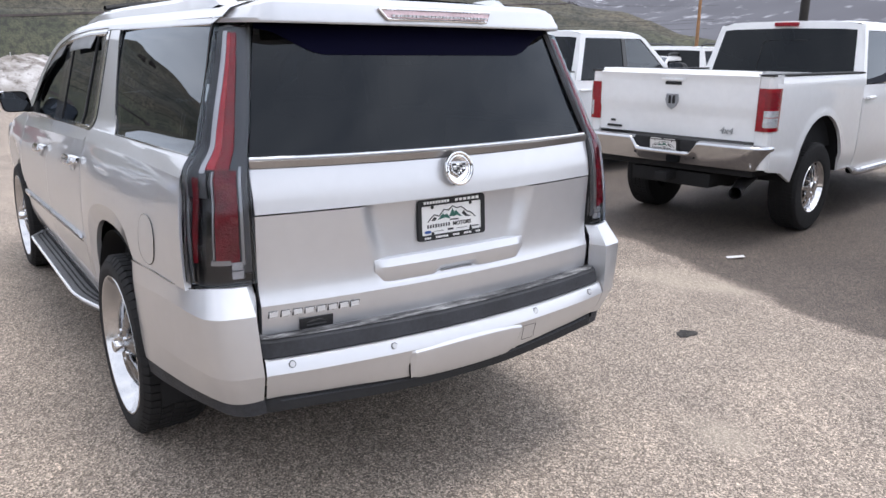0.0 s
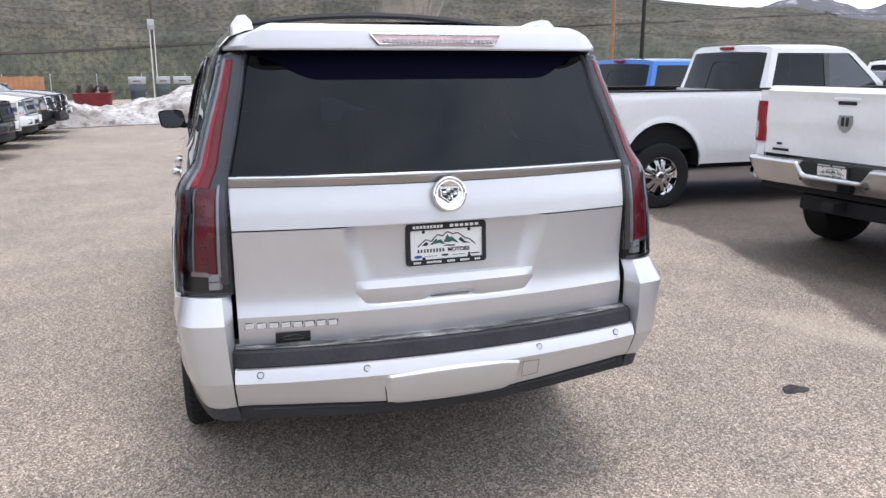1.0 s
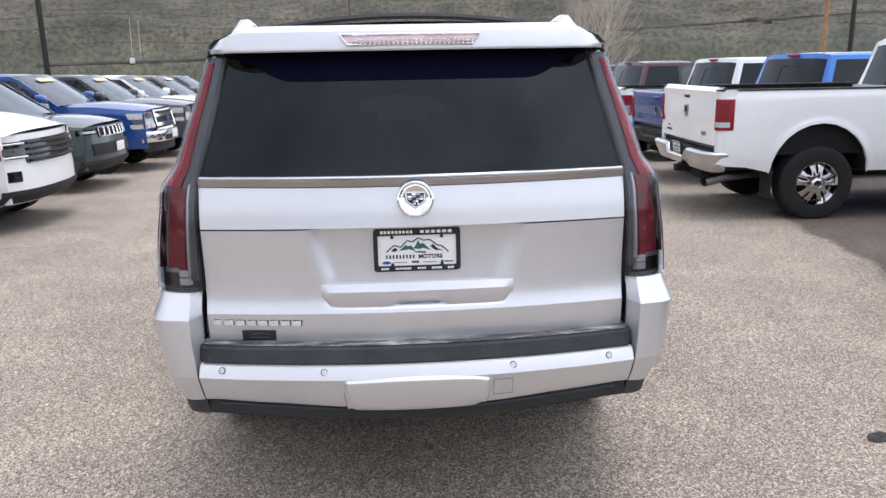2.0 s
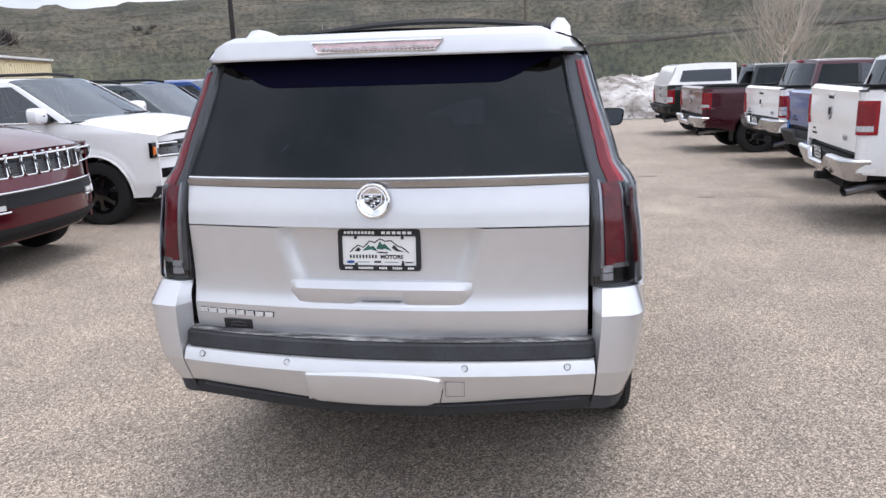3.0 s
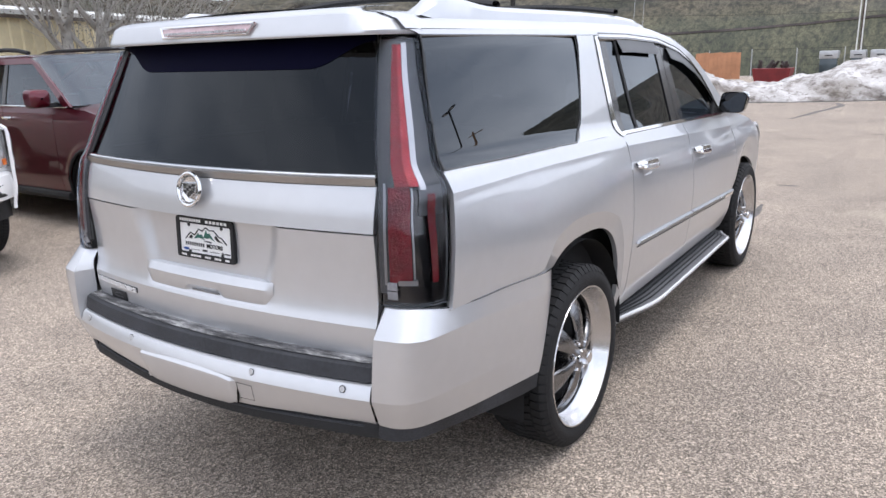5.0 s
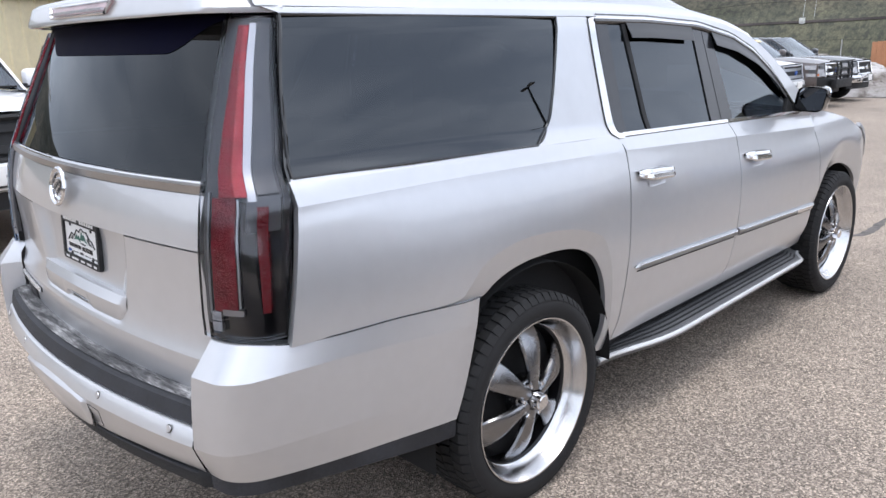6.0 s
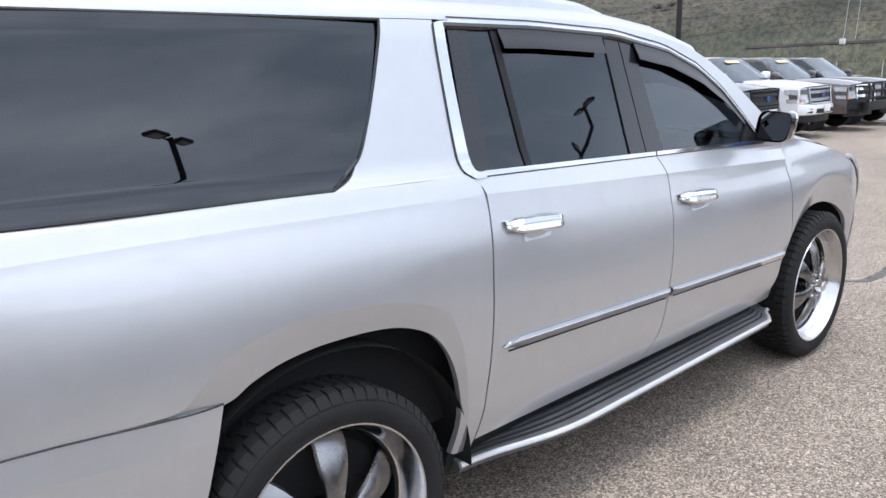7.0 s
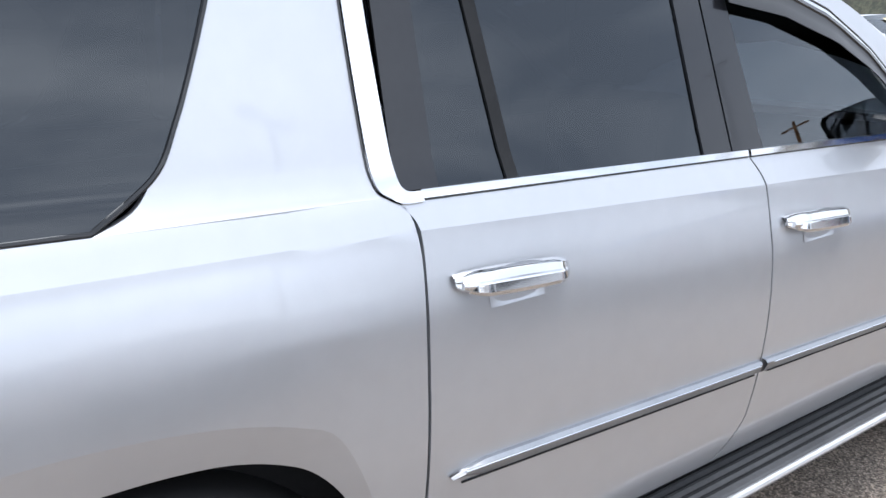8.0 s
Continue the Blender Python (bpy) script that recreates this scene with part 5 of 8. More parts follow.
def middle_rows(levels):
    """Columns across the middle, each with a line of (height, inset) from levels(x, y)."""
    cols = []
    for i, (x, y) in enumerate(BUMPER_PLAN):
        q, o = BUMPER_PLAN[min(i + 1, len(BUMPER_PLAN) - 1)], BUMPER_PLAN[max(i - 1, 0)]
        tx, ty = q[0] - o[0], q[1] - o[1]
        k = math.hypot(tx, ty)
        cols.append([(x - d * ty / k, y + d * tx / k, z) for z, d in levels(x, y)])
    return [[(-x, y, z) for x, y, z in c] for c in cols[:0:-1]] + cols


def between(a, b, n, bulge=0.0):
    """Lines between two corner lines, standing out by bulge half way."""
    out = []
    for k in range(n + 1):
        t = k / n
        out.append([tuple(lerp(p[i], q[i], t) + (bulge * math.sin(t * math.pi) * (p[0] - 0.55, p[1] - 0.75, 0)[i] if i < 2 else 0) for i in range(3)) for p, q in zip(a, b)])
    return out


def low_levels(x, y):
    zb = BUMPER_LOW(x)
    return [(z, d) for z, d in ((.661, 0.0), (lerp(.66, zb, .5), .020), (lerp(.66, zb, .88), .036), (lerp(.66, zb, .97), .043), (zb, .052), (zb + .001, .09))]


part("rear_bumper", Mesh().grid(middle_rows(low_levels)), SILVER, suv, "silver rear bumper with parking sensors", sharp=16)
part("bumper_face", Mesh().grid(middle_rows(lambda x, y: [(.661, 0.0), (.690, .010), (.704, .019), (.709, .032), (.710, .06)])), SILVER, suv, sharp=16)
for s in (1, -1):
    lid = [[(x - 0.035, y + 0.03 * (1 - smooth(.15, .35, y)), z + 0.001) for x, y, z in LINE_TOP], [(x - 0.004, y + 0.003 * (1 - smooth(.15, .35, y)), z + 0.001) for x, y, z in LINE_TOP]]
    foot = between(LINE_CREASE, LINE_FOOT, 4, 0.003)
    foot.append([(x - 0.03, y + 0.02, z + 0.004) for x, y, z in LINE_FOOT])
    own = suv
    for name, rows in (("bumper_corner", lid + between(LINE_TOP, LINE_FOLD, 4)), ("corner_face", between(LINE_FOLD, LINE_CREASE, 6, 0.004)), ("corner_foot", foot)):
        # each face also turns in towards the tailgate
        rows = [[(0.789, max(r[0][1], 0.055) + 0.045, r[0][2])] + r for r in rows]
        made = part(name, Mesh().grid([[(s * x, y, z) for x, y, z in r] for r in rows]), SILVER, own, sharp=16)
        own = made if own == suv else own
    part("bumper_seam", Mesh().tube([(s * (x - 0.001), y, z + 0.002) for x, y, z in LINE_TOP if y > 0.2], 0.0028, 5), BLACK, suv)
    trim = []
    for t, d, dz in ((0, .004, .004), (.25, .006, -.012), (.8, .014, -.052), (1, .026, -.060), (1, .09, -.056)):
        trim.append([(s * (x - d), y + d * 0.5, z + dz * (1 + 0.35 * smooth(.2, .8, y))) for x, y, z in LINE_FOOT])
    part("bumper_lower_edge", Mesh().grid(trim), PAD, suv)
xs = list(np.linspace(-0.82, 0.82, 80))
pad = [(0.766, 0.11), (0.7675, 0.03), (0.767, -0.025), (0.762, -0.040), (0.716, -0.052), (0.706, -0.044)]
xs2 = list(np.linspace(-0.803, 0.803, 70))
step = part("bumper_step_pad", Mesh().grid([[(x, y + plan(x) * (1 if k > 1 else 0.9), z) for x in xs2] for k, (z, y) in enumerate(pad)]), PAD, suv, "worn black step pad")
part("step_pad_top", Mesh().grid([[(x * 0.985, y + plan(x) * 0.95, 0.7705) for x in xs2] for y in (0.085, 0.03, -0.022)]), SCUFF, step)
for y in (0.045, 0.022, 0.0, -0.016):
    part("pad_rib", Mesh().tube([(x * 0.98, y + plan(x) * 0.95, 0.7708) for x in xs2], 0.0022, 5), SCUFF, step)
val = [(0.565, 0.02), (0.540, -0.012), (0.512, -0.026), (0.485, -0.026), (0.474, -0.006), (0.476, 0.2)]
part("rear_valance", Mesh().grid([[(x * 0.985, y + 0.9 * plan(x), z + 0.022 * smooth(0.1, 0.8, abs(x))) for x in xs] for z, y in val]), PLASTIC, suv)
part("valance_lip", Mesh().tube([(x * 0.94, -0.030 + 0.9 * plan(x), 0.522 + 0.022 * smooth(0.1, 0.8, abs(x))) for x in xs], 0.004, 5), PAD, suv)
for x, zz in ((-0.713, 0.690), (-0.344, 0.689), (0.333, 0.689), (0.700, 0.688)):
    y = plan(x) - 0.0695
    sen = part("parking_sensor", Mesh().lathe([(0.0, -0.003), (0.0095, -0.003), (0.011, 0.001)], 18, "y", (0, 0, 0)), SILVER, suv)
    sen.matrix_basis = pose(x, y, zz, -16, 0, 5 if x > 0.5 else (-5 if x < -0.5 else 0))
    part("sensor_ring", Mesh().tube([(0.0118 * math.cos(a), 0.0, 0.0118 * math.sin(a)) for a in (k * 2 * math.pi / 20 for k in range(21))], 0.0010, 5, False), BLACK, sen)
# hitch cover and tow-eye cover
rows = []
for zt, o in ((0.0, 0.004), (0.03, -0.006), (0.10, -0.015), (0.18, -0.017), (0.55, -0.010), (0.88, -0.002), (0.97, 0.006), (1.0, 0.018)):
    row = []
    for i in range(31):
        u = i / 30
        edge = smooth(0, 0.03, u) * smooth(0, 0.03, 1 - u)
        x = lerp(lerp(-0.284, 0.262, u), lerp(-0.268, 0.236, u), zt)
        z = lerp(0.662 + 0.010 * math.sin(u * math.pi) - 0.010 * smooth(0.85, 1, u), 0.530 - 0.006 * math.sin(u * math.pi) + 0.016 * smooth(0.9, 1, u) + 0.010 * smooth(0.08, 0, u), zt)
        row.append((x, plan(x) - 0.076 + o * edge + 0.004 + 0.14 * max(0, 0.655 - z), z))
    rows.append(row)
part("hitch_cover", Mesh().grid(rows), SILVER, suv, "silver removable hitch cover", sharp=24)
gap = [(p[0], p[1] + 0.006, p[2]) for p in [r[0] for r in rows[::-1]] + rows[0][1:] + [r[-1] for r in rows[1:]]]
part("hitch_cover_gap", Mesh().tube(gap, 0.0032, 5), BLACK, suv)
tow = [(0.262, 0.640), (0.332, 0.638), (0.330, 0.578), (0.262, 0.576)]
part("tow_cover_gap", Mesh().tube([(x, plan(x) + float(np.interp(-z, [-q[0] for q in bump], [q[1] for q in bump])) - 0.0005, z) for x, z in tow + tow[:1]], 0.001, 5), PAD, suv)

# spoiler with the high brake lamp
outline = [(x, 0.176 + 0.055 * (x / 0.68) ** 2) for x in np.linspace(0, 0.60, 16)] + curve([(0.62, 0.222), (0.665, 0.243), (0.698, 0.278), (0.723, 0.325), (0.742, 0.38), (0.757, 0.445)], 3)
rear_line = [(1.797, .06), (1.797, .004), (1.802, .0), (1.812, .0), (1.865, .021), (1.877, .040), (1.888, .085), (1.898, .22), (1.906, .40)]
side_line = [(1.797, .06), (1.797, .002), (1.802, .0), (1.812, .0), (1.8455, .03), (1.8575, .06), (1.868, .09), (1.881, .18), (1.891, .30)]
cols = []
for i, (x, y) in enumerate(outline):
    q, o = outline[min(i + 1, len(outline) - 1)], outline[max(i - 1, 0)]
    tx, ty = q[0] - o[0], q[1] - o[1]
    k = math.hypot(tx, ty)
    w = smooth(0.60, 0.74, x)
    cols.append([(x - lerp(dr, ds, w) * ty / k, y + lerp(dr, ds, w) * tx / k, lerp(zr, zs, w)) for (zr, dr), (zs, ds) in zip(rear_line, side_line)])
spoiler = part("roof_spoiler", Mesh().grid([[(-x, y, z) for x, y, z in c] for c in cols[:0:-1]] + cols), SILVER, suv, sharp=30)
part("spoiler_underside", Mesh().grid([[(u * 0.64, y + 0.05 * u * u, z) for u in np.linspace(-1, 1, 21)] for y, z in ((0.205, 1.793), (0.33, 1.789))]), BLACK, spoiler)
lamp = []
for x, z in ((-0.248, 1.853), (0.248, 1.853), (0.222, 1.818), (-0.222, 1.818)):
    lamp.append((x, 0.166 + 0.4 * (z - 1.812) + 0.055 * (x / 0.68) ** 2, z))
chmsl = part("high_brake_lamp", Mesh().slab(lamp, (0, 0.02, 0)), HIGH_LAMP, spoiler, "pale clear high brake lamp in a chrome frame")
part("brake_lamp_frame", Mesh().tube([Vector(p) + Vector((0, -0.001, 0)) for p in lamp + lamp[:1]], 0.005, 6), CHROME, chmsl)
for k in range(26):
    x = -0.205 + k * 0.0164
    part("brake_lamp_cell", Mesh().box(x, x + 0.012, 0.160 + 0.055 * (x / 0.68) ** 2, 0.172 + 0.055 * (x / 0.68) ** 2, 1.826, 1.834), LAMP_WHITE, chmsl)

# tall corner lamps
LZ = [0.958, 1.02, 1.10, 1.20, 1.27, 1.32, 1.37, 1.50, 1.65, 1.79]
IX = table(LZ, [.786, .786, .786, .784, .781, .776, .770, .738, .702, .672])
IY = table(LZ, [.092, .091, .094, .101, .112, .123, .138, .186, .250, .312])
OY = table(LZ, [.241, .252, .266, .284, .297, .306, .316, .350, .385, .425])


def OX(z):
    return suv_x(OY(z), z) - 0.003 + 0.014 * smooth(1.22, 1.34, z) * (1 - smooth(1.42, 1.74, z))


def corner(u, z, off=0.0):
    """u from the tailgate edge (0) round to the flank (1)."""
    ix, iy, ox, oy = IX(z), IY(z), OX(z), OY(z)
    cx, cy = lerp(ix, ox, 0.95), lerp(iy, oy, 0.08)
    x = (1 - u) ** 2 * ix + 2 * u * (1 - u) * cx + u * u * ox
    y = (1 - u) ** 2 * iy + 2 * u * (1 - u) * cy + u * u * oy
    dx = 2 * (1 - u) * (cx - ix) + 2 * u * (ox - cx)
    dy = 2 * (1 - u) * (cy - iy) + 2 * u * (oy - cy)
    k = math.hypot(dx, dy)
    return x + off * dy / k, y - off * dx / k, z


def strip(s, u0, u1, z0, z1, off, nz=24, nu=6):
    """A band of the lamp; u0 and u1 are functions of z."""
    rows = []
    for i in range(nz + 1):
        row = []
        for j in range(nu + 1):
            z = lerp(z0, z1, i / nz)
            x, y, zz = corner(lerp(u0(z), u1(z), j / nu), z, off)
            row.append((s * x, y, zz))
        rows.append(row)
    return rows


for s in (1, -1):
    one, nil = (lambda z: 1.0), (lambda z: 0.0)
    lamp = part("tail_lamp", Mesh().grid(strip(s, nil, one, 0.958, 1.79, -0.020, 40, 14)), BLACK, suv, "tall tail lamp with red light bars behind a smoked lens")
    back = (-0.01 * s, 0.012, 0)
    part("lamp_housing", Mesh().shell(strip(s, lambda z: 0.02, lambda z: 0.93, 1.325, 1.782, -0.016, 24, 8), back), LAMP_HOUSE, lamp)
    part("lamp_housing_lower", Mesh().shell(strip(s, lambda z: 0.03, lambda z: 0.14, 1.0, 1.325, -0.015, 12, 3), back), LAMP_HOUSE, lamp)
    part("lamp_shoulder", Mesh().shell(strip(s, lambda z: 0.55, lambda z: 0.90, 1.245, 1.335, -0.013, 8, 5), back), LAMP_GREY, lamp)
    part("lens", Mesh().shell(strip(s, lambda z: 0.012, lambda z: 0.97, 0.964, 1.782, 0.0, 44, 14), back), LENS, lamp)
    part("light_bar", Mesh().shell(strip(s, lambda z: lerp(0.24, 0.33, smooth(1.35, 1.79, z)), lambda z: lerp(0.57, 0.54, smooth(1.35, 1.77, z)), 1.335, 1.765, -0.008, 24, 5), back), LAMP_RED, lamp)
    part("light_bar_core", Mesh().shell(strip(s, lambda z: lerp(0.43, 0.45, smooth(1.3, 1.79, z)), lambda z: lerp(0.565, 0.535, smooth(1.3, 1.77, z)), 1.338, 1.762, -0.0055, 24, 4), back), LAMP_PINK, lamp)
    part("light_bar_lower", Mesh().shell(strip(s, lambda z: 0.15, lambda z: 0.43, 1.040, 1.333, -0.010, 20, 5), back), LAMP_WINE, lamp)
    part("bright_bar", Mesh().shell(strip(s, lambda z: lerp(0.575, 0.55, smooth(1.3, 1.7, z)), lambda z: lerp(0.66, 0.67, smooth(1.3, 1.7, z)), 1.325, 1.77, -0.006, 24, 3), back), LAMP_BAR, lamp)
    part("bright_bar_lower", Mesh().shell(strip(s, lambda z: 0.445, lambda z: 0.47, 1.05, 1.33, -0.010, 20, 2), back), SATIN, lamp)
    part("side_red_bar", Mesh().shell(strip(s, lambda z: lerp(0.71, 0.66, (z - 1.04) / 0.26), lambda z: lerp(0.80, 0.775, (z - 1.04) / 0.26), 1.035, 1.31, -0.009, 20, 3), back), LAMP_BRIGHT, lamp)
    part("grey_reflector", Mesh().shell(strip(s, lambda z: 0.68, lambda z: 0.90, 1.34, 1.765, -0.012, 20, 3), back), LAMP_GREY, lamp)
    part("inner_clear_bar", Mesh().shell(strip(s, lambda z: 0.095, lambda z: 0.125, 1.03, 1.345, -0.009, 30, 2), back), SATIN, lamp)
    for k in range(2):
        part("reversing_lamp", Mesh().shell(strip(s, lambda z: 0.12, lambda z: 0.24, 0.984 + 0.030 * k, 1.010 + 0.030 * k, -0.006, 2, 4), back), LAMP_WHITE, lamp)
    part("chrome_foot", Mesh().shell(strip(s, lambda z: 0.25, lambda z: 0.50, 1.030, 1.046, -0.009, 2, 4), back), SATIN, lamp)
    # black filler between the lamp, the glass and the long side window
    rows = []
    for z in np.linspace(1.36, 1.795, 14):
        a, b = corner(1.0, z, -0.006), (suv_x(0.43, z) - 0.004, lerp(.342, .432, (z - 1.36) / .435), z)
        rows.append([(s * lerp(a[0], b[0], q), lerp(a[1], b[1], q), z) for q in (0, 0.5, 1)])
    part("rear_post_cover", Mesh().grid(rows), BLACK, suv)
    rows = []
    for z in np.linspace(0.96, 1.80, 20):
        a = corner(0.0, min(z, 1.79), -0.004)
        gx = 0.776 if z < 1.368 else lerp(0.770, 0.657, (z - 1.368) / 0.432)
        rows.append([(s * (gx - 0.01), suv_rear(0.77, z) + 0.02, z), (s * lerp(gx, a[0], 0.6), lerp(suv_rear(0.77, z), a[1], 0.6) + 0.018, z), (s * (a[0] + 0.01), a[1] + 0.012, z)])
    part("tailgate_seam", Mesh().grid(rows), DARK, suv)

# cabin: dark lining, seats and dash seen through the glass
part("cabin_floor", Mesh().box(-0.80, 0.80, 0.45, 4.2, 0.55, 0.62), DARK, suv)
for x in (-0.825, 0.825):
    part("side_lining", Mesh().box(x - 0.015, x + 0.015, 0.7, 4.0, 0.5, 1.2), DARK, suv)
part("dashboard", Mesh().box(-0.74, 0.74, 3.85, 4.3, 0.9, 1.22, 0.05), DARK, suv)
part("headlining", Mesh().box(-0.66, 0.66, 0.5, 3.2, 1.76, 1.775), DARK, suv)
for y, xs3 in ((1.15, (-0.42, 0.42)), (2.1, (-0.42, 0.42)), (3.0, (-0.42, 0.42))):
    for x in xs3:
        seat = part("car_seat", Mesh().box(x - 0.26, x + 0.26, y, y + 0.5, 0.75, 0.9, 0.05).box(x - 0.25, x + 0.25, y - 0.12, y + 0.04, 0.85, 1.42, 0.05), CLOTH, suv)
        part("headrest", Mesh().box(x - 0.13, x + 0.13, y - 0.13, y - 0.02, 1.44, 1.64, 0.04), CLOTH, seat)
part("steering_wheel", Mesh().tube([(-0.42 + 0.19 * math.cos(a), 3.62 + 0.07 * math.sin(a), 1.12 + 0.18 * math.sin(a)) for a in (k * 2 * math.pi / 24 for k in range(25))], 0.016, 8, False), CLOTH, suv)
under = Mesh()
under.box(-0.5, 0.5, 0.45, 5.2, 0.36, 0.5, 0.03).box(-0.8, 0.8, 1.2, 1.4, 0.32, 0.46, 0.05)
part("underbody", under, DARK, suv)


# ---------------------------------------------------------------- parked vehicles
class Shape:
    """The outline of a parked vehicle: y forward from the rear bumper, x across, z up."""

    def __init__(self, length, half, belt_z, sill, roof_z, tumble=0.15, hood_z=1.15):
        self.L, self.w, self.belt, self.sill, self.roof, self.tumble, self.hood = length, half, belt_z, sill, roof_z, tumble, hood_z

    def x(self, y, z):
        w = self.w
        if z > self.belt:
            w -= 0.03 + self.tumble * (z - self.belt) / (self.roof - self.belt)
        else:
            w -= 0.03 * smooth(self.belt - 0.16, self.belt, z) + 0.035 * (1 - smooth(self.sill, self.sill + 0.22, z))
        if y > self.L - 0.9:
            w -= 0.17 * ((y - self.L + 0.9) / 0.9) ** 2.4
        return w

    def side(self, s, off=0.0):
        return lambda y, z: (s * (self.x(y, z) + off), y, z)


def arch_line(yc, r, zc, sill, n=12):
    pts = [(yc - r, sill)] + [(yc - r * math.cos(math.pi * k / n), zc + r * math.sin(math.pi * k / n)) for k in range(n + 1)] + [(yc + r, sill)]
    return pts


def flank(name, sh, s, mat, own, y0, y1, yc, r, zc, top, sill, tail=0.0):
    """A panel over a wheel, from y0 to y1 and up to the line top(y)."""
    a = [(y0, sill + tail), (lerp(y0, yc - r, 0.5), sill + 0.75 * tail)] + arch_line(yc, r, zc, sill) + [(lerp(yc + r, y1, 0.5), sill), (y1, sill)]
    b = [(lerp(y0, y1, k / (len(a) - 1)), top(lerp(y0, y1, k / (len(a) - 1)))) for k in range(len(a))]

    def f(y, z):
        d = math.hypot(y - yc, z - zc)
        return sh.side(s, 0.012 * (1 - smooth(r + 0.03, r + 0.075, d)))(y, z)

    rows = ruled(a, b, 16, f)
    part(name, Mesh().shell(rows, (-0.03 * s, 0, 0)), mat, own)
    liner = [[(s * x, y, z) for x in (sh.w - 0.03, sh.w - 0.3, sh.w - 0.5)] for y, z in arch_line(yc, r - 0.005, zc, sill)]
    liner.append([(s * (sh.w - 0.5), yc, zc)] * 3)
    part("wheel_arch_liner", Mesh().grid(liner), DARK, own)


def door_panel(sh, s, mat, own, y0, y1, sill, handle=CHROME, lean=0.0):
    a = [(y0, sill), (y0, lerp(sill, sh.belt, 0.5)), (y0 + lean, sh.belt)]
    b = [(y1, sill), (y1, lerp(sill, sh.belt, 0.5)), (y1 + lean, sh.belt)]
    d = part("door", Mesh().shell(ruled(curve(a, 5), curve(b, 5), 8, sh.side(s)), (-0.03 * s, 0, 0)), mat, own)
    hz = sh.belt - 0.13
    h = Mesh().tube([sh.side(s, 0.035)(y0 + 0.07 + 0.03 * k, hz) for k in range(8)], [0.012] + [0.02] * 6 + [0.012], 8)
    part("door_handle", h, handle, d)
    for o in (0.085, 0.26):
        part("handle_mount", Mesh().tube([sh.side(s, -0.01)(y0 + o, hz), sh.side(s, 0.03)(y0 + o, hz)], 0.015, 6), handle, d)
    return d


def quad_pane(name, sh, s, mat, own, q, off=-0.012, n=6):
    """A window from four (y, z) corners: rear low, front low, front high, rear high."""
    a = [(lerp(q[0][0], q[1][0], k / n), lerp(q[0][1], q[1][1], k / n)) for k in range(n + 1)]
    b = [(lerp(q[3][0], q[2][0], k / n), lerp(q[3][1], q[2][1], k / n)) for k in range(n + 1)]
    return part(name, Mesh().shell(ruled(a, b, 5, sh.side(s, off)), (-0.006 * s, 0, 0)), mat, own)


def frame_strip(name, sh, s, mat, own, a, b, off=0.0):
    return part(name, Mesh().shell(ruled(a, b, 3, sh.side(s, off)), (-0.03 * s, 0, 0)), mat, own)


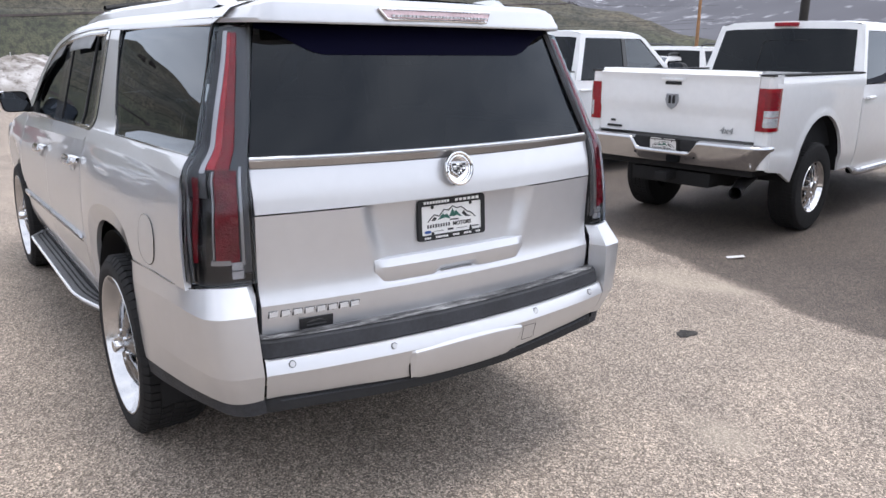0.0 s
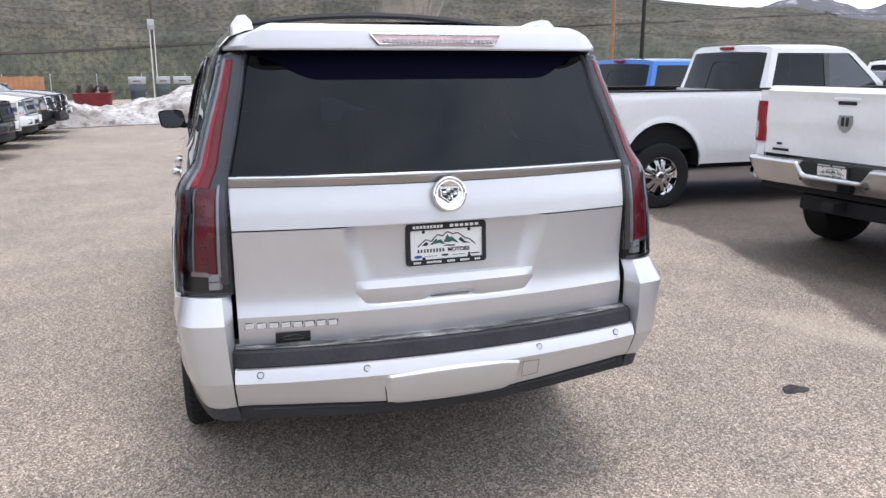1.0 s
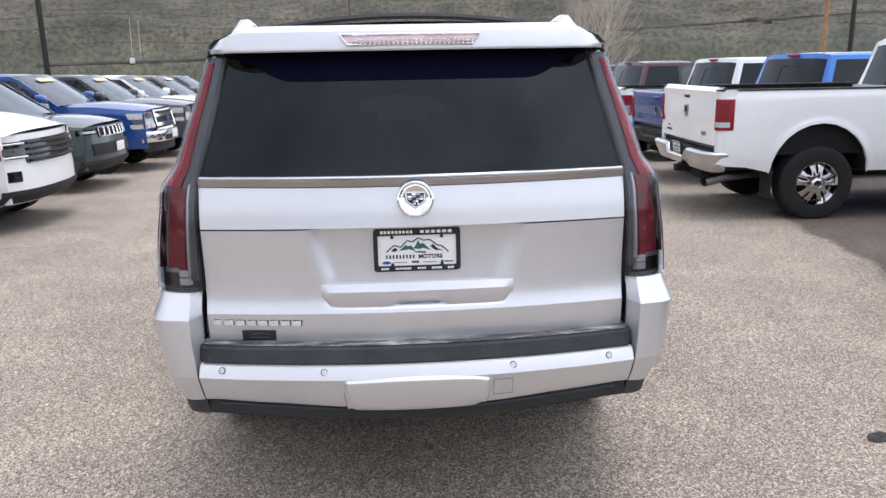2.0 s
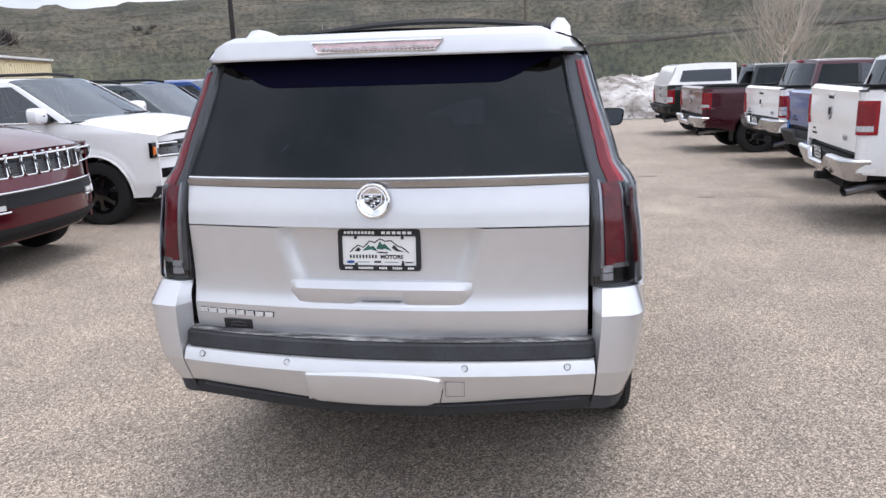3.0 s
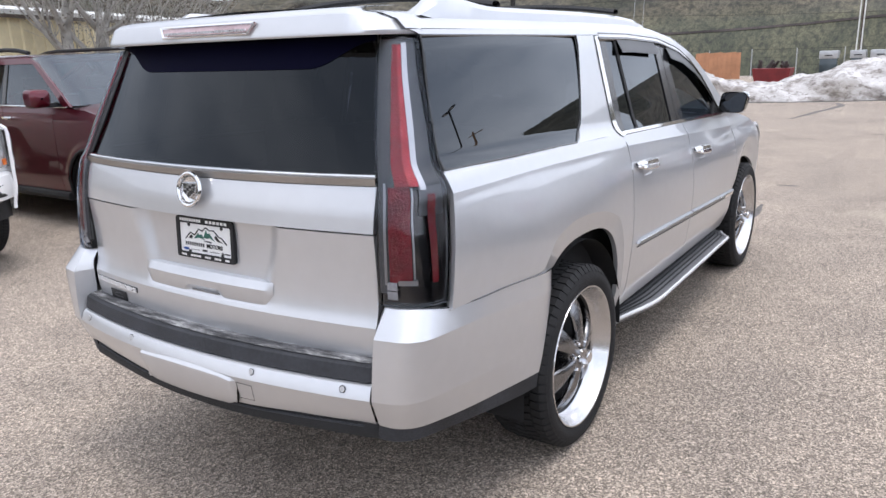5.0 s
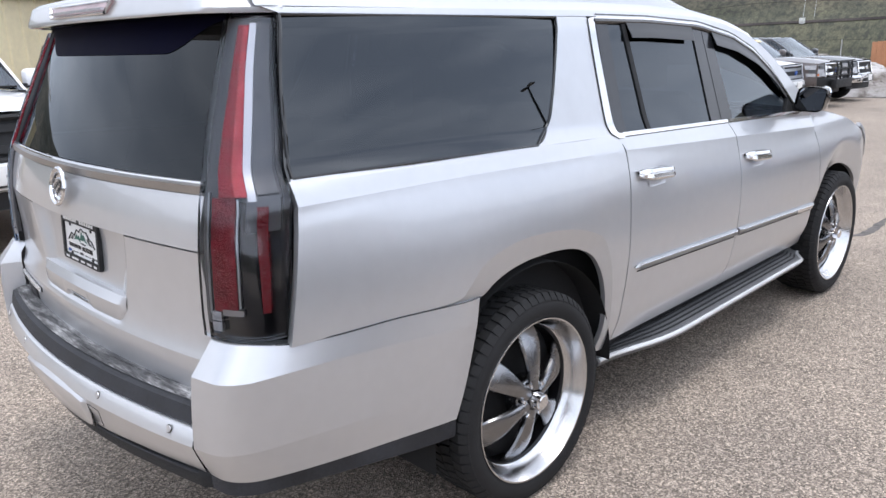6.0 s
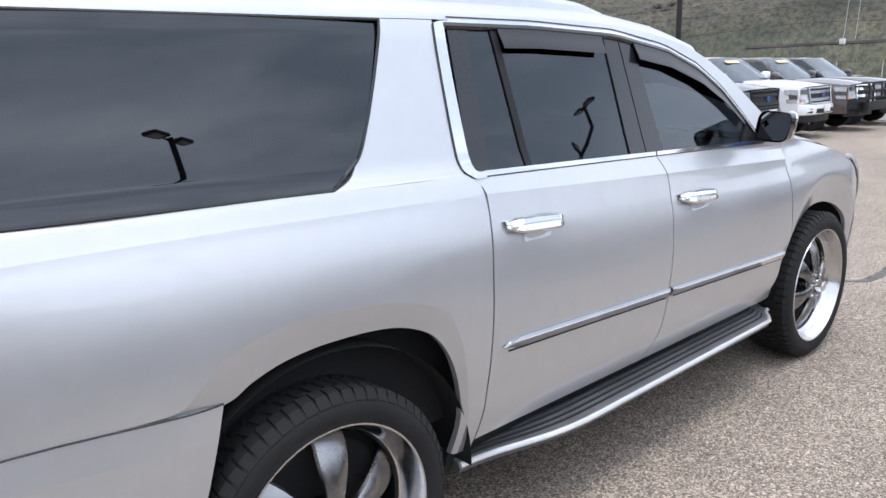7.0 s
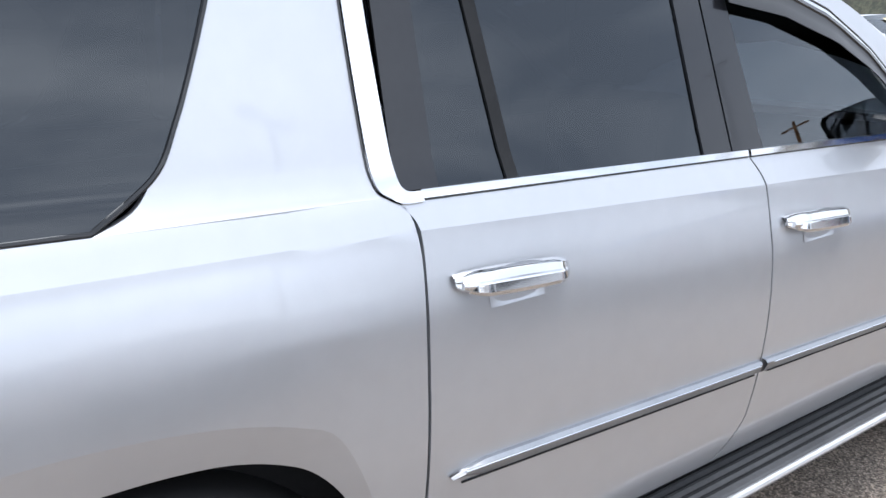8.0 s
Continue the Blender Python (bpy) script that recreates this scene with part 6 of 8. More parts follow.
def cabin(sh, own, mat, g, rows_of_doors, glass_rear, trim, pillar):
    """Greenhouse from its corner points g: rear foot, rear top, front top, front foot (y, z each)."""
    rf, rt, ft, ff = g
    m = 0.05
    zt = sh.roof - 0.11
    for s in (1, -1):
        cut = rows_of_doors
        wz = sh.belt + 0.012
        # windows: one for each door, the frames between them
        for k in range(len(cut) - 1):
            ya, yb = cut[k], cut[k + 1]
            lo0 = ya + 0.04 if k else max(ya + 0.04, rf[0] + 0.10)
            hi0 = ya + 0.02 if k else max(ya + 0.02, lerp(rf[0], rt[0], 0.85) + 0.10)
            last = k == len(cut) - 2
            lo1 = yb - 0.04 if not last else ff[0] - 0.12
            hi1 = yb - 0.06 if not last else lerp(ff[0], ft[0], 0.80) - 0.10
            quad_pane("side_window", sh, s, CLEAR if last else glass_rear, own, ((lo0, wz), (lo1, wz), (hi1, zt), (hi0, zt)))
            if not last:
                frame_strip("door_pillar", sh, s, pillar, own, [(lo1, wz), (lerp(lo1, hi1, .5), lerp(wz, zt, .5)), (hi1, zt)], [(yb + 0.04, wz), (yb + 0.03, lerp(wz, zt, .5)), (yb + 0.02, zt)], -0.004)
            if k == 0:
                frame_strip("rear_roof_post", sh, s, mat, own, [(rf[0], wz - .01), (lerp(rf[0], rt[0], .5), lerp(wz, zt, .5)), (lerp(rf[0], rt[0], .85), zt)], [(lo0, wz - .01), (lerp(lo0, hi0, .5), lerp(wz, zt, .5)), (hi0, zt)])
            if last:
                frame_strip("front_roof_post", sh, s, mat, own, [(lo1, wz - .01), (lerp(lo1, hi1, .5), lerp(wz, zt, .5)), (hi1, zt)], [(ff[0] + 0.02, wz - .01), (lerp(ff[0], ft[0], .42) + 0.02, lerp(wz, zt, .5)), (lerp(ff[0], ft[0], .84) + 0.02, zt)])
        n = 10
        a = [(lerp(lerp(rf[0], rt[0], .85), lerp(ff[0], ft[0], .84) + .02, k / n), zt) for k in range(n + 1)]
        b = [(lerp(rt[0], ft[0], k / n), sh.roof - 0.045) for k in range(n + 1)]
        frame_strip("roof_side_rail", sh, s, mat, own, a, b)
        if trim:
            ys = np.linspace(rf[0] + 0.05, ff[0] - 0.05, 10)
            part("belt_trim", Mesh().tube([sh.side(s, 0.004)(y, sh.belt + 0.004) for y in ys], 0.009, 6), trim, own)
    rows = []
    for k in range(13):
        t = k / 12
        y = lerp(rt[0], ft[0], t)
        e = sh.x(y, sh.roof - 0.045)
        z0 = sh.roof - 0.045 - 0.02 * (2 * t - 1) ** 4
        half = [(e, z0), (e - 0.05, z0 + 0.03), (e - 0.2, z0 + 0.045), (0, z0 + 0.055)]
        bow = (0.10 * smooth(0.6, 1, t) - 0.05 * (1 - smooth(0, .3, t)))
        half = [(x, y + bow * (1 - (x / e) ** 2), z) for x, z in half]
        rows.append([(-x, yy, z) for x, yy, z in half] + half[-2::-1])
    part("roof", Mesh().grid(rows), mat, own)
    top = rows[-1]
    ws = []
    for j in range(7):
        q = j / 6
        ws.append([tuple(lerp(p[i], (p[0] / top[-1][0] * (sh.x(ff[0], sh.belt) - 0.04), ff[0] + 0.20 * (1 - (p[0] / top[-1][0]) ** 2), ff[1])[i], q) for i in range(3)) for p in top])
    part("windscreen", Mesh().grid(ws), SHIELD, own)
    low = [p for p in ws[-1]]
    part("wiper", Mesh().tube([(lerp(low[1][0], low[3][0], k / 5), lerp(low[1][1], low[3][1], k / 5) - 0.03, low[1][2] + 0.04 + 0.02 * k / 5) for k in range(6)], 0.012, 6), PLASTIC, own)
    part("scuttle", Mesh().shell([[(p[0], p[1] - 0.02, p[2] - 0.005) for p in low], [(p[0], p[1] + 0.10, p[2] + 0.005) for p in low]], (0, 0, -0.05)), PLASTIC, own)
    rear = rows[0]
    rx = [p[0] for p in rear]

    def back(u, q, off=0.0):
        """A point on the cab's back: u across, q from the roof's edge down to the belt."""
        x0 = lerp(rx[0], rx[-1], u)
        t0 = (x0, float(np.interp(x0, rx, [p[1] for p in rear])), float(np.interp(x0, rx, [p[2] for p in rear])))
        b0 = ((2 * u - 1) * (sh.x(rf[0], sh.belt) - 0.02), rf[0] - 0.05 * (1 - (2 * u - 1) ** 2), rf[1] - 0.03)
        return (lerp(t0[0], b0[0], q), lerp(t0[1], b0[1], q) - off, lerp(t0[2], b0[2], q))

    def sheet(u0, u1, q0, q1, off=0.0):
        return [[back(u, q, off) for u in np.linspace(u0, u1, 11)] for q in np.linspace(q0, q1, 7)]

    pane_ = part("rear_window", Mesh().shell(sheet(0.045, 0.955, 0.11, 0.93, 0.002), (0, 0.006, 0)), glass_rear, own)
    part("window_bar", Mesh().tube([back(0.36, 0.90, 0.004), back(0.36, 0.34, 0.004), back(0.40, 0.30, 0.004), back(0.66, 0.30, 0.004)], 0.006, 5), PLASTIC, pane_)
    ring = Mesh()
    for band_ in ((0, 1, -0.01, 0.11), (0, 1, 0.93, 1.0), (0, 0.045, 0.11, 0.93), (0.955, 1, 0.11, 0.93)):
        ring.shell(sheet(*band_), (0, 0.03, 0))
    part("rear_window_frame", ring, mat, own)
    # inside
    e = sh.w - 0.2
    ins = Mesh().box(-e, e, rf[0] + 0.15, ff[0] - 0.1, sh.belt - 0.5, sh.belt - 0.42).box(-e, e, ff[0] - 0.35, ff[0], sh.belt - 0.2, sh.belt - 0.04, 0.03)
    part("cabin_floor", ins, DARK, own)
    for y in (lerp(rf[0], ff[0], 0.22), lerp(rf[0], ff[0], 0.58)):
        for x in (-0.42, 0.42):
            seat = part("car_seat", Mesh().box(x - 0.25, x + 0.25, y - 0.08, y + 0.08, sh.belt - 0.5, sh.belt + 0.12, 0.05), CLOTH, own)
            part("headrest", Mesh().box(x - 0.13, x + 0.13, y - 0.05, y + 0.05, sh.belt + 0.14, sh.belt + 0.30, 0.04), CLOTH, seat)


def side_mirror(sh, own, y, z, mat, size=1.0):
    for s in (1, -1):
        c = Vector((s * (sh.w + 0.13), y, z))
        rows = []
        for a, k in ((-0.07, 0.93), (-0.06, 1.0), (0.0, 1.0), (0.05, 0.9), (0.08, 0.6), (0.09, 0.1)):
            rows.append([c + Vector((s * 0.12 * size * k * math.copysign(abs(math.cos(q)) ** .5, math.cos(q)), a, 0.10 * size * k * math.copysign(abs(math.sin(q)) ** .5, math.sin(q)))) for q in (j * 2 * math.pi / 20 for j in range(20))])
        mir = part("door_mirror", Mesh().grid(rows, True), mat, own)
        part("mirror_glass", Mesh().add([p + Vector((0, 0.006, 0)) for p in rows[0]], [tuple(range(20))]), MIRROR, mir)
        part("mirror_arm", Mesh().box(s * (sh.w - 0.06), s * (sh.w + 0.05), y - 0.02, y + 0.05, z - 0.10 * size, z - 0.05 * size, 0.01), PLASTIC, mir)


def nose(sh, own, mat, hood0, hood1, front_low, bulge=0.04, crown=0.12):
    """Bonnet from the windscreen to the front edge, and the front face below it. Returns the face as front(x, z)."""
    rows = []
    for k in range(13):
        t = k / 12
        y = lerp(hood0[0], hood1[0], t)
        zc = lerp(hood0[1], hood1[1], t ** 1.6) + bulge * math.sin(t * math.pi) * 0.5 + 0.02
        ze = lerp(sh.belt - 0.01, hood1[1] - 0.03, t ** 1.3)
        e = sh.x(y, min(ze, sh.belt - 0.02)) - 0.004
        rows.append([(u * e, y + crown * (1 - u * u) * t + (0.10 * (1 - u * u) * (1 - t)), lerp(zc, ze, abs(u) ** 3.2)) for u in np.linspace(-1, 1, 21)])
    part("bonnet", Mesh().grid(rows), mat, own)
    yf, zf = hood1

    def front(x, z, off=0.0):
        e = sh.x(yf, sh.belt - 0.05)
        u = max(-1.0, min(1.0, x / e))
        t = (zf - z) / (zf - front_low)
        return (x, yf + crown * (1 - u * u) + 0.07 * smooth(0, 0.6, t) - 0.10 * smooth(0.85, 1.0, t) - (0.06 + 0.06 * smooth(0.05, 0.5, t)) * abs(u) ** 6 + off, z)

    e = sh.x(yf, sh.belt - 0.05)
    face = [[front(u * (e + 0.025 * smooth(0.1, 0.5, j / 14)), lerp(zf - 0.02, front_low, j / 14)) for u in np.linspace(-1, 1, 31)] for j in range(15)]
    part("front_face", Mesh().grid(face), mat, own)
    return front


def front_patch(name, front, x0, x1, z0, z1, off, mat, own, n=10, m=4, label=""):
    rows = [[front(lerp(x0, x1, i / n), lerp(z0, z1, j / m), off) for i in range(n + 1)] for j in range(m + 1)]
    return part(name, Mesh().shell(rows, (0, -0.05, 0)), mat, own, label)


def wheels(sh, own, ys, r, style, mats, width=0.28, rim=None, inset=0.0, drop=0.0):
    for y in ys:
        for s in (1, -1):
            m = Matrix.Translation((s * (sh.w - 0.005 - inset), y, r - drop)) @ (pose(0, 0, 0, 17) if s > 0 else pose(0, 0, 0, 0, 0, 180))
            wheel_parts(own, m, mats, r, rim or r * (0.58 if style == "eight" else 0.62), width, style, 76)


def pickup(name, label, mat, at, heading, kind="shield", roof=1.96, belt_z=1.28, bed_top=1.42, half=0.995, bed=0.0, sill=0.46, arch=0.0, length=6.05, lift=0.0, tyre=0.41, rim_mats=(CHROME, CHROME, CHROME), style="eight", bumper=BUMPER_CHROME, dealer=True, lamp="new", front=None, group="parked pickup trucks", stick=False, emblem_mat=CHROME, gate_mat=None):
    """A crew-cab pickup; at: the middle of its rear axle on the ground; heading: degrees from +x."""
    zg = ground_z(at[0], at[1])
    rear_y = 1.32                      # rear axle behind the origin of the shape
    m = Matrix.Translation((at[0], at[1], zg)) @ pose(0, 0, 0, 0, 0, heading - 90) @ Matrix.Translation((0, -rear_y, lift))
    own = thing(name, label, "pickup truck", group, m)
    sh = Shape(length, half, belt_z, sill, roof, 0.13)
    cab0 = rear_y + (1.0 if kind == "shield" else 0.78) + bed
    wheelbase = length - rear_y - 0.98
    yf = rear_y + wheelbase
    # bed sides, tailgate, bed floor
    for s in (1, -1):
        sh2 = Shape(length, half, bed_top + 0.05, sill, roof, 0.13)
        flank("bed_side", sh2, s, mat, own, 0.215, cab0 - 0.02, rear_y, tyre + 0.10 + 0.3 * arch, tyre + 0.03 + 0.7 * arch, lambda y: bed_top, sill + 0.03, 0.15 if lamp == "new" else 0.08)
        part("bed_rail", Mesh().box(s * (half - 0.15), s * (half - 0.006), 0.14, cab0 - 0.02, bed_top - 0.014, bed_top + 0.004, 0.004), PLASTIC, own)
        inner = Mesh().box(s * (half - 0.13), s * (half - 0.10), 0.2, cab0 - 0.04, 0.75, bed_top - 0.02)
        part("bed_inner_side", inner, DARK, own)
        # tail lamp round the corner, its cells following the same line
        w, h0, h1 = (0.125, bed_top - 0.485, bed_top - 0.115) if lamp == "new" else (0.10, bed_top - 0.44, bed_top - 0.10)
        wrap_line = curve([(half - w, 0.134), (half - 0.07, 0.126), (half - 0.03, 0.136), (half - 0.006, 0.165), (half + 0.006, 0.21), (half + 0.010, 0.26), (half + 0.006, 0.305)], 4)

        def cell(kind, z0, z1, i0, i1, off, stuff, of):
            rows = []
            for z in np.linspace(z0, z1, 5):
                row = []
                for i in range(i0, i1 + 1):
                    q, o = wrap_line[min(i + 1, len(wrap_line) - 1)], wrap_line[max(i - 1, 0)]
                    tx, ty = q[0] - o[0], q[1] - o[1]
                    k = math.hypot(tx, ty)
                    row.append((s * (wrap_line[i][0] + off * ty / k), wrap_line[i][1] - off * tx / k, z))
                rows.append(row)
            return part(kind, Mesh().shell(rows, (-0.012 * s, 0.018, 0)), stuff, of)

        end = len(wrap_line) - 1
        tl = cell("tail_lamp", h0, h1, 0, end, 0.0, TRUCK_RED, own)
        low = h0 + 0.035
        mid = low + 0.145 if lamp == "new" else h0 + 0.09
        for z0, z1 in ((low, lerp(low, mid, 0.58)), (lerp(low, mid, 0.62), mid)) if lamp == "new" else ((low, mid),):
            cell("reversing_lamp", z0, z1, 5, end - 4, 0.004, LAMP_WHITE, tl)
        cell("brake_light", mid + 0.012, h1 - 0.035, 5, end - 4, 0.004, LAMP_BRIGHT, tl)
        part("bed_corner", Mesh().shell([[(s * x, y, z) for x, y in ((half - w - 0.004, 0.150), (half - 0.05, 0.143), (half - 0.018, 0.165), (half - 0.006, 0.20), (half - 0.004, 0.30))] for z in np.linspace(0.66, bed_top, 6)], (0, 0.03, 0)), mat, own)
    part("bed_floor", Mesh().box(-half + 0.12, half - 0.12, 0.18, cab0 - 0.05, 0.78, 0.82), DARK, own)
    part("bed_front_wall", Mesh().box(-half + 0.1, half - 0.1, cab0 - 0.07, cab0 - 0.03, 0.78, bed_top - 0.02), mat, own)
    gw = half - 0.132 if lamp == "new" else half - 0.105
    gate_low, bump_up = (0.90, 0.075) if lamp == "new" else (0.86, 0.0)
    rows = []
    for j in range(15):
        t = j / 14
        z = lerp(gate_low, bed_top + 0.028, t)
        y = 0.128 + 0.012 * (1 - smooth(0.34, 0.46, t)) - 0.012 * smooth(0.84, 0.92, t) + 0.05 * smooth(0.96, 1.0, t)
        rows.append([(u * gw, y + 0.012 * u * u, z) for u in np.linspace(-1, 1, 15)])
    gate_ = part("tailgate", Mesh().shell(rows, (0, 0.05, 0)), gate_mat or mat, own)
    part("tailgate_cap", Mesh().box(-gw, gw, 0.175, 0.22, bed_top + 0.022, bed_top + 0.030, 0.002), PLASTIC, gate_)
    part("tailgate_handle", Mesh().box(-0.085, 0.085, 0.118, 0.14, bed_top - 0.115, bed_top - 0.085, 0.008), PLASTIC, gate_)
    part("handle_surround", Mesh().box(-0.12, 0.12, 0.112, 0.13, bed_top - 0.08, bed_top - 0.055, 0.008), mat, gate_)
    shield = [(-0.06, 0.0, 0.06), (0.06, 0.0, 0.06), (0.07, 0.0, 0.0), (0.045, 0.0, -0.055), (0.0, 0.0, -0.085), (-0.045, 0.0, -0.055), (-0.07, 0.0, 0.0)]
    if kind == "shield":
        eb = part("tailgate_emblem", Mesh().slab([(x, 0.118, z + bed_top - 0.26) for x, y, z in shield], (0, 0.03, 0)), emblem_mat, gate_, "plain metal shield emblem")
        part("emblem_bar", Mesh().box(-0.034, -0.008, 0.112, 0.12, bed_top - 0.29, bed_top - 0.215, 0.004), INK, eb)
        part("emblem_bar", Mesh().box(0.008, 0.034, 0.112, 0.12, bed_top - 0.29, bed_top - 0.215, 0.004), INK, eb)
        part("badge_bar", Mesh().box(-0.72, -0.55, 0.135, 0.15, 0.93, 0.952), INK, gate_)
        part("badge_bar", Mesh().box(-0.68, -0.63, 0.135, 0.15, 0.985, 1.005), INK, gate_)
        word = bpy.data.curves.new("drive_lettering", "FONT")
        word.body, word.size, word.extrude, word.shear = "4x4", 0.085, 0.004, 0.2
        word.materials.append(SATIN)
        sign = new("drive_lettering", word)
        sign.parent = gate_
        sign.matrix_basis = pose(0.50, 0.134, 0.955, 90)
    else:
        part("badge_bar", Mesh().box(-0.11, 0.11, 0.12, 0.15, bed_top - 0.28, bed_top - 0.20, 0.01), INK, gate_)
    # bumper with a dip for the plate
    bend = [(half - 0.16, 0.012), (half - 0.08, 0.034), (half - 0.025, 0.075), (half + 0.004, 0.13), (half + 0.010, 0.20), (half + 0.008, 0.275)]
    line = [(-x, y) for x, y in curve(bend, 3)[::-1]] + [(u * (half - 0.17), 0.010 * u * u) for u in np.linspace(-1, 1, 45)] + curve(bend, 3)
    b0, b1 = (0.64, 0.878) if lamp == "new" else (0.56, 0.80)
    rows = []
    for i, (x, y) in enumerate(line):
        q, o = line[min(i + 1, len(line) - 1)], line[max(i - 1, 0)]
        tx, ty = q[0] - o[0], q[1] - o[1]
        k = math.hypot(tx, ty)
        dip = 1 - smooth(0.27, 0.36, abs(x))
        top = b1 - 0.10 * dip
        rows.append([(x - d * ty / k, y + d * tx / k, z) for d, z in ((0.10, top), (0.045, top - 0.001), (0.012, top - 0.010), (0.0, top - 0.030), (0.004, top - 0.045), (0.030, lerp(b0, top, 0.55)), (0.078, b0 + 0.03), (0.092, b0 + 0.006), (0.12, b0))])
    part("rear_bumper", Mesh().grid(rows), bumper, own, sharp=45)
    part("bumper_step", Mesh().box(-half + 0.25, half - 0.25, 0.08, 0.22, 0.70 + bump_up, 0.795 + bump_up, 0.01), PLASTIC, own)
    part("bumper_plate_recess", Mesh().box(-0.33, 0.33, 0.045, 0.07, 0.63 + bump_up, 0.80 + bump_up, 0.008), PLASTIC, own)
    if dealer:
        dealer_plate(own, pose(0.0, 0.028, 0.765 + 0.5 * bump_up, 6), PLASTIC)
    # the two wide boxes are added to keep light out under the truck
    under_ = Mesh().box(-0.42, 0.42, 0.2, length - 0.6, 0.42, 0.56, 0.02).box(-half + 0.16, half - 0.16, rear_y + tyre + 0.2, length - 0.9, 0.48, 0.60, 0.02).box(-half + 0.12, half - 0.12, 0.16, rear_y - tyre - 0.16, 0.58, 0.64, 0.01).tube([(-half + 0.2, rear_y, tyre), (half - 0.2, rear_y, tyre)], 0.06, 8).box(-0.16, 0.16, rear_y - 0.15, rear_y + 0.15, tyre - 0.16, tyre + 0.14, 0.06).box(-0.06, 0.06, 0.02, 0.3, 0.47, 0.55, 0.01)
    part("chassis_and_light_block", under_, DARK, own)
    part("exhaust_pipe", Mesh().tube([(0.72, 0.12, 0.43), (0.66, 0.35, 0.48), (0.5, 1.0, 0.5)], [0.06, 0.06, 0.05], 12, False), SATIN, own)
    for s in (1, -1) if lamp == "old" else ():
        part("mud_flap", Mesh().box(s * (half - 0.30), s * (half - 0.03), rear_y - tyre - 0.11, rear_y - tyre - 0.095, 0.26, 0.62, 0.004), PLASTIC, own)
    # cab
    d0, d1, d2 = cab0, cab0 + 1.05, cab0 + 2.12
    g = ((cab0 + 0.02, belt_z + 0.02), (cab0 + 0.20, roof - 0.045), (d2 - 0.78, roof - 0.045), (d2 + 0.05, belt_z + 0.02))
    for s in (1, -1):
        door_panel(sh, s, mat, own, d0 + 0.003, d1 - 0.004, sill, mat if kind == "shield" else CHROME)
        door_panel(sh, s, mat, own, d1 + 0.004, d2 - 0.004, sill, mat if kind == "shield" else CHROME)
        flank("front_wing", sh, s, mat, own, d2 + 0.004, length - 0.12, yf, tyre + 0.09, tyre + 0.03, table([d2, yf, length], [belt_z, belt_z - 0.02, belt_z - 0.12]), sill)
        part("side_step", Mesh().tube([(s * (half - 0.02), y, 0.42 + 0.04 * (k in (0, 11))) for k, y in enumerate(np.linspace(cab0 - 0.05, d2 - 0.1, 12))], 0.042, 10), CHROME if kind == "shield" else PLASTIC, own)
    cabin(sh, own, mat, g, (d0, d1, d2), REAR_TINT, None, BLACK)
    part("high_brake_lamp", Mesh().box(-0.13, 0.13, cab0 + 0.10, cab0 + 0.24, roof - 0.060, roof - 0.018, 0.01), LAMP_RED, own)
    side_mirror(sh, own, d2 - 0.15, belt_z + 0.13, PLASTIC if kind == "shield" else mat, 1.25 if kind == "shield" else 1.0)
    fr = nose(sh, own, mat, (d2 + 0.12, belt_z + 0.03), (length - 0.16, belt_z - 0.10), 0.46)
    if front:
        front(sh, own, fr, belt_z, mat)
    wheels(sh, own, (rear_y, yf), tyre, style, rim_mats, drop=lift)
    if stick:
        part("windscreen_sticker", Mesh().grid([[(x, lerp(g[2][0], g[3][0], q) + 0.135 - 0.1 * (x / 0.8) ** 2 + 0.02, lerp(roof - 0.045, belt_z + 0.02, q) + 0.02) for x in (-0.34, -0.17, 0.0, 0.17, 0.34)] for q in (0.10, 0.16, 0.22)]), STICKER, own, "yellow price sticker across the windscreen")
    return own


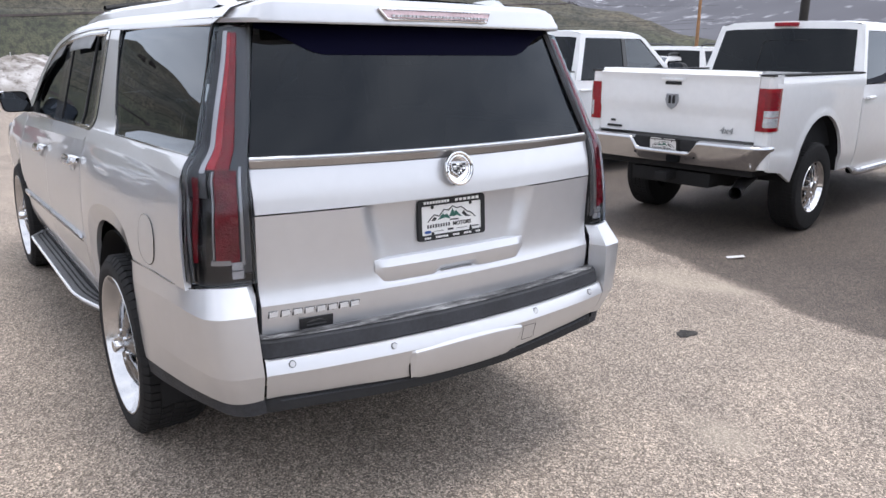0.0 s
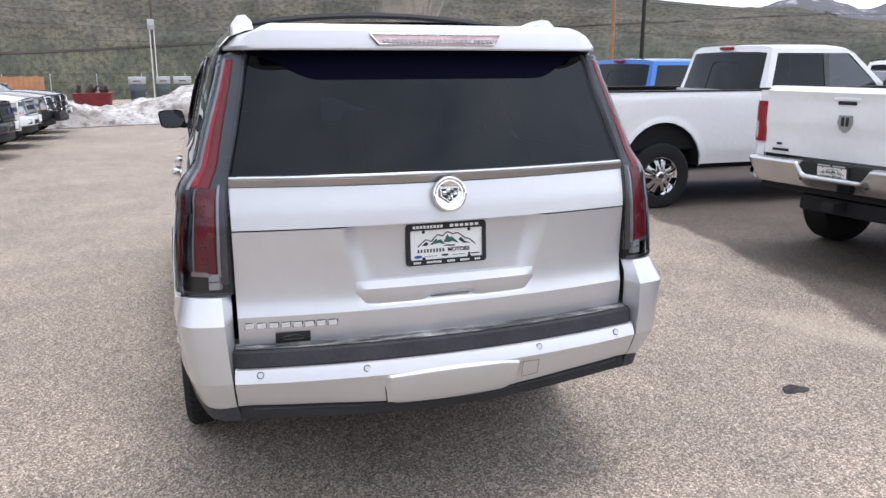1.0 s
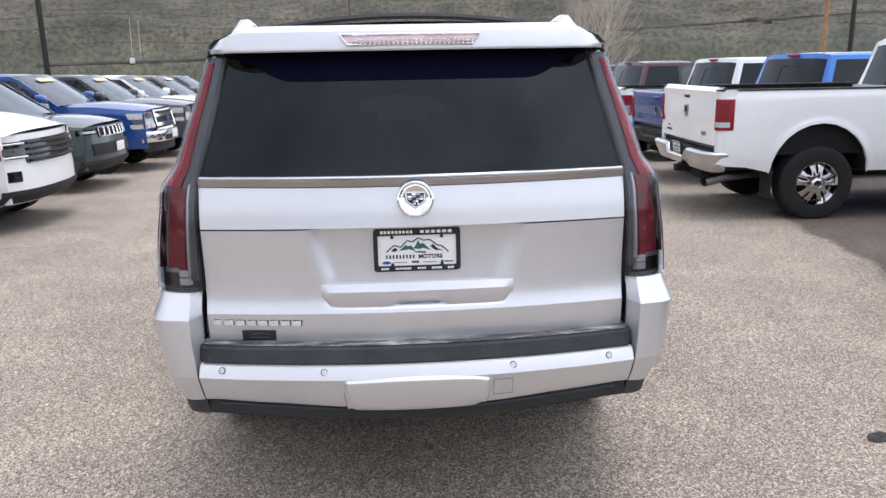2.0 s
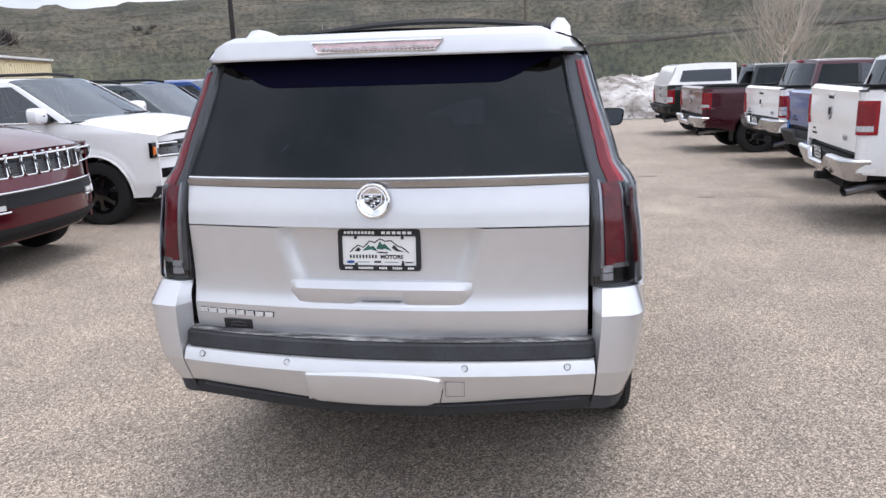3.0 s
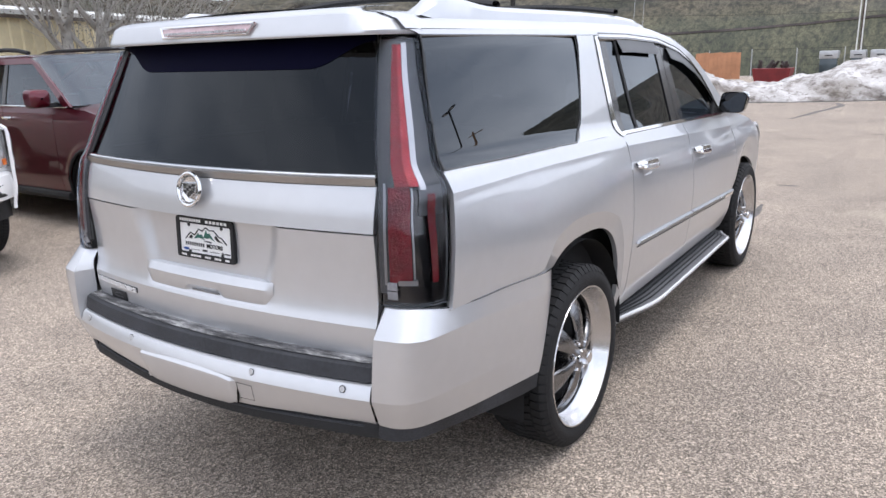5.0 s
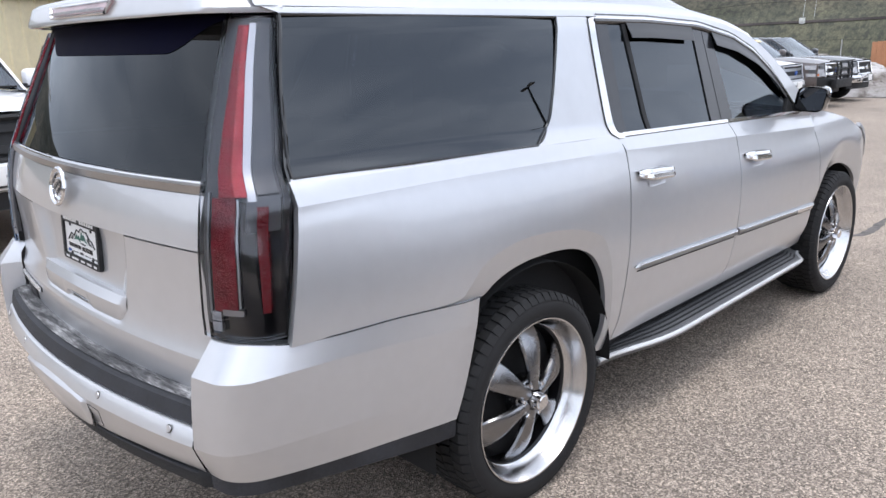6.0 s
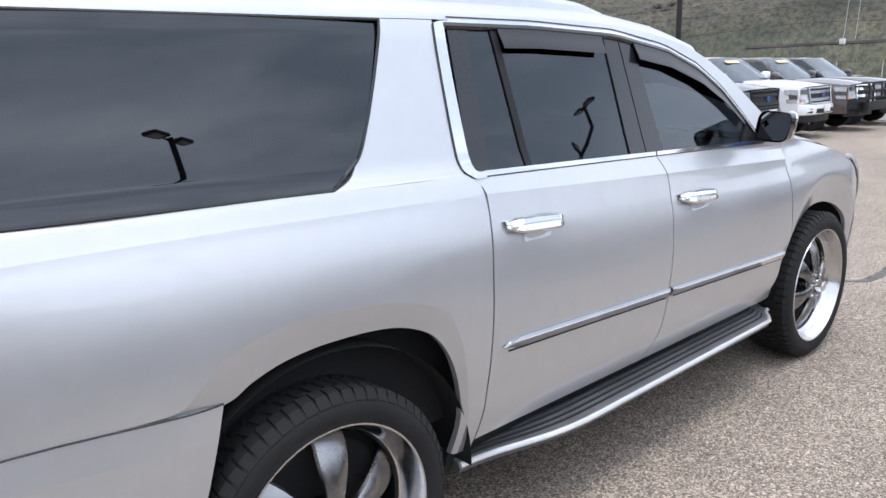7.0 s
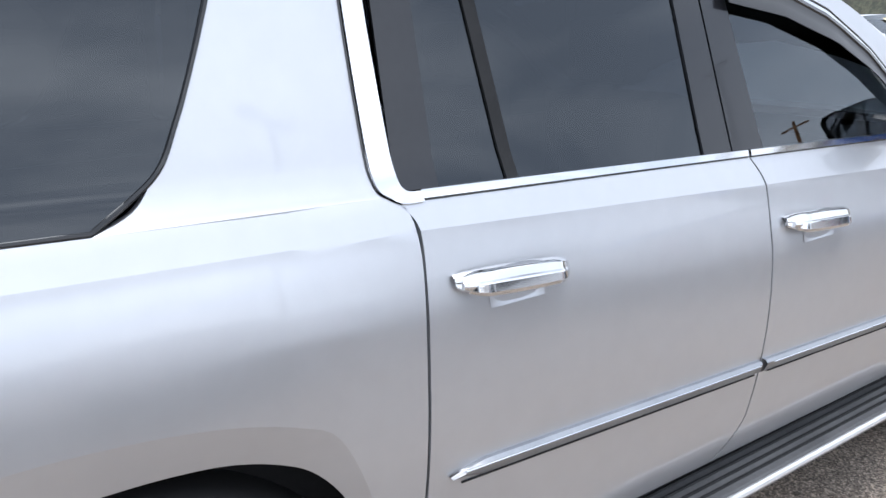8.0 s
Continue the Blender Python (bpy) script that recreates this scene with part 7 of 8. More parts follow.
def truck_front(style, grille_mat, bumper_mat, guard=False):
    def make(sh, own, fr, bz, mat):
        e = sh.x(sh.L - 0.16, sh.belt - 0.05)
        z0, z1 = bz - 0.46, bz - 0.13
        gr = front_patch("grille", fr, -0.56, 0.56, z0, z1, 0.03, PLASTIC, own, 14, 5)
        for z in ((z0 + 0.08, z1 - 0.08) if style == "barred" else (z0 + 0.16,)):
            part("grille_bar", Mesh().shell([[fr(x, zz, 0.06) for x in np.linspace(-0.54, 0.54, 14)] for zz in (z - 0.032, z, z + 0.032)], (0, -0.03, 0)), grille_mat, gr)
        edge = [fr(x, z1 + 0.005, 0.05) for x in np.linspace(-0.57, 0.57, 12)] + [fr(0.57, z, 0.05) for z in np.linspace(z1, z0, 5)] + [fr(x, z0 - 0.005, 0.05) for x in np.linspace(0.57, -0.57, 12)] + [fr(-0.57, z, 0.05) for z in np.linspace(z0, z1, 5)]
        part("grille_frame", Mesh().tube(edge + edge[:1], 0.024, 6), grille_mat, gr)
        part("grille_emblem", Mesh().lathe([(0.0, 0.02), (0.055, 0.015), (0.065, 0.0)], 20, "y", fr(0, (z0 + z1) / 2, 0.06)), INK_BLUE if style == "barred" else CHROME, gr, "plain oval emblem")
        for s in (1, -1):
            hl = front_patch("headlamp", fr, s * 0.58, s * (e - 0.01), z0 + 0.02, z1 - 0.01, 0.028, LAMP_WHITE, own, 8, 5)
            part("headlamp_lens", Mesh().shell([[fr(s * x, z, 0.045) for x in np.linspace(0.60, e - 0.09, 7)] for z in (z1 - 0.12, z1 - 0.07, z1 - 0.02)], (0, -0.02, 0)), LAMP_GREY, hl)
            part("headlamp_lens", Mesh().shell([[fr(s * x, z, 0.045) for x in np.linspace(0.60, e - 0.16, 7)] for z in (z0 + 0.03, z0 + 0.07, z0 + 0.11)], (0, -0.02, 0)), LAMP_WHITE, hl)
            part("turn_lamp", Mesh().shell([[fr(s * x, z, 0.04) for x in (e - 0.09, e - 0.04)] for z in (z0 + 0.04, z0 + 0.09)], (0, -0.02, 0)), AMBER, hl)
            # the lamp wraps round on to the wing, its upper arm longer than its lower
            for za, zb, back_ in ((z1 - 0.13, z1 - 0.02, 0.26), (z0 + 0.10, z1 - 0.13, 0.16), (z0 + 0.02, z0 + 0.10, 0.21)):
                wrap = [[sh.side(s, 0.012)(lerp(sh.L - 0.17 - back_ * (0.86 + 0.14 * k), sh.L - 0.15, j / 5), lerp(za, zb, k)) for j in range(6)] for k in (0, 0.5, 1)]
                part("headlamp_side", Mesh().shell(wrap, (-0.015 * s, 0, 0)), LAMP_GREY if back_ == 0.16 else LAMP_WHITE, hl)
        rows = []
        for u in np.linspace(-1, 1, 31):
            x = u * (e + 0.03)
            p = fr(x * 0.98, 0.66, 0.0)
            rows.append([(x, p[1] + o - 0.10 * abs(u) ** 6, z) for o, z in ((0.02, bz - 0.475), (0.10, bz - 0.50), (0.125, bz - 0.60), (0.11, bz - 0.70), (0.02, bz - 0.73))])
        bp = part("front_bumper", Mesh().grid(rows), bumper_mat, own, sharp=40)
        part("bumper_intake", Mesh().shell([[(x, fr(x, 0.66, 0.0)[1] + 0.132 - 0.10 * abs(x / e) ** 6, z) for x in np.linspace(-0.45, 0.45, 9)] for z in (bz - 0.68, bz - 0.58)], (0, -0.03, 0)), PLASTIC, bp)
        part("front_plate", Mesh().box(-0.155, 0.155, fr(0, 0.66)[1] + 0.125, fr(0, 0.66)[1] + 0.145, bz - 0.66, bz - 0.50, 0.004), PLATE_WHITE, bp)
        for s in (1, -1):
            part("fog_lamp", Mesh().shell([[(s * x, fr(s * x, 0.66, 0.0)[1] + 0.128 - 0.10 * abs(x / e) ** 6, z) for x in np.linspace(0.58, 0.76, 5)] for z in (bz - 0.67, bz - 0.57)], (0, -0.03, 0)), PLASTIC, bp)
        part("front_skirt", Mesh().shell([[(u * e * 0.95, fr(u * e * 0.9, 0.6)[1] + 0.02 - 0.08 * abs(u) ** 6, z) for u in np.linspace(-1, 1, 15)] for z in (bz - 0.72, bz - 0.88)], (0, -0.04, 0)), PLASTIC, own)
        if guard:
            gy = fr(0, 0.66)[1] + 0.24
            gd = part("grille_guard", Mesh().box(-0.62, 0.62, gy - 0.10, gy + 0.03, bz - 0.74, bz - 0.52, 0.02), PLASTIC, own, "black tubular grille guard")
            for x in (-0.58, -0.29, 0.29, 0.58):
                part("guard_upright", Mesh().tube([(x, gy, bz - 0.6), (x, gy, bz - 0.2), (x, gy - 0.03, bz - 0.06)], 0.026, 8), PLASTIC, gd)
            for z in (bz - 0.42, bz - 0.25, bz - 0.06):
                part("guard_bar", Mesh().tube([(x, gy - 0.25 * max(0, abs(x) - 0.62), z) for x in np.linspace(-0.92, 0.92, 13)], 0.022, 8), PLASTIC, gd)

    return make


# trucks with their tailgates to the lane
RIM_BLACK = (PLASTIC, PLASTIC, PLASTIC)
pickup("white_pickup_truck", "lifted white crew-cab pickup with a chrome bumper", WHITE, (5.52, 2.62), 7.5, lift=0.06, tyre=0.44, roof=2.02, bed_top=1.485, belt_z=1.35, half=0.955, length=6.2, emblem_mat=SATIN, arch=0.08)
pickup("grey_pickup_truck", "dark grey crew-cab pickup beside the lifted white one", GREY, (5.5, -0.75), 9.0, lamp="old", dealer=False)
pickup("white_pickup_truck", "white crew-cab pickup with older red tail lamps", WHITE, (4.74, 6.56), -2.0, lamp="old", roof=2.05, bed_top=1.48, belt_z=1.35, tyre=0.42, emblem_mat=SATIN, bed=0.42, length=6.45, sill=0.53, arch=0.13)
# deeper blue on the tailgate paints in the shade it stands in
pickup("blue_pickup_truck", "bright blue crew-cab pickup, its tailgate painted darker for shade", BLUE, (5.32, 9.45), 6.0, lamp="old", dealer=False, bumper=PLASTIC, style="seven", rim_mats=RIM_BLACK, roof=1.93, bed_top=1.36, gate_mat=NAVY)
pickup("white_pickup_truck", "white pickup with a chrome step bumper", WHITE, (5.30, 12.5), 6.0, roof=1.93, bed_top=1.40, style="seven", rim_mats=(BRUSHED, BLACK, BLACK))
pickup("dark_red_pickup_truck", "dark red pickup with a tow hook and chrome bumper", MAROON, (4.48, 15.5), 6.0, lamp="old", dealer=False, roof=1.93, bed_top=1.40, style="seven", rim_mats=(BRUSHED, BLACK, BLACK))
topper = pickup("dark_green_pickup_truck", "dark green pickup with a white bed canopy", GREEN, (4.35, 20.6), 6.0, dealer=False, bumper=PLASTIC, roof=1.93, bed_top=1.40)
rows = [[(u * w, y, z) for u in np.linspace(-1, 1, 9)] for y, z, w in ((0.14, 1.42, 0.95), (0.34, 1.90, 0.82), (0.5, 1.97, 0.80), (1.2, 2.0, 0.80), (2.0, 1.98, 0.80))]
part("bed_canopy", Mesh().shell(rows, (0, 0, -0.03)), WHITE, topper, "white bed canopy")
for s in (1, -1):
    part("canopy_side", Mesh().shell([[(s * 0.955, 0.14, 1.42), (s * 0.955, 1.0, 1.42), (s * 0.955, 2.0, 1.42)], [(s * 0.90, 0.24, 1.60), (s * 0.90, 1.0, 1.60), (s * 0.90, 2.0, 1.60)], [(s * 0.82, 0.40, 1.94), (s * 0.80, 1.0, 1.99), (s * 0.80, 2.0, 1.98)]], (-s * 0.02, 0, 0)), WHITE, topper)
    part("canopy_window", Mesh().shell([[(s * 0.945, 0.45, 1.50), (s * 0.945, 1.15, 1.50), (s * 0.945, 1.85, 1.50)], [(s * 0.87, 0.55, 1.80), (s * 0.87, 1.15, 1.82), (s * 0.87, 1.85, 1.82)]], (-s * 0.005, 0, 0)), TINT, topper)

# trucks with their noses to the lane; at is the rear axle
FRONT_BARRED_CHROME = truck_front("barred", CHROME, CHROME)
for nm, lab, mt, y, fr_, kw in (
    ("white_pickup_truck", "white pickup with a black grille beside the dark red estate car", WHITE, 0.85, truck_front("barred", PLASTIC, WHITE), {"stick": False, "lift": 0.08}),
    ("blue_pickup_truck", "deep blue pickup with a chrome grille and price sticker", NAVY, 12.9, FRONT_BARRED_CHROME, {}),
    ("dark_grey_pickup_truck", "dark grey pickup with a black grille and price sticker", GREY, 15.75, truck_front("barred", PLASTIC, GREY), {}),
    ("white_pickup_truck", "white pickup with a chrome-barred grille and price sticker", WHITE, 18.5, truck_front("barred", SATIN, WHITE), {}),
    ("grey_pickup_truck", "stone grey pickup with a black grille guard and price sticker", BROWN, 21.3, truck_front("barred", CHROME, PLASTIC, True), {}),
    ("dark_grey_pickup_truck", "dark grey pickup with a chrome nose", GREY, 23.9, truck_front("shield", CHROME, CHROME), {"stick": False}),
):
    kw = {"stick": True, **kw}
    pickup(nm, lab, mt, (-5.1 - 3.9 - (0.15 if y > 5 else 0.0), y), 0.0, kind="barred", roof=1.87, belt_z=1.27, length=5.9, front=fr_, dealer=False, style="seven", rim_mats=(BRUSHED, BRUSHED, BRUSHED), tyre=0.40, **kw)


def estate(name, label, mat, at, heading, length, half, roof, belt_z, yr, yf, tyre, face, rim_mats, style="seven", group="parked estate cars", rails=True, window=REAR_TINT, hood_drop=0.10, pillar=BLACK):
    """A tall estate car; at: the middle of its front axle on the ground."""
    sill = 0.36
    m = Matrix.Translation((at[0], at[1], ground_z(*at))) @ pose(0, 0, 0, 0, 0, heading - 90) @ Matrix.Translation((0, -yf, 0))
    own = thing(name, label, "car", group, m)
    sh = Shape(length, half, belt_z, sill, roof, 0.16)
    d2 = yf - 0.62
    d1, d0 = d2 - 1.08, d2 - 2.02
    g = ((0.20, belt_z + 0.02), (0.42, roof - 0.045), (d2 - 0.60, roof - 0.045), (d2 + 0.32, belt_z + 0.01))
    for s in (1, -1):
        flank("rear_wing", sh, s, mat, own, 0.12, d0 - 0.004, yr, tyre + 0.07, tyre + 0.02, lambda y: belt_z, sill)
        door_panel(sh, s, mat, own, d0, d1 - 0.004, sill)
        door_panel(sh, s, mat, own, d1 + 0.002, d2 - 0.004, sill)
        flank("front_wing", sh, s, mat, own, d2, length - 0.16, yf, tyre + 0.065, tyre + 0.02, table([d2, yf, length], [belt_z, belt_z - 0.03, belt_z - hood_drop - 0.04]), sill)
        part("sill_trim", Mesh().tube([(s * (half - 0.03), y, sill - 0.02) for y in np.linspace(yr + 0.5, yf - 0.5, 8)], 0.05, 8), PLASTIC, own)
        part("arch_trim", Mesh().tube([sh.side(s, 0.01)(y, z) for y, z in arch_line(yf, tyre + 0.055, tyre + 0.02, sill)], 0.016, 6), PLASTIC if face != "white" else mat, own)
        if rails:
            part("roof_rail", Mesh().tube([(s * (half - 0.26), y, roof + 0.01 + 0.045 * math.sin(min(1, 6 * k / 11) * math.pi / 2) * math.sin(min(1, 6 * (11 - k) / 11) * math.pi / 2)) for k, y in enumerate(np.linspace(0.6, d2 - 0.75, 12))], 0.024, 8), PLASTIC, own)
    part("rear_face", Mesh().shell([[(u * (half - 0.02), 0.06 + 0.08 * u ** 4, z) for u in np.linspace(-1, 1, 15)] for z in np.linspace(0.45, belt_z + 0.03, 6)], (0, 0.05, 0)), mat, own)
    cabin(sh, own, mat, g, (d0 - 1.15, d0, d1, d2), window, CHROME, pillar)
    part("underbody", Mesh().box(-half + 0.3, half - 0.3, 0.3, length - 0.4, 0.24, 0.40, 0.02), DARK, own)
    side_mirror(sh, own, d2 + 0.02, belt_z + 0.10, mat)
    front = nose(sh, own, mat, (d2 + 0.38, belt_z + 0.03), (length - 0.14, belt_z - hood_drop), 0.34, 0.05)
    wheels(sh, own, (yr, yf), tyre, style, rim_mats, 0.26)
    return own, sh, front


# dark red seven-slot estate
red, sh, fr = estate("dark_red_estate_car", "dark red estate car with a seven-slot grille", RED, (-5.20, 3.86), -1.0, 5.45, 1.015, 1.88, 1.31, 1.15, 4.55, 0.405, "red", (SATIN, BRUSHED, SATIN), hood_drop=0.17)
for k in range(7):
    x = -0.50 + k * 0.1667
    sl = front_patch("grille_slot", fr, x - 0.072, x + 0.072, 0.950, 1.10, 0.012, BLACK, red, 3, 6)
    o = [fr(x + sx * 0.07, z, 0.03) for sx, z in ((-0.75, 0.940), (-0.95, 0.955), (-1.08, 1.095), (-1.0, 1.112), (1.0, 1.112), (1.08, 1.095), (0.95, 0.955), (0.75, 0.940))]
    part("slot_frame", Mesh().tube(o + o[:1], 0.008, 6), CHROME, sl)
    for j in range(6):
        part("slot_rib", Mesh().tube([fr(x - 0.06, 0.975 + 0.022 * j, 0.016), fr(x + 0.06, 0.975 + 0.022 * j, 0.016)], 0.005, 5), PAD, sl)
for s in (1, -1):
    hl = front_patch("headlamp", fr, s * 0.62, s * 0.985, 0.985, 1.085, 0.012, BLACK, red, 10, 4)
    o = [fr(s * x, z, 0.028) for x, z in ((0.60, 1.10), (0.78, 1.102), (0.985, 1.10), (0.99, 1.04), (0.94, 0.972), (0.78, 0.968), (0.60, 0.968))]
    part("headlamp_trim", Mesh().tube(o, 0.010, 6), CHROME, hl)
    part("headlamp_lens", Mesh().shell([[fr(s * x, z, 0.03) for x in np.linspace(0.70, 0.92, 6)] for z in (1.03, 1.045, 1.06)], (0, -0.02, 0)), LAMP_GREY, hl)
    part("headlamp_lens", Mesh().shell([[fr(s * x, z, 0.03) for x in np.linspace(0.62, 0.74, 4)] for z in (0.980, 0.998)], (0, -0.02, 0)), BRUSHED, hl)
    part("fog_lamp", Mesh().shell([[fr(s * x, z, 0.05) for x in np.linspace(0.56, 0.70, 4)] for z in (0.665, 0.69, 0.71)], (0, -0.03, 0)), LAMP_BAR, red)
    part("side_marker", Mesh().shell([[sh.side(s, 0.014)(y, z) for y in (5.02, 5.06)] for z in (0.62, 0.70, 0.78)], (-.01 * s, 0, 0)), AMBER, red)
lg = front_patch("lower_grille", fr, -0.78, 0.78, 0.67, 0.80, 0.03, PLASTIC, red, 16, 4)
for j in range(7):
    part("lower_grille_rib", Mesh().tube([fr(x, 0.685 + 0.017 * j, 0.034) for x in np.linspace(-0.52, 0.52, 9)], 0.005, 5), PAD, lg)
o = [fr(x, z, 0.05) for x, z in [(x, 0.815) for x in np.linspace(-0.88, 0.88, 15)] + [(0.86, 0.70), (0.80, 0.645)] + [(x, 0.645) for x in np.linspace(0.74, 0.52, 4)]]
part("lower_grille_trim", Mesh().tube(o, 0.009, 6), CHROME, lg)
o = [fr(x, z, 0.05) for x, z in [(-0.88, 0.815), (-0.86, 0.70), (-0.80, 0.645)] + [(x, 0.645) for x in np.linspace(-0.74, -0.52, 4)]]
part("lower_grille_trim", Mesh().tube(o, 0.009, 6), CHROME, lg)
front_patch("front_skirt", fr, -0.93, 0.93, 0.36, 0.49, 0.02, DARK, red, 16, 4)
for k in range(8):
    x = -0.40 + k * 0.114
    part("name_bar", Mesh().tube([fr(x - 0.02, 1.136, 0.012), fr(x + 0.02, 1.136, 0.012)], 0.009, 6), CHROME, red)
front_patch("nose_lip", fr, -0.97, 0.97, 1.110, 1.150, 0.004, RED, red, 16, 3)
part("nose_trim", Mesh().tube([fr(x, 1.119, 0.024) for x in np.linspace(-0.94, 0.94, 25)], 0.007, 6), CHROME, red)

# white estate with black wheels
exp, sh, fr = estate("white_estate_car", "white estate car with black wheels and dark trim", WHITE, (-5.22, 7.0), 0.0, 5.33, 1.0, 1.88, 1.31, 1.15, 4.35, 0.41, "white", (SATIN, BLACK, BLACK), hood_drop=0.16, pillar=WHITE)
front_patch("grille", fr, -0.62, 0.62, 0.80, 1.06, 0.02, BLACK, exp, 14, 5)
for j in range(4):
    part("grille_bar", Mesh().tube([fr(x, 0.83 + 0.065 * j, 0.04) for x in np.linspace(-0.58, 0.58, 9)], 0.016, 6), PLASTIC, exp)
for s in (1, -1):
    hl = front_patch("headlamp", fr, s * 0.60, s * 0.985, 0.86, 1.05, 0.02, BLACK, exp, 10, 4)
    part("headlamp_lens", Mesh().shell([[fr(s * x, z, 0.04) for x in np.linspace(0.64, 0.90, 6)] for z in (0.90, 0.94, 0.98)], (0, -0.02, 0)), LAMP_GREY, hl)
    o = [fr(s * x, z, 0.036) for x, z in ((0.62, 1.03), (0.90, 1.03), (0.93, 0.96), (0.91, 0.88), (0.62, 0.88))]
    part("headlamp_trim", Mesh().tube(o, 0.011, 6), LAMP_BAR, hl)
    part("turn_lamp", Mesh().shell([[fr(s * x, z, 0.034) for x in (0.93, 0.975)] for z in (0.90, 1.0)], (0, -0.02, 0)), AMBER, hl)
    front_patch("side_vent", fr, s * 0.72, s * 0.86, 0.60, 0.72, 0.012, BLACK, exp, 4, 3)
front_patch("front_skirt", fr, -0.93, 0.93, 0.35, 0.50, 0.02, PLASTIC, exp, 14, 3)

# slate estate with a short seven-slot grille
gc, sh, fr = estate("slate_estate_car", "slate grey estate car with chrome window trim", TEAL, (-5.58, 10.2), 0.0, 5.15, 0.975, 1.80, 1.13, 1.1, 4.2, 0.39, "grey", (BRUSHED, BRUSHED, BRUSHED), hood_drop=0.08)
for k in range(7):
    x = -0.48 + k * 0.16
    sl = front_patch("grille_slot", fr, x - 0.062, x + 0.062, 0.87, 1.0, 0.015, PLASTIC, gc, 3, 3)
    o = [fr(x + sx * 0.066, z, 0.03) for sx, z in ((-1, 0.865), (-1, 1.005), (1, 1.005), (1, 0.865))]
    part("slot_frame", Mesh().tube(o + o[:1], 0.009, 6), CHROME, sl)
for s in (1, -1):
    hl = front_patch("headlamp", fr, s * 0.58, s * 0.95, 0.90, 0.985, 0.015, BLACK, gc, 8, 3)
    part("headlamp_lens", Mesh().shell([[fr(s * x, z, 0.03) for x in np.linspace(0.62, 0.88, 6)] for z in (0.925, 0.96)], (0, -0.02, 0)), LAMP_WHITE, hl)
lg = front_patch("lower_grille", fr, -0.72, 0.72, 0.58, 0.76, 0.03, PLASTIC, gc, 14, 4)
part("front_plate", Mesh().box(-0.155, 0.155, fr(0, .67)[1] + 0.03, fr(0, .67)[1] + 0.05, 0.60, 0.75, 0.004), PLATE_WHITE, gc)
front_patch("front_skirt", fr, -0.9, 0.9, 0.34, 0.50, 0.02, PLASTIC, gc, 14, 3)


# ---------------------------------------------------------------- the edge of the yard and beyond
def light_pole(at, height, heads, label):
    x, y = at
    z0 = ground_z(x, y)
    own = thing("light_pole", label, "light pole", "yard light poles", pose(x, y, z0))
    part("shaft", Mesh().tube([(0, 0, 0), (0, 0, height)], [0.10, 0.075], 12), POLE_DARK, own)
    part("foot", Mesh().lathe([(0.26, 0.0), (0.26, 0.35), (0.22, 0.4), (0.0, 0.4)], 20, "z"), GALV, own)
    for a in heads:
        d = Vector((math.cos(radians(a)), math.sin(radians(a)), 0))
        n = Vector((-d.y, d.x, 0))
        part("arm", Mesh().tube([(0, 0, height - 0.12), tuple(d * 0.35 + Vector((0, 0, height - 0.08)))], 0.03, 8), POLE_DARK, own)
        h = Mesh().slab([tuple(d * u + n * v + Vector((0, 0, height - 0.05))) for u, v in ((0.3, -0.17), (0.95, -0.17), (1.0, -0.1), (1.0, 0.1), (0.95, 0.17), (0.3, 0.17))], (0, 0, 0.10))
        head = part("lamp_head", h, POLE_DARK, own)
        part("lamp_glass", Mesh().slab([tuple(d * u + n * v + Vector((0, 0, height - 0.056))) for u, v in ((0.4, -0.12), (0.9, -0.12), (0.9, 0.12), (0.4, 0.12))], (0, 0, 0.004)), PLATE_WHITE, head)
    return own


light_pole((13.8, 6.7), 6.6, (48, 228), "dark bronze light pole with two flat heads")
light_pole((-11.2, 23.4), 9.0, (0, 180), "dark bronze light pole behind the parked trucks")
light_pole((18.2, 27.2), 9.0, (30, 210), "dark bronze light pole at the yard's far side")


def wood_pole(at, height, label):
    own = thing("utility_pole", label, "utility pole", "utility poles", pose(at[0], at[1], -1.2))
    part("shaft", Mesh().tube([(0, 0, 0), (0, 0, height)], [0.17, 0.12], 10), WOOD_POLE, own)
    part("cross_arm", Mesh().box(-1.1, 1.1, -0.06, 0.06, height - 0.5, height - 0.38), WOOD_POLE, own)
    return own


wood_pole((31.8, 52.7), 11.0, "weathered orange-brown wooden utility pole")
wood_pole((58.6, 42.4), 11.0, "weathered wooden utility pole beyond the trucks")

# steel service pole with its box, and two guyed markers on the slope
own = thing("service_pole", "pale steel service pole with a transformer box", "utility pole", "utility poles", pose(-3.0, 55.0, -0.8))
for x in (-0.13, 0.13):
    part("riser", Mesh().tube([(x, 0, 0), (x + 0.05, 0, 5.0)], 0.042, 8), ROOF_WHITE, own)
part("shaft", Mesh().tube([(0.1, 0.25, 0), (0.1, 0.25, 10)], [0.10, 0.07], 8), ROOF_BROWN, own)
part("transformer_box", Mesh().box(-0.20, 0.24, -0.2, 0.2, 4.9, 5.6, 0.05), GALV, own)
for x, y, z in ((-24.3, 72.4, 2.7), (-24.9, 76.8, 2.7)):
    own = thing("guyed_marker", "white marker box on thin wires", "marker", "guyed markers", pose(x, y, z - 1.6))
    part("stake", Mesh().tube([(0, 0, 0), (0, 0, 1.6)], 0.05, 6), GALV, own)
    part("box", Mesh().box(-0.2, 0.2, -0.2, 0.2, 1.35, 1.85, 0.03), ROOF_WHITE, own)
    part("guy_wire", Mesh().tube([(0.05, 0, 1.8), (-0.5, 2.0, 5.6)], 0.014, 5), GALV, own)

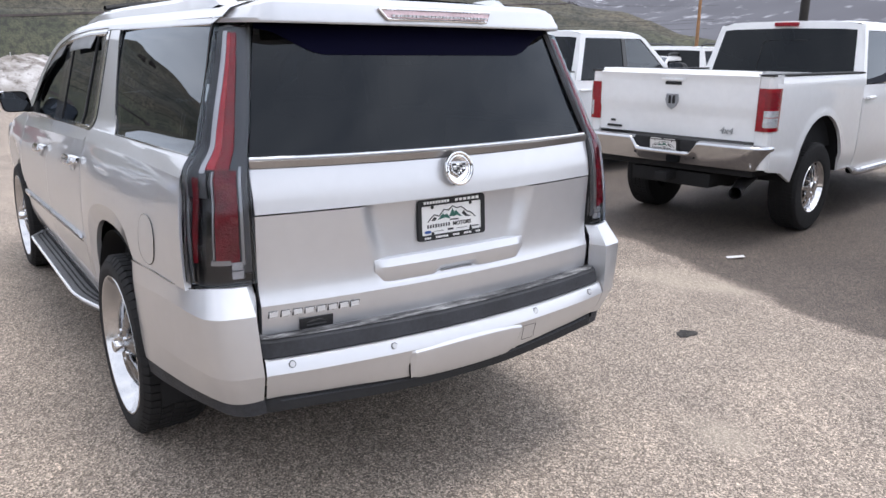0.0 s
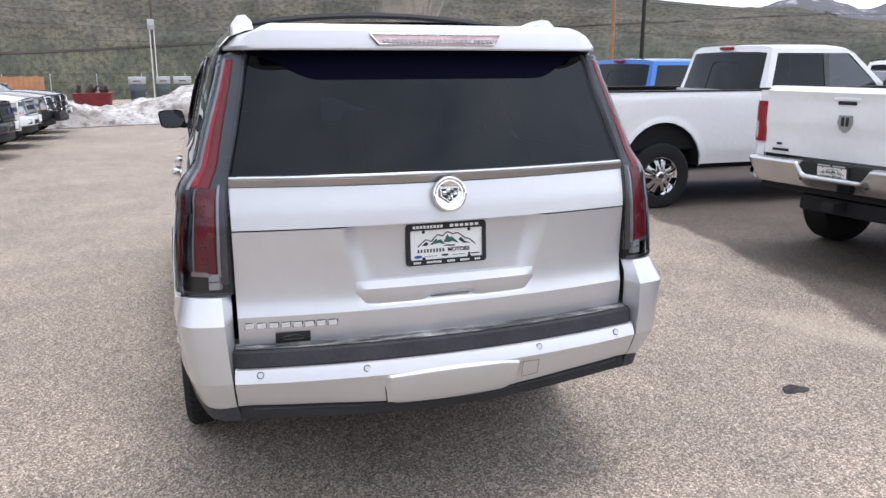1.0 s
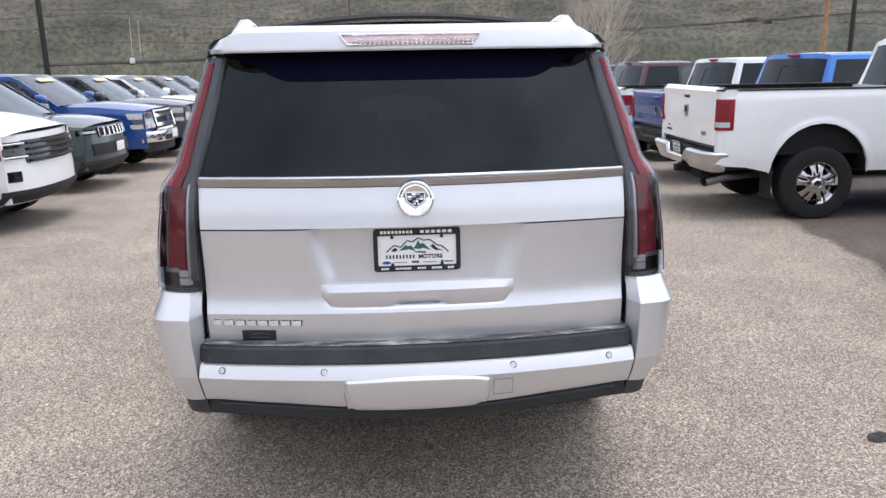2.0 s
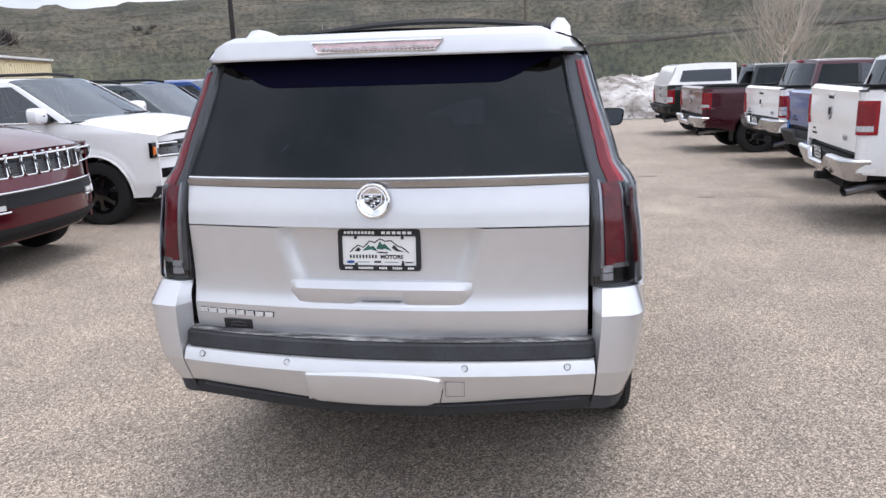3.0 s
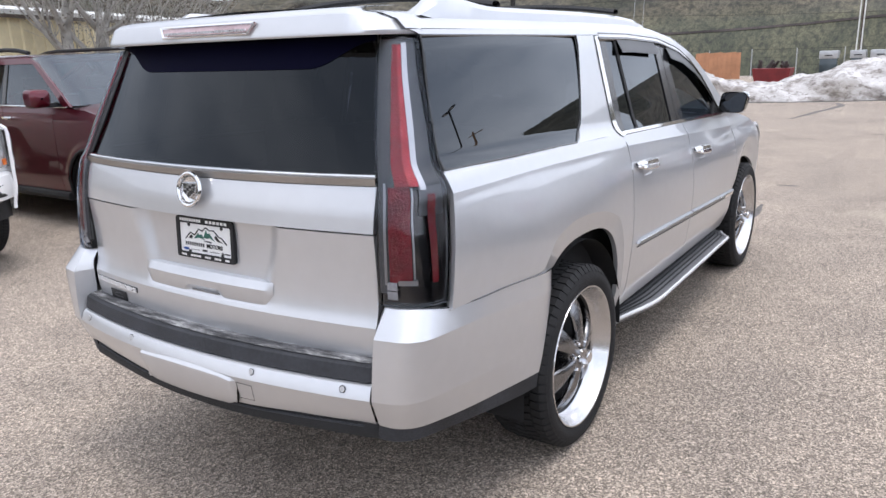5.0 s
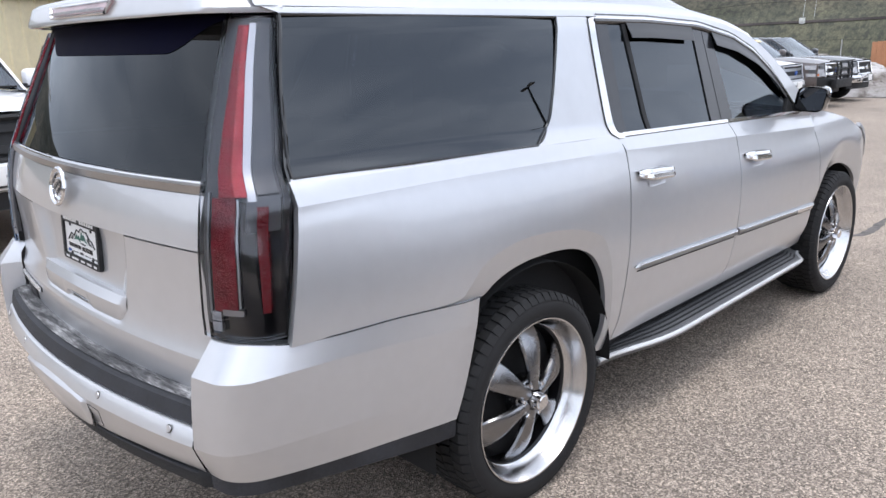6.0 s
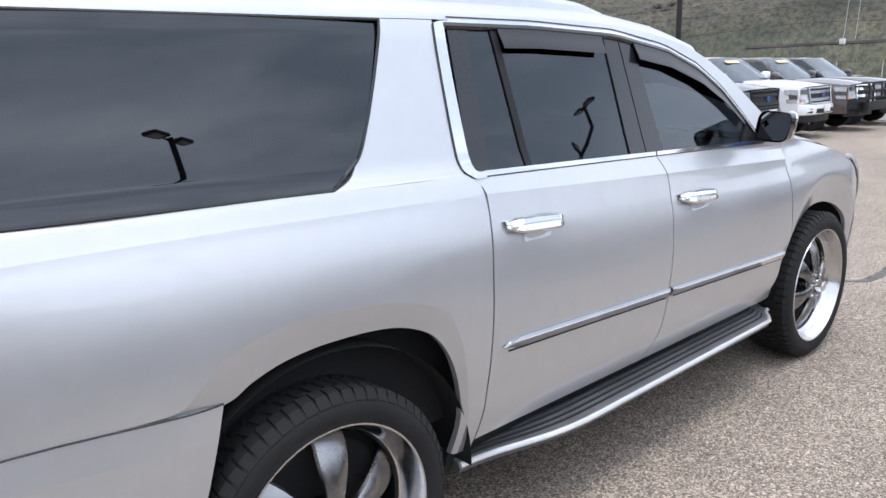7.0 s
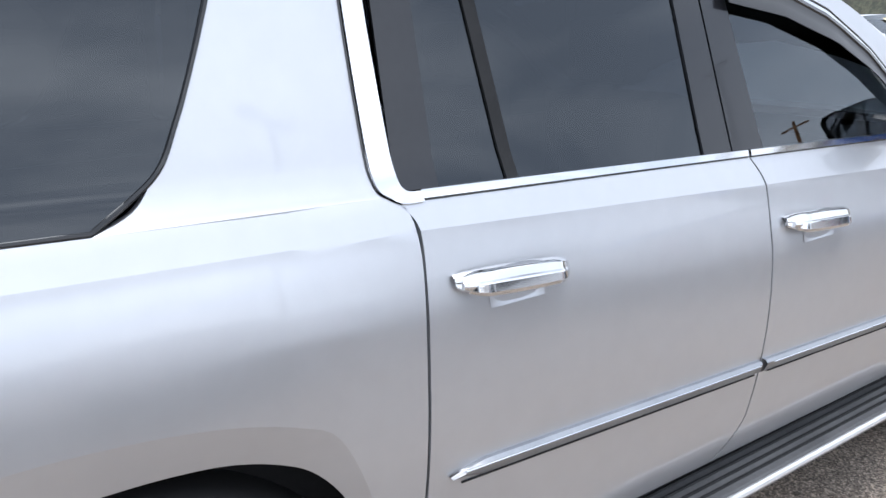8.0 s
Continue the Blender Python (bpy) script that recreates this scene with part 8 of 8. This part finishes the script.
# overhead wires along the slope
for k, (z0, z1) in enumerate(((6.2, 5.4), (5.4, 4.4), (7.6, 7.0), (3.2, 5.2))):
    pts = []
    for i in range(41):
        u = i / 40
        pts.append((lerp(-70, 80, u), 56 - 0.3 * k, lerp(z0, z1, u) - 0.9 * math.sin((u * 3 % 1) * math.pi)))
    tagged(part("overhead_wire", Mesh().tube(pts, 0.013, 4), POLE_DARK), "thin dark overhead wire above the far fence", "wire", group="overhead wires")

# chain-link fence at the foot of the slope
fence = thing("fence", "grey chain-link fence at the foot of the slope", "fence")
for i in range(34):
    x = -46 + i * 3.0
    part("post", Mesh().tube([(x, 57.5, -1.0), (x, 57.5, 1.15)], 0.035, 6), GALV, fence)
for z in (1.12, 0.55, 0.0):
    part("rail", Mesh().tube([(x, 57.5, z) for x in np.linspace(-46, 53, 12)], 0.012 if z > 1 else 0.007, 5), POLE_DARK, fence)

# boards, skip and boxes behind the snow
own = thing("board_wall", "faded orange board screen behind the snow", "wall")
own.matrix_basis = pose(-11.0, 52.0, -0.9, 0, 0, 4)
for i in range(10):
    part("board", Mesh().box(-1.45 + i * 0.29, -1.17 + i * 0.29, -0.03, 0.03, 0, 1.92 + 0.02 * (i % 3), 0.006), ORANGE, own)
own = thing("skip", "dull red steel skip heaped with dark scrap", "skip", m=pose(-5.7, 42.2, -0.75))
part("tub", Mesh().shell([[(-0.75, -0.6, 0.0), (0.75, -0.6, 0.0)], [(-0.95, -0.7, 1.05), (0.95, -0.7, 1.05)]], (0, 1.3, 0)), DUMPSTER, own)
for k in range(14):
    x = random.uniform(-0.8, 0.8)
    part("scrap", Mesh().tube([(x, 0, 0.95), (x + random.uniform(-0.4, 0.4), random.uniform(-0.3, 0.3), random.uniform(1.15, 1.5))], random.uniform(0.03, 0.10), 6), SAGE, own)
for x, half in ((-3.78, 0.49), (-2.29, 0.40), (-1.17, 0.52), (0.14, 0.52)):
    own = thing("utility_box", "dark utility box with a pale metal hood behind the snow", "utility box", "utility boxes", pose(x, 48.0, ground_z(x, 48.0)))
    part("cabinet", Mesh().box(-half + 0.04, half - 0.04, -0.36, 0.36, 0, 1.27, 0.03), TEAL, own)
    hood = part("hood", Mesh().box(-half, half, -0.42, 0.42, 1.25, 1.68, 0.04), GALV, own)
    part("vent", Mesh().box(-0.2, 0.2, -0.435, -0.41, 1.40, 1.46, 0.006), PLASTIC, hood)


# cream metal building beside the parked cars
def building():
    a, b = Vector((-21.1, 26.9, 0)), Vector((-10.58, 1.93, 0))
    d = (b - a).normalized()
    n = Vector((d.y, -d.x, 0))
    if n.x > 0:
        n = -n
    length = (b - a).length
    own = thing("metal_building", "low cream metal building with a pale roof edge", "building", m=Matrix.Translation((a.x, a.y, -0.3)) @ Matrix.Rotation(math.atan2(d.y, d.x), 4, "Z"))
    side_ = 1 if (Matrix.Rotation(math.atan2(d.y, d.x), 3, "Z") @ Vector((0, 1, 0))).dot(n) > 0 else -1
    H = 2.95
    holes = ((length - 10.2, length - 9.0, 0.9, 2.68, "opening"), (length - 11.55, length - 10.72, 2.34, 2.76, "louvre"))
    x = 0.0
    wall = Mesh()
    while x < length:
        prof = [(0.0, 0.0), (0.16, 0.0), (0.18, -0.03), (0.24, -0.03), (0.26, 0.0), (0.30, 0.0)]
        spans = [(0.0, H)]
        for h in holes:
            if h[0] < x + 0.15 < h[1]:
                spans = [(0.0, h[2]), (h[3], H)]
        for z0, z1 in spans:
            wall.grid([[(x + u, v * side_, z) for u, v in prof] for z in (z0, z1)])
        x += 0.30
    part("wall", wall, SIDING, own, sharp=20)
    part("end_wall", Mesh().box(-0.03, 0.05, 0.0, 8.0 * side_, 0, H), SIDING, own)
    part("back_wall", Mesh().box(0, length, 8.0 * side_, 8.05 * side_, 0, H), SIDING, own)
    part("roof", Mesh().slab([(-0.1, -0.10 * side_, H), (length + 0.3, -0.10 * side_, H), (length + 0.3, 8.2 * side_, H + 0.9), (-0.1, 8.2 * side_, H + 0.9)], (0, 0, 0.08)), ROOF_WHITE, own)
    part("roof_edge", Mesh().box(-0.1, length + 0.3, -0.13 * side_, -0.09 * side_, H - 0.07, H - 0.01), ROOF_BROWN, own)
    for h in holes:
        if h[4] == "opening":
            w = part("dark_doorway", Mesh().box(h[0], h[1], 0.10 * side_, 0.14 * side_, h[2], h[3]), DARK, own)
            part("door_trim", Mesh().tube([(h[0], -0.02 * side_, h[2]), (h[0], -0.02 * side_, h[3]), (h[1], -0.02 * side_, h[3]), (h[1], -0.02 * side_, h[2])], 0.04, 4), ROOF_BROWN, w)
        else:
            w = part("louvre_vent", Mesh().box(h[0], h[1], 0.06 * side_, 0.08 * side_, h[2], h[3]), DARK, own)
            for k in range(7):
                z = lerp(h[2] + 0.03, h[3] - 0.03, k / 6)
                part("louvre_slat", Mesh().box(h[0], h[1], -0.03 * side_, 0.03 * side_, z - 0.017, z + 0.017, 0.004), SIDING, w)
            for x in (h[0], h[1]):
                part("louvre_frame", Mesh().box(x - 0.03, x + 0.03, -0.04 * side_, 0.06 * side_, h[2] - 0.03, h[3] + 0.03, 0.004), ROOF_BROWN, w)


building()


# trees: trunk, limbs and twigs that fork and thin out
def grow(m, p, d, length, r, depth, tips, rng, spread=0.55, up=0.12):
    pts, rad = [p], [r]
    for k in range(4):
        d = (d + Vector((rng.uniform(-1, 1), rng.uniform(-1, 1), rng.uniform(-0.4, 0.8))) * 0.13 + Vector((0, 0, up * 0.3))).normalized()
        pts.append(pts[-1] + d * length / 4)
        rad.append(r * (1 - 0.13 * (k + 1)))
    m.tube(pts, rad, 6 if r > 0.02 else 4, False)
    if depth == 0:
        tips.append((pts[-1], d))
        return
    for k in range(rng.randint(2, 4)):
        at = rng.choice(pts[2:])
        nd = (d + Vector((rng.uniform(-1, 1), rng.uniform(-1, 1), rng.uniform(-0.5, 0.9))) * spread * 1.5).normalized()
        grow(m, at, nd, length * rng.uniform(0.6, 0.8), rad[-1] * 0.72, depth - 1, tips, rng, spread, up)
    grow(m, pts[-1], d, length * 0.75, rad[-1], depth - 1, tips, rng, spread, up)


def tree(at, height, label, seed, leaves=0, lean=(0, 0), mats=(BARK, TWIG), depth=5, stems=1, r0=0.12):
    rng = random.Random(seed)
    own = thing("bare_tree", label, "tree", "bare trees", pose(at[0], at[1], at[2]))
    tips = []
    for k in range(stems):
        trunk, limbs = Mesh(), Mesh()
        d = Vector((lean[0] + rng.uniform(-0.15, 0.15) * k, lean[1] + rng.uniform(-0.2, 0.2) * k, 1)).normalized()
        base = Vector((0.25 * k, 0.2 * (k % 2), -0.05))
        pts = [base + d * height * 0.45 * i / 5 + Vector((0.05 * math.sin(i * 1.7), 0.05 * math.cos(i * 2.3), 0)) * (i > 0) for i in range(6)]
        trunk.tube(pts, [r0 * (1 - 0.10 * i) for i in range(6)], 10)
        part("trunk", trunk, mats[0], own)
        for i in range(1, 6):
            for _ in range(2 if i < 5 else 3):
                nd = Vector((rng.uniform(-1, 1), rng.uniform(-1, 1), rng.uniform(0.25, 1.1))).normalized()
                grow(limbs, pts[i], nd, height * 0.22, r0 * 0.42, depth - 2, tips, rng)
        part("crown", limbs, mats[1], own)
    if leaves:
        lm = Mesh()
        for _ in range(leaves):
            p, d = rng.choice(tips)
            c = p + Vector((rng.gauss(0, 0.22), rng.gauss(0, 0.22), rng.gauss(0.02, 0.20)))
            a = Vector((rng.uniform(-1, 1), rng.uniform(-1, 1), rng.uniform(-1, 0.4))).normalized() * rng.uniform(0.020, 0.036)
            b = a.cross(Vector((rng.uniform(-1, 1), rng.uniform(-1, 1), 1))).normalized() * rng.uniform(0.009, 0.016)
            lm.add([c - a, c + b, c + a, c - b], [(0, 1, 2, 3)])
        part("leaves", lm, LEAF, own, flat=True)
    return own


tree((11.5, 41.0, -0.5), 7.0, "bare pale many-branched tree beyond the trucks", 5, depth=6, stems=2, r0=0.12, mats=(TWIG, TWIG))
tree((-11.9, 6.7, -0.1), 6.8, "pale-barked tree with many small dry leaves", 11, leaves=24000, lean=(0.06, 0.02), depth=6, stems=2, r0=0.16, mats=(BARK, BARK))

# scrub on the slope: tufts of thin bare stems
rng = random.Random(4)
scrub = Mesh()
for az, sl, n, wide in ((-13.4, 0.70, 8, 1.6), (-11.5, 0.68, 6, 1.4), (-42.4, slope_at(-42.4, 2.62), 20, 2.4), (-39.3, slope_at(-39.3, 2.65), 14, 2.3), (44.0, 0.97, 5, 1.5), (-30.0, 0.45, 3, 1.0), (-4.0, 0.55, 3, 1.0), (12.0, 0.5, 3, 1.0), (25.0, 0.35, 3, 0.9)):
    for j in range(n):
        base = Vector(hill_point(az + rng.gauss(0, 0.55), sl + rng.gauss(0, 0.010)))
        for i in range(34):
            d = Vector((rng.gauss(0, 0.55), rng.gauss(0, 0.55), 1.0)).normalized()
            p = base + Vector((rng.gauss(0, 0.35), rng.gauss(0, 0.35), -0.1))
            e = p + d * wide * rng.uniform(0.5, 1.0)
            scrub.tube([tuple(p), tuple(lerp(p, e, 0.6) + Vector((rng.gauss(0, 0.1), rng.gauss(0, 0.1), 0))), tuple(e)], [0.05, 0.035, 0.012], 3)
tagged(part("hillside_scrub", scrub, SAGE, flat=True), "dark low scrub scattered over the slope", "scrub", kind="stuff")

# estate cars of the next row, behind the white trucks
estate("white_estate_car", "white estate car parked beyond the white trucks", WHITE, (17.5, 11.4), 20.0, 5.3, 1.0, 1.95, 1.2, 1.1, 4.3, 0.39, "white", (BRUSHED, BRUSHED, BRUSHED))
estate("white_estate_car", "white low estate car parked beyond the white trucks", WHITE, (11.6, 9.7), 200.0, 4.9, 0.95, 1.70, 1.1, 1.1, 4.0, 0.36, "white", (BRUSHED, BRUSHED, BRUSHED), window=CLEAR)


# ---------------------------------------------------------------- small things on the ground
def blot(name, label, at, size, mat, seed, height=0.004):
    rng = random.Random(seed)
    n = 28
    ph = [rng.uniform(0, 6.28) for _ in range(4)]
    pts = []
    for k in range(n):
        a = 2 * math.pi * k / n
        r = 1 + 0.18 * math.sin(2 * a + ph[0]) + 0.12 * math.sin(3 * a + ph[1]) + 0.08 * math.sin(5 * a + ph[2]) + rng.uniform(-0.05, 0.05)
        pts.append((size[0] * r * math.cos(a), size[1] * r * math.sin(a)))
    rows = [[(x * q, y * q, h) for x, y in pts] for q, h in ((0.02, height), (0.6, height), (0.9, height), (1.0, -0.006))]
    ob = part(name, Mesh().grid(rows, True), mat)
    ob.location = (at[0], at[1], ground_z(*at))
    return tagged(ob, label, "stain", "stains on the asphalt")


blot("oil_stain", "dark damp oil stain on the asphalt", (2.21, 0.55), (0.072, 0.066), OIL, 3)


def streak(label, pts, width, mat, name="tyre_mark"):
    """A flat dark mark along a line on the asphalt."""
    line = curve(pts, 6)
    rows = []
    for i, (x, y) in enumerate(line):
        q, o = line[min(i + 1, len(line) - 1)], line[max(i - 1, 0)]
        d = Vector((q[0] - o[0], q[1] - o[1], 0)).normalized()
        nrm = Vector((-d.y, d.x, 0))
        w = width * (0.25 + 0.75 * math.sin(math.pi * (0.04 + 0.92 * i / (len(line) - 1)))) * random.uniform(0.8, 1.2)
        rows.append([(x + nrm.x * w * k, y + nrm.y * w * k, ground_z(x, y) + (0.005 if abs(k) < 1 else -0.004)) for k in (-1, -0.6, 0.6, 1)])
    tagged(part(name, Mesh().grid(rows), mat), label, "stain", "stains on the asphalt")


MARK = material("dark_tyre_mark", (0.15, 0.138, 0.13), 0.9, vary=0.5, scale=14, bump=0.6, bump_scale=160)
streak("dark curved tyre mark in front of the snow bank", [(-1.14, 19.6), (-1.0, 20.6), (-0.85, 22.2), (-0.66, 23.8), (-0.55, 25.1), (-0.75, 26.2), (-1.1, 26.4), (-1.4, 25.9)], 0.11, MARK)
streak("long dark damp streak on the asphalt", [(0.52, 6.3), (0.62, 6.42), (0.64, 6.7), (0.62, 7.0), (0.60, 7.3)], 0.055, MARK, "damp_streak")
streak("dark wet edge along the foot of the snow bank", [(x, y - 0.10) for x, y in ((-10.0, 23.1), (-7.5, 24.5), (-4.8, 25.7), (-3.4, 26.4), (-1.5, 27.2), (0.6, 28.3), (2.6, 28.8), (6.0, 29.5), (11.0, 30.3))], 0.30, OIL, "meltwater_edge")
for x, y, k in ((1.8, 10.55, 0.30), (0.5, 8.75, 0.26), (1.5, 12.6, 0.3), (2.3, 14.2, 0.35), (1.0, 16.0, 0.4), (2.4, 8.2, 0.25)):
    streak("short dark scuff on the asphalt", [(x, y), (x + k * 0.5, y + 0.03), (x + k, y + 0.02)], 0.035, MARK, "asphalt_scuff")
paper = Mesh()
pw = [[(x, y, 0.012 + 0.012 * math.sin(9 * x + 4 * y) + 0.008 * math.cos(14 * y)) for x in np.linspace(-0.075, 0.075, 9)] for y in np.linspace(-0.022, 0.03, 5)]
ob = part("paper_scrap", paper.shell(pw, (0, 0, -0.002)), PLATE_WHITE)
ob.matrix_basis = pose(4.06, 1.44, ground_z(4, 1.4), 0, 0, -38)
tagged(ob, "crumpled white scrap of paper on the asphalt", "paper", "scraps of paper")
other = copy_thing(ob, pose(-4.35, 13.28, ground_z(-4.35, 13.28), 0, 0, 5))
tagged(other, "white scrap of paper before the parked trucks", "paper", "scraps of paper")
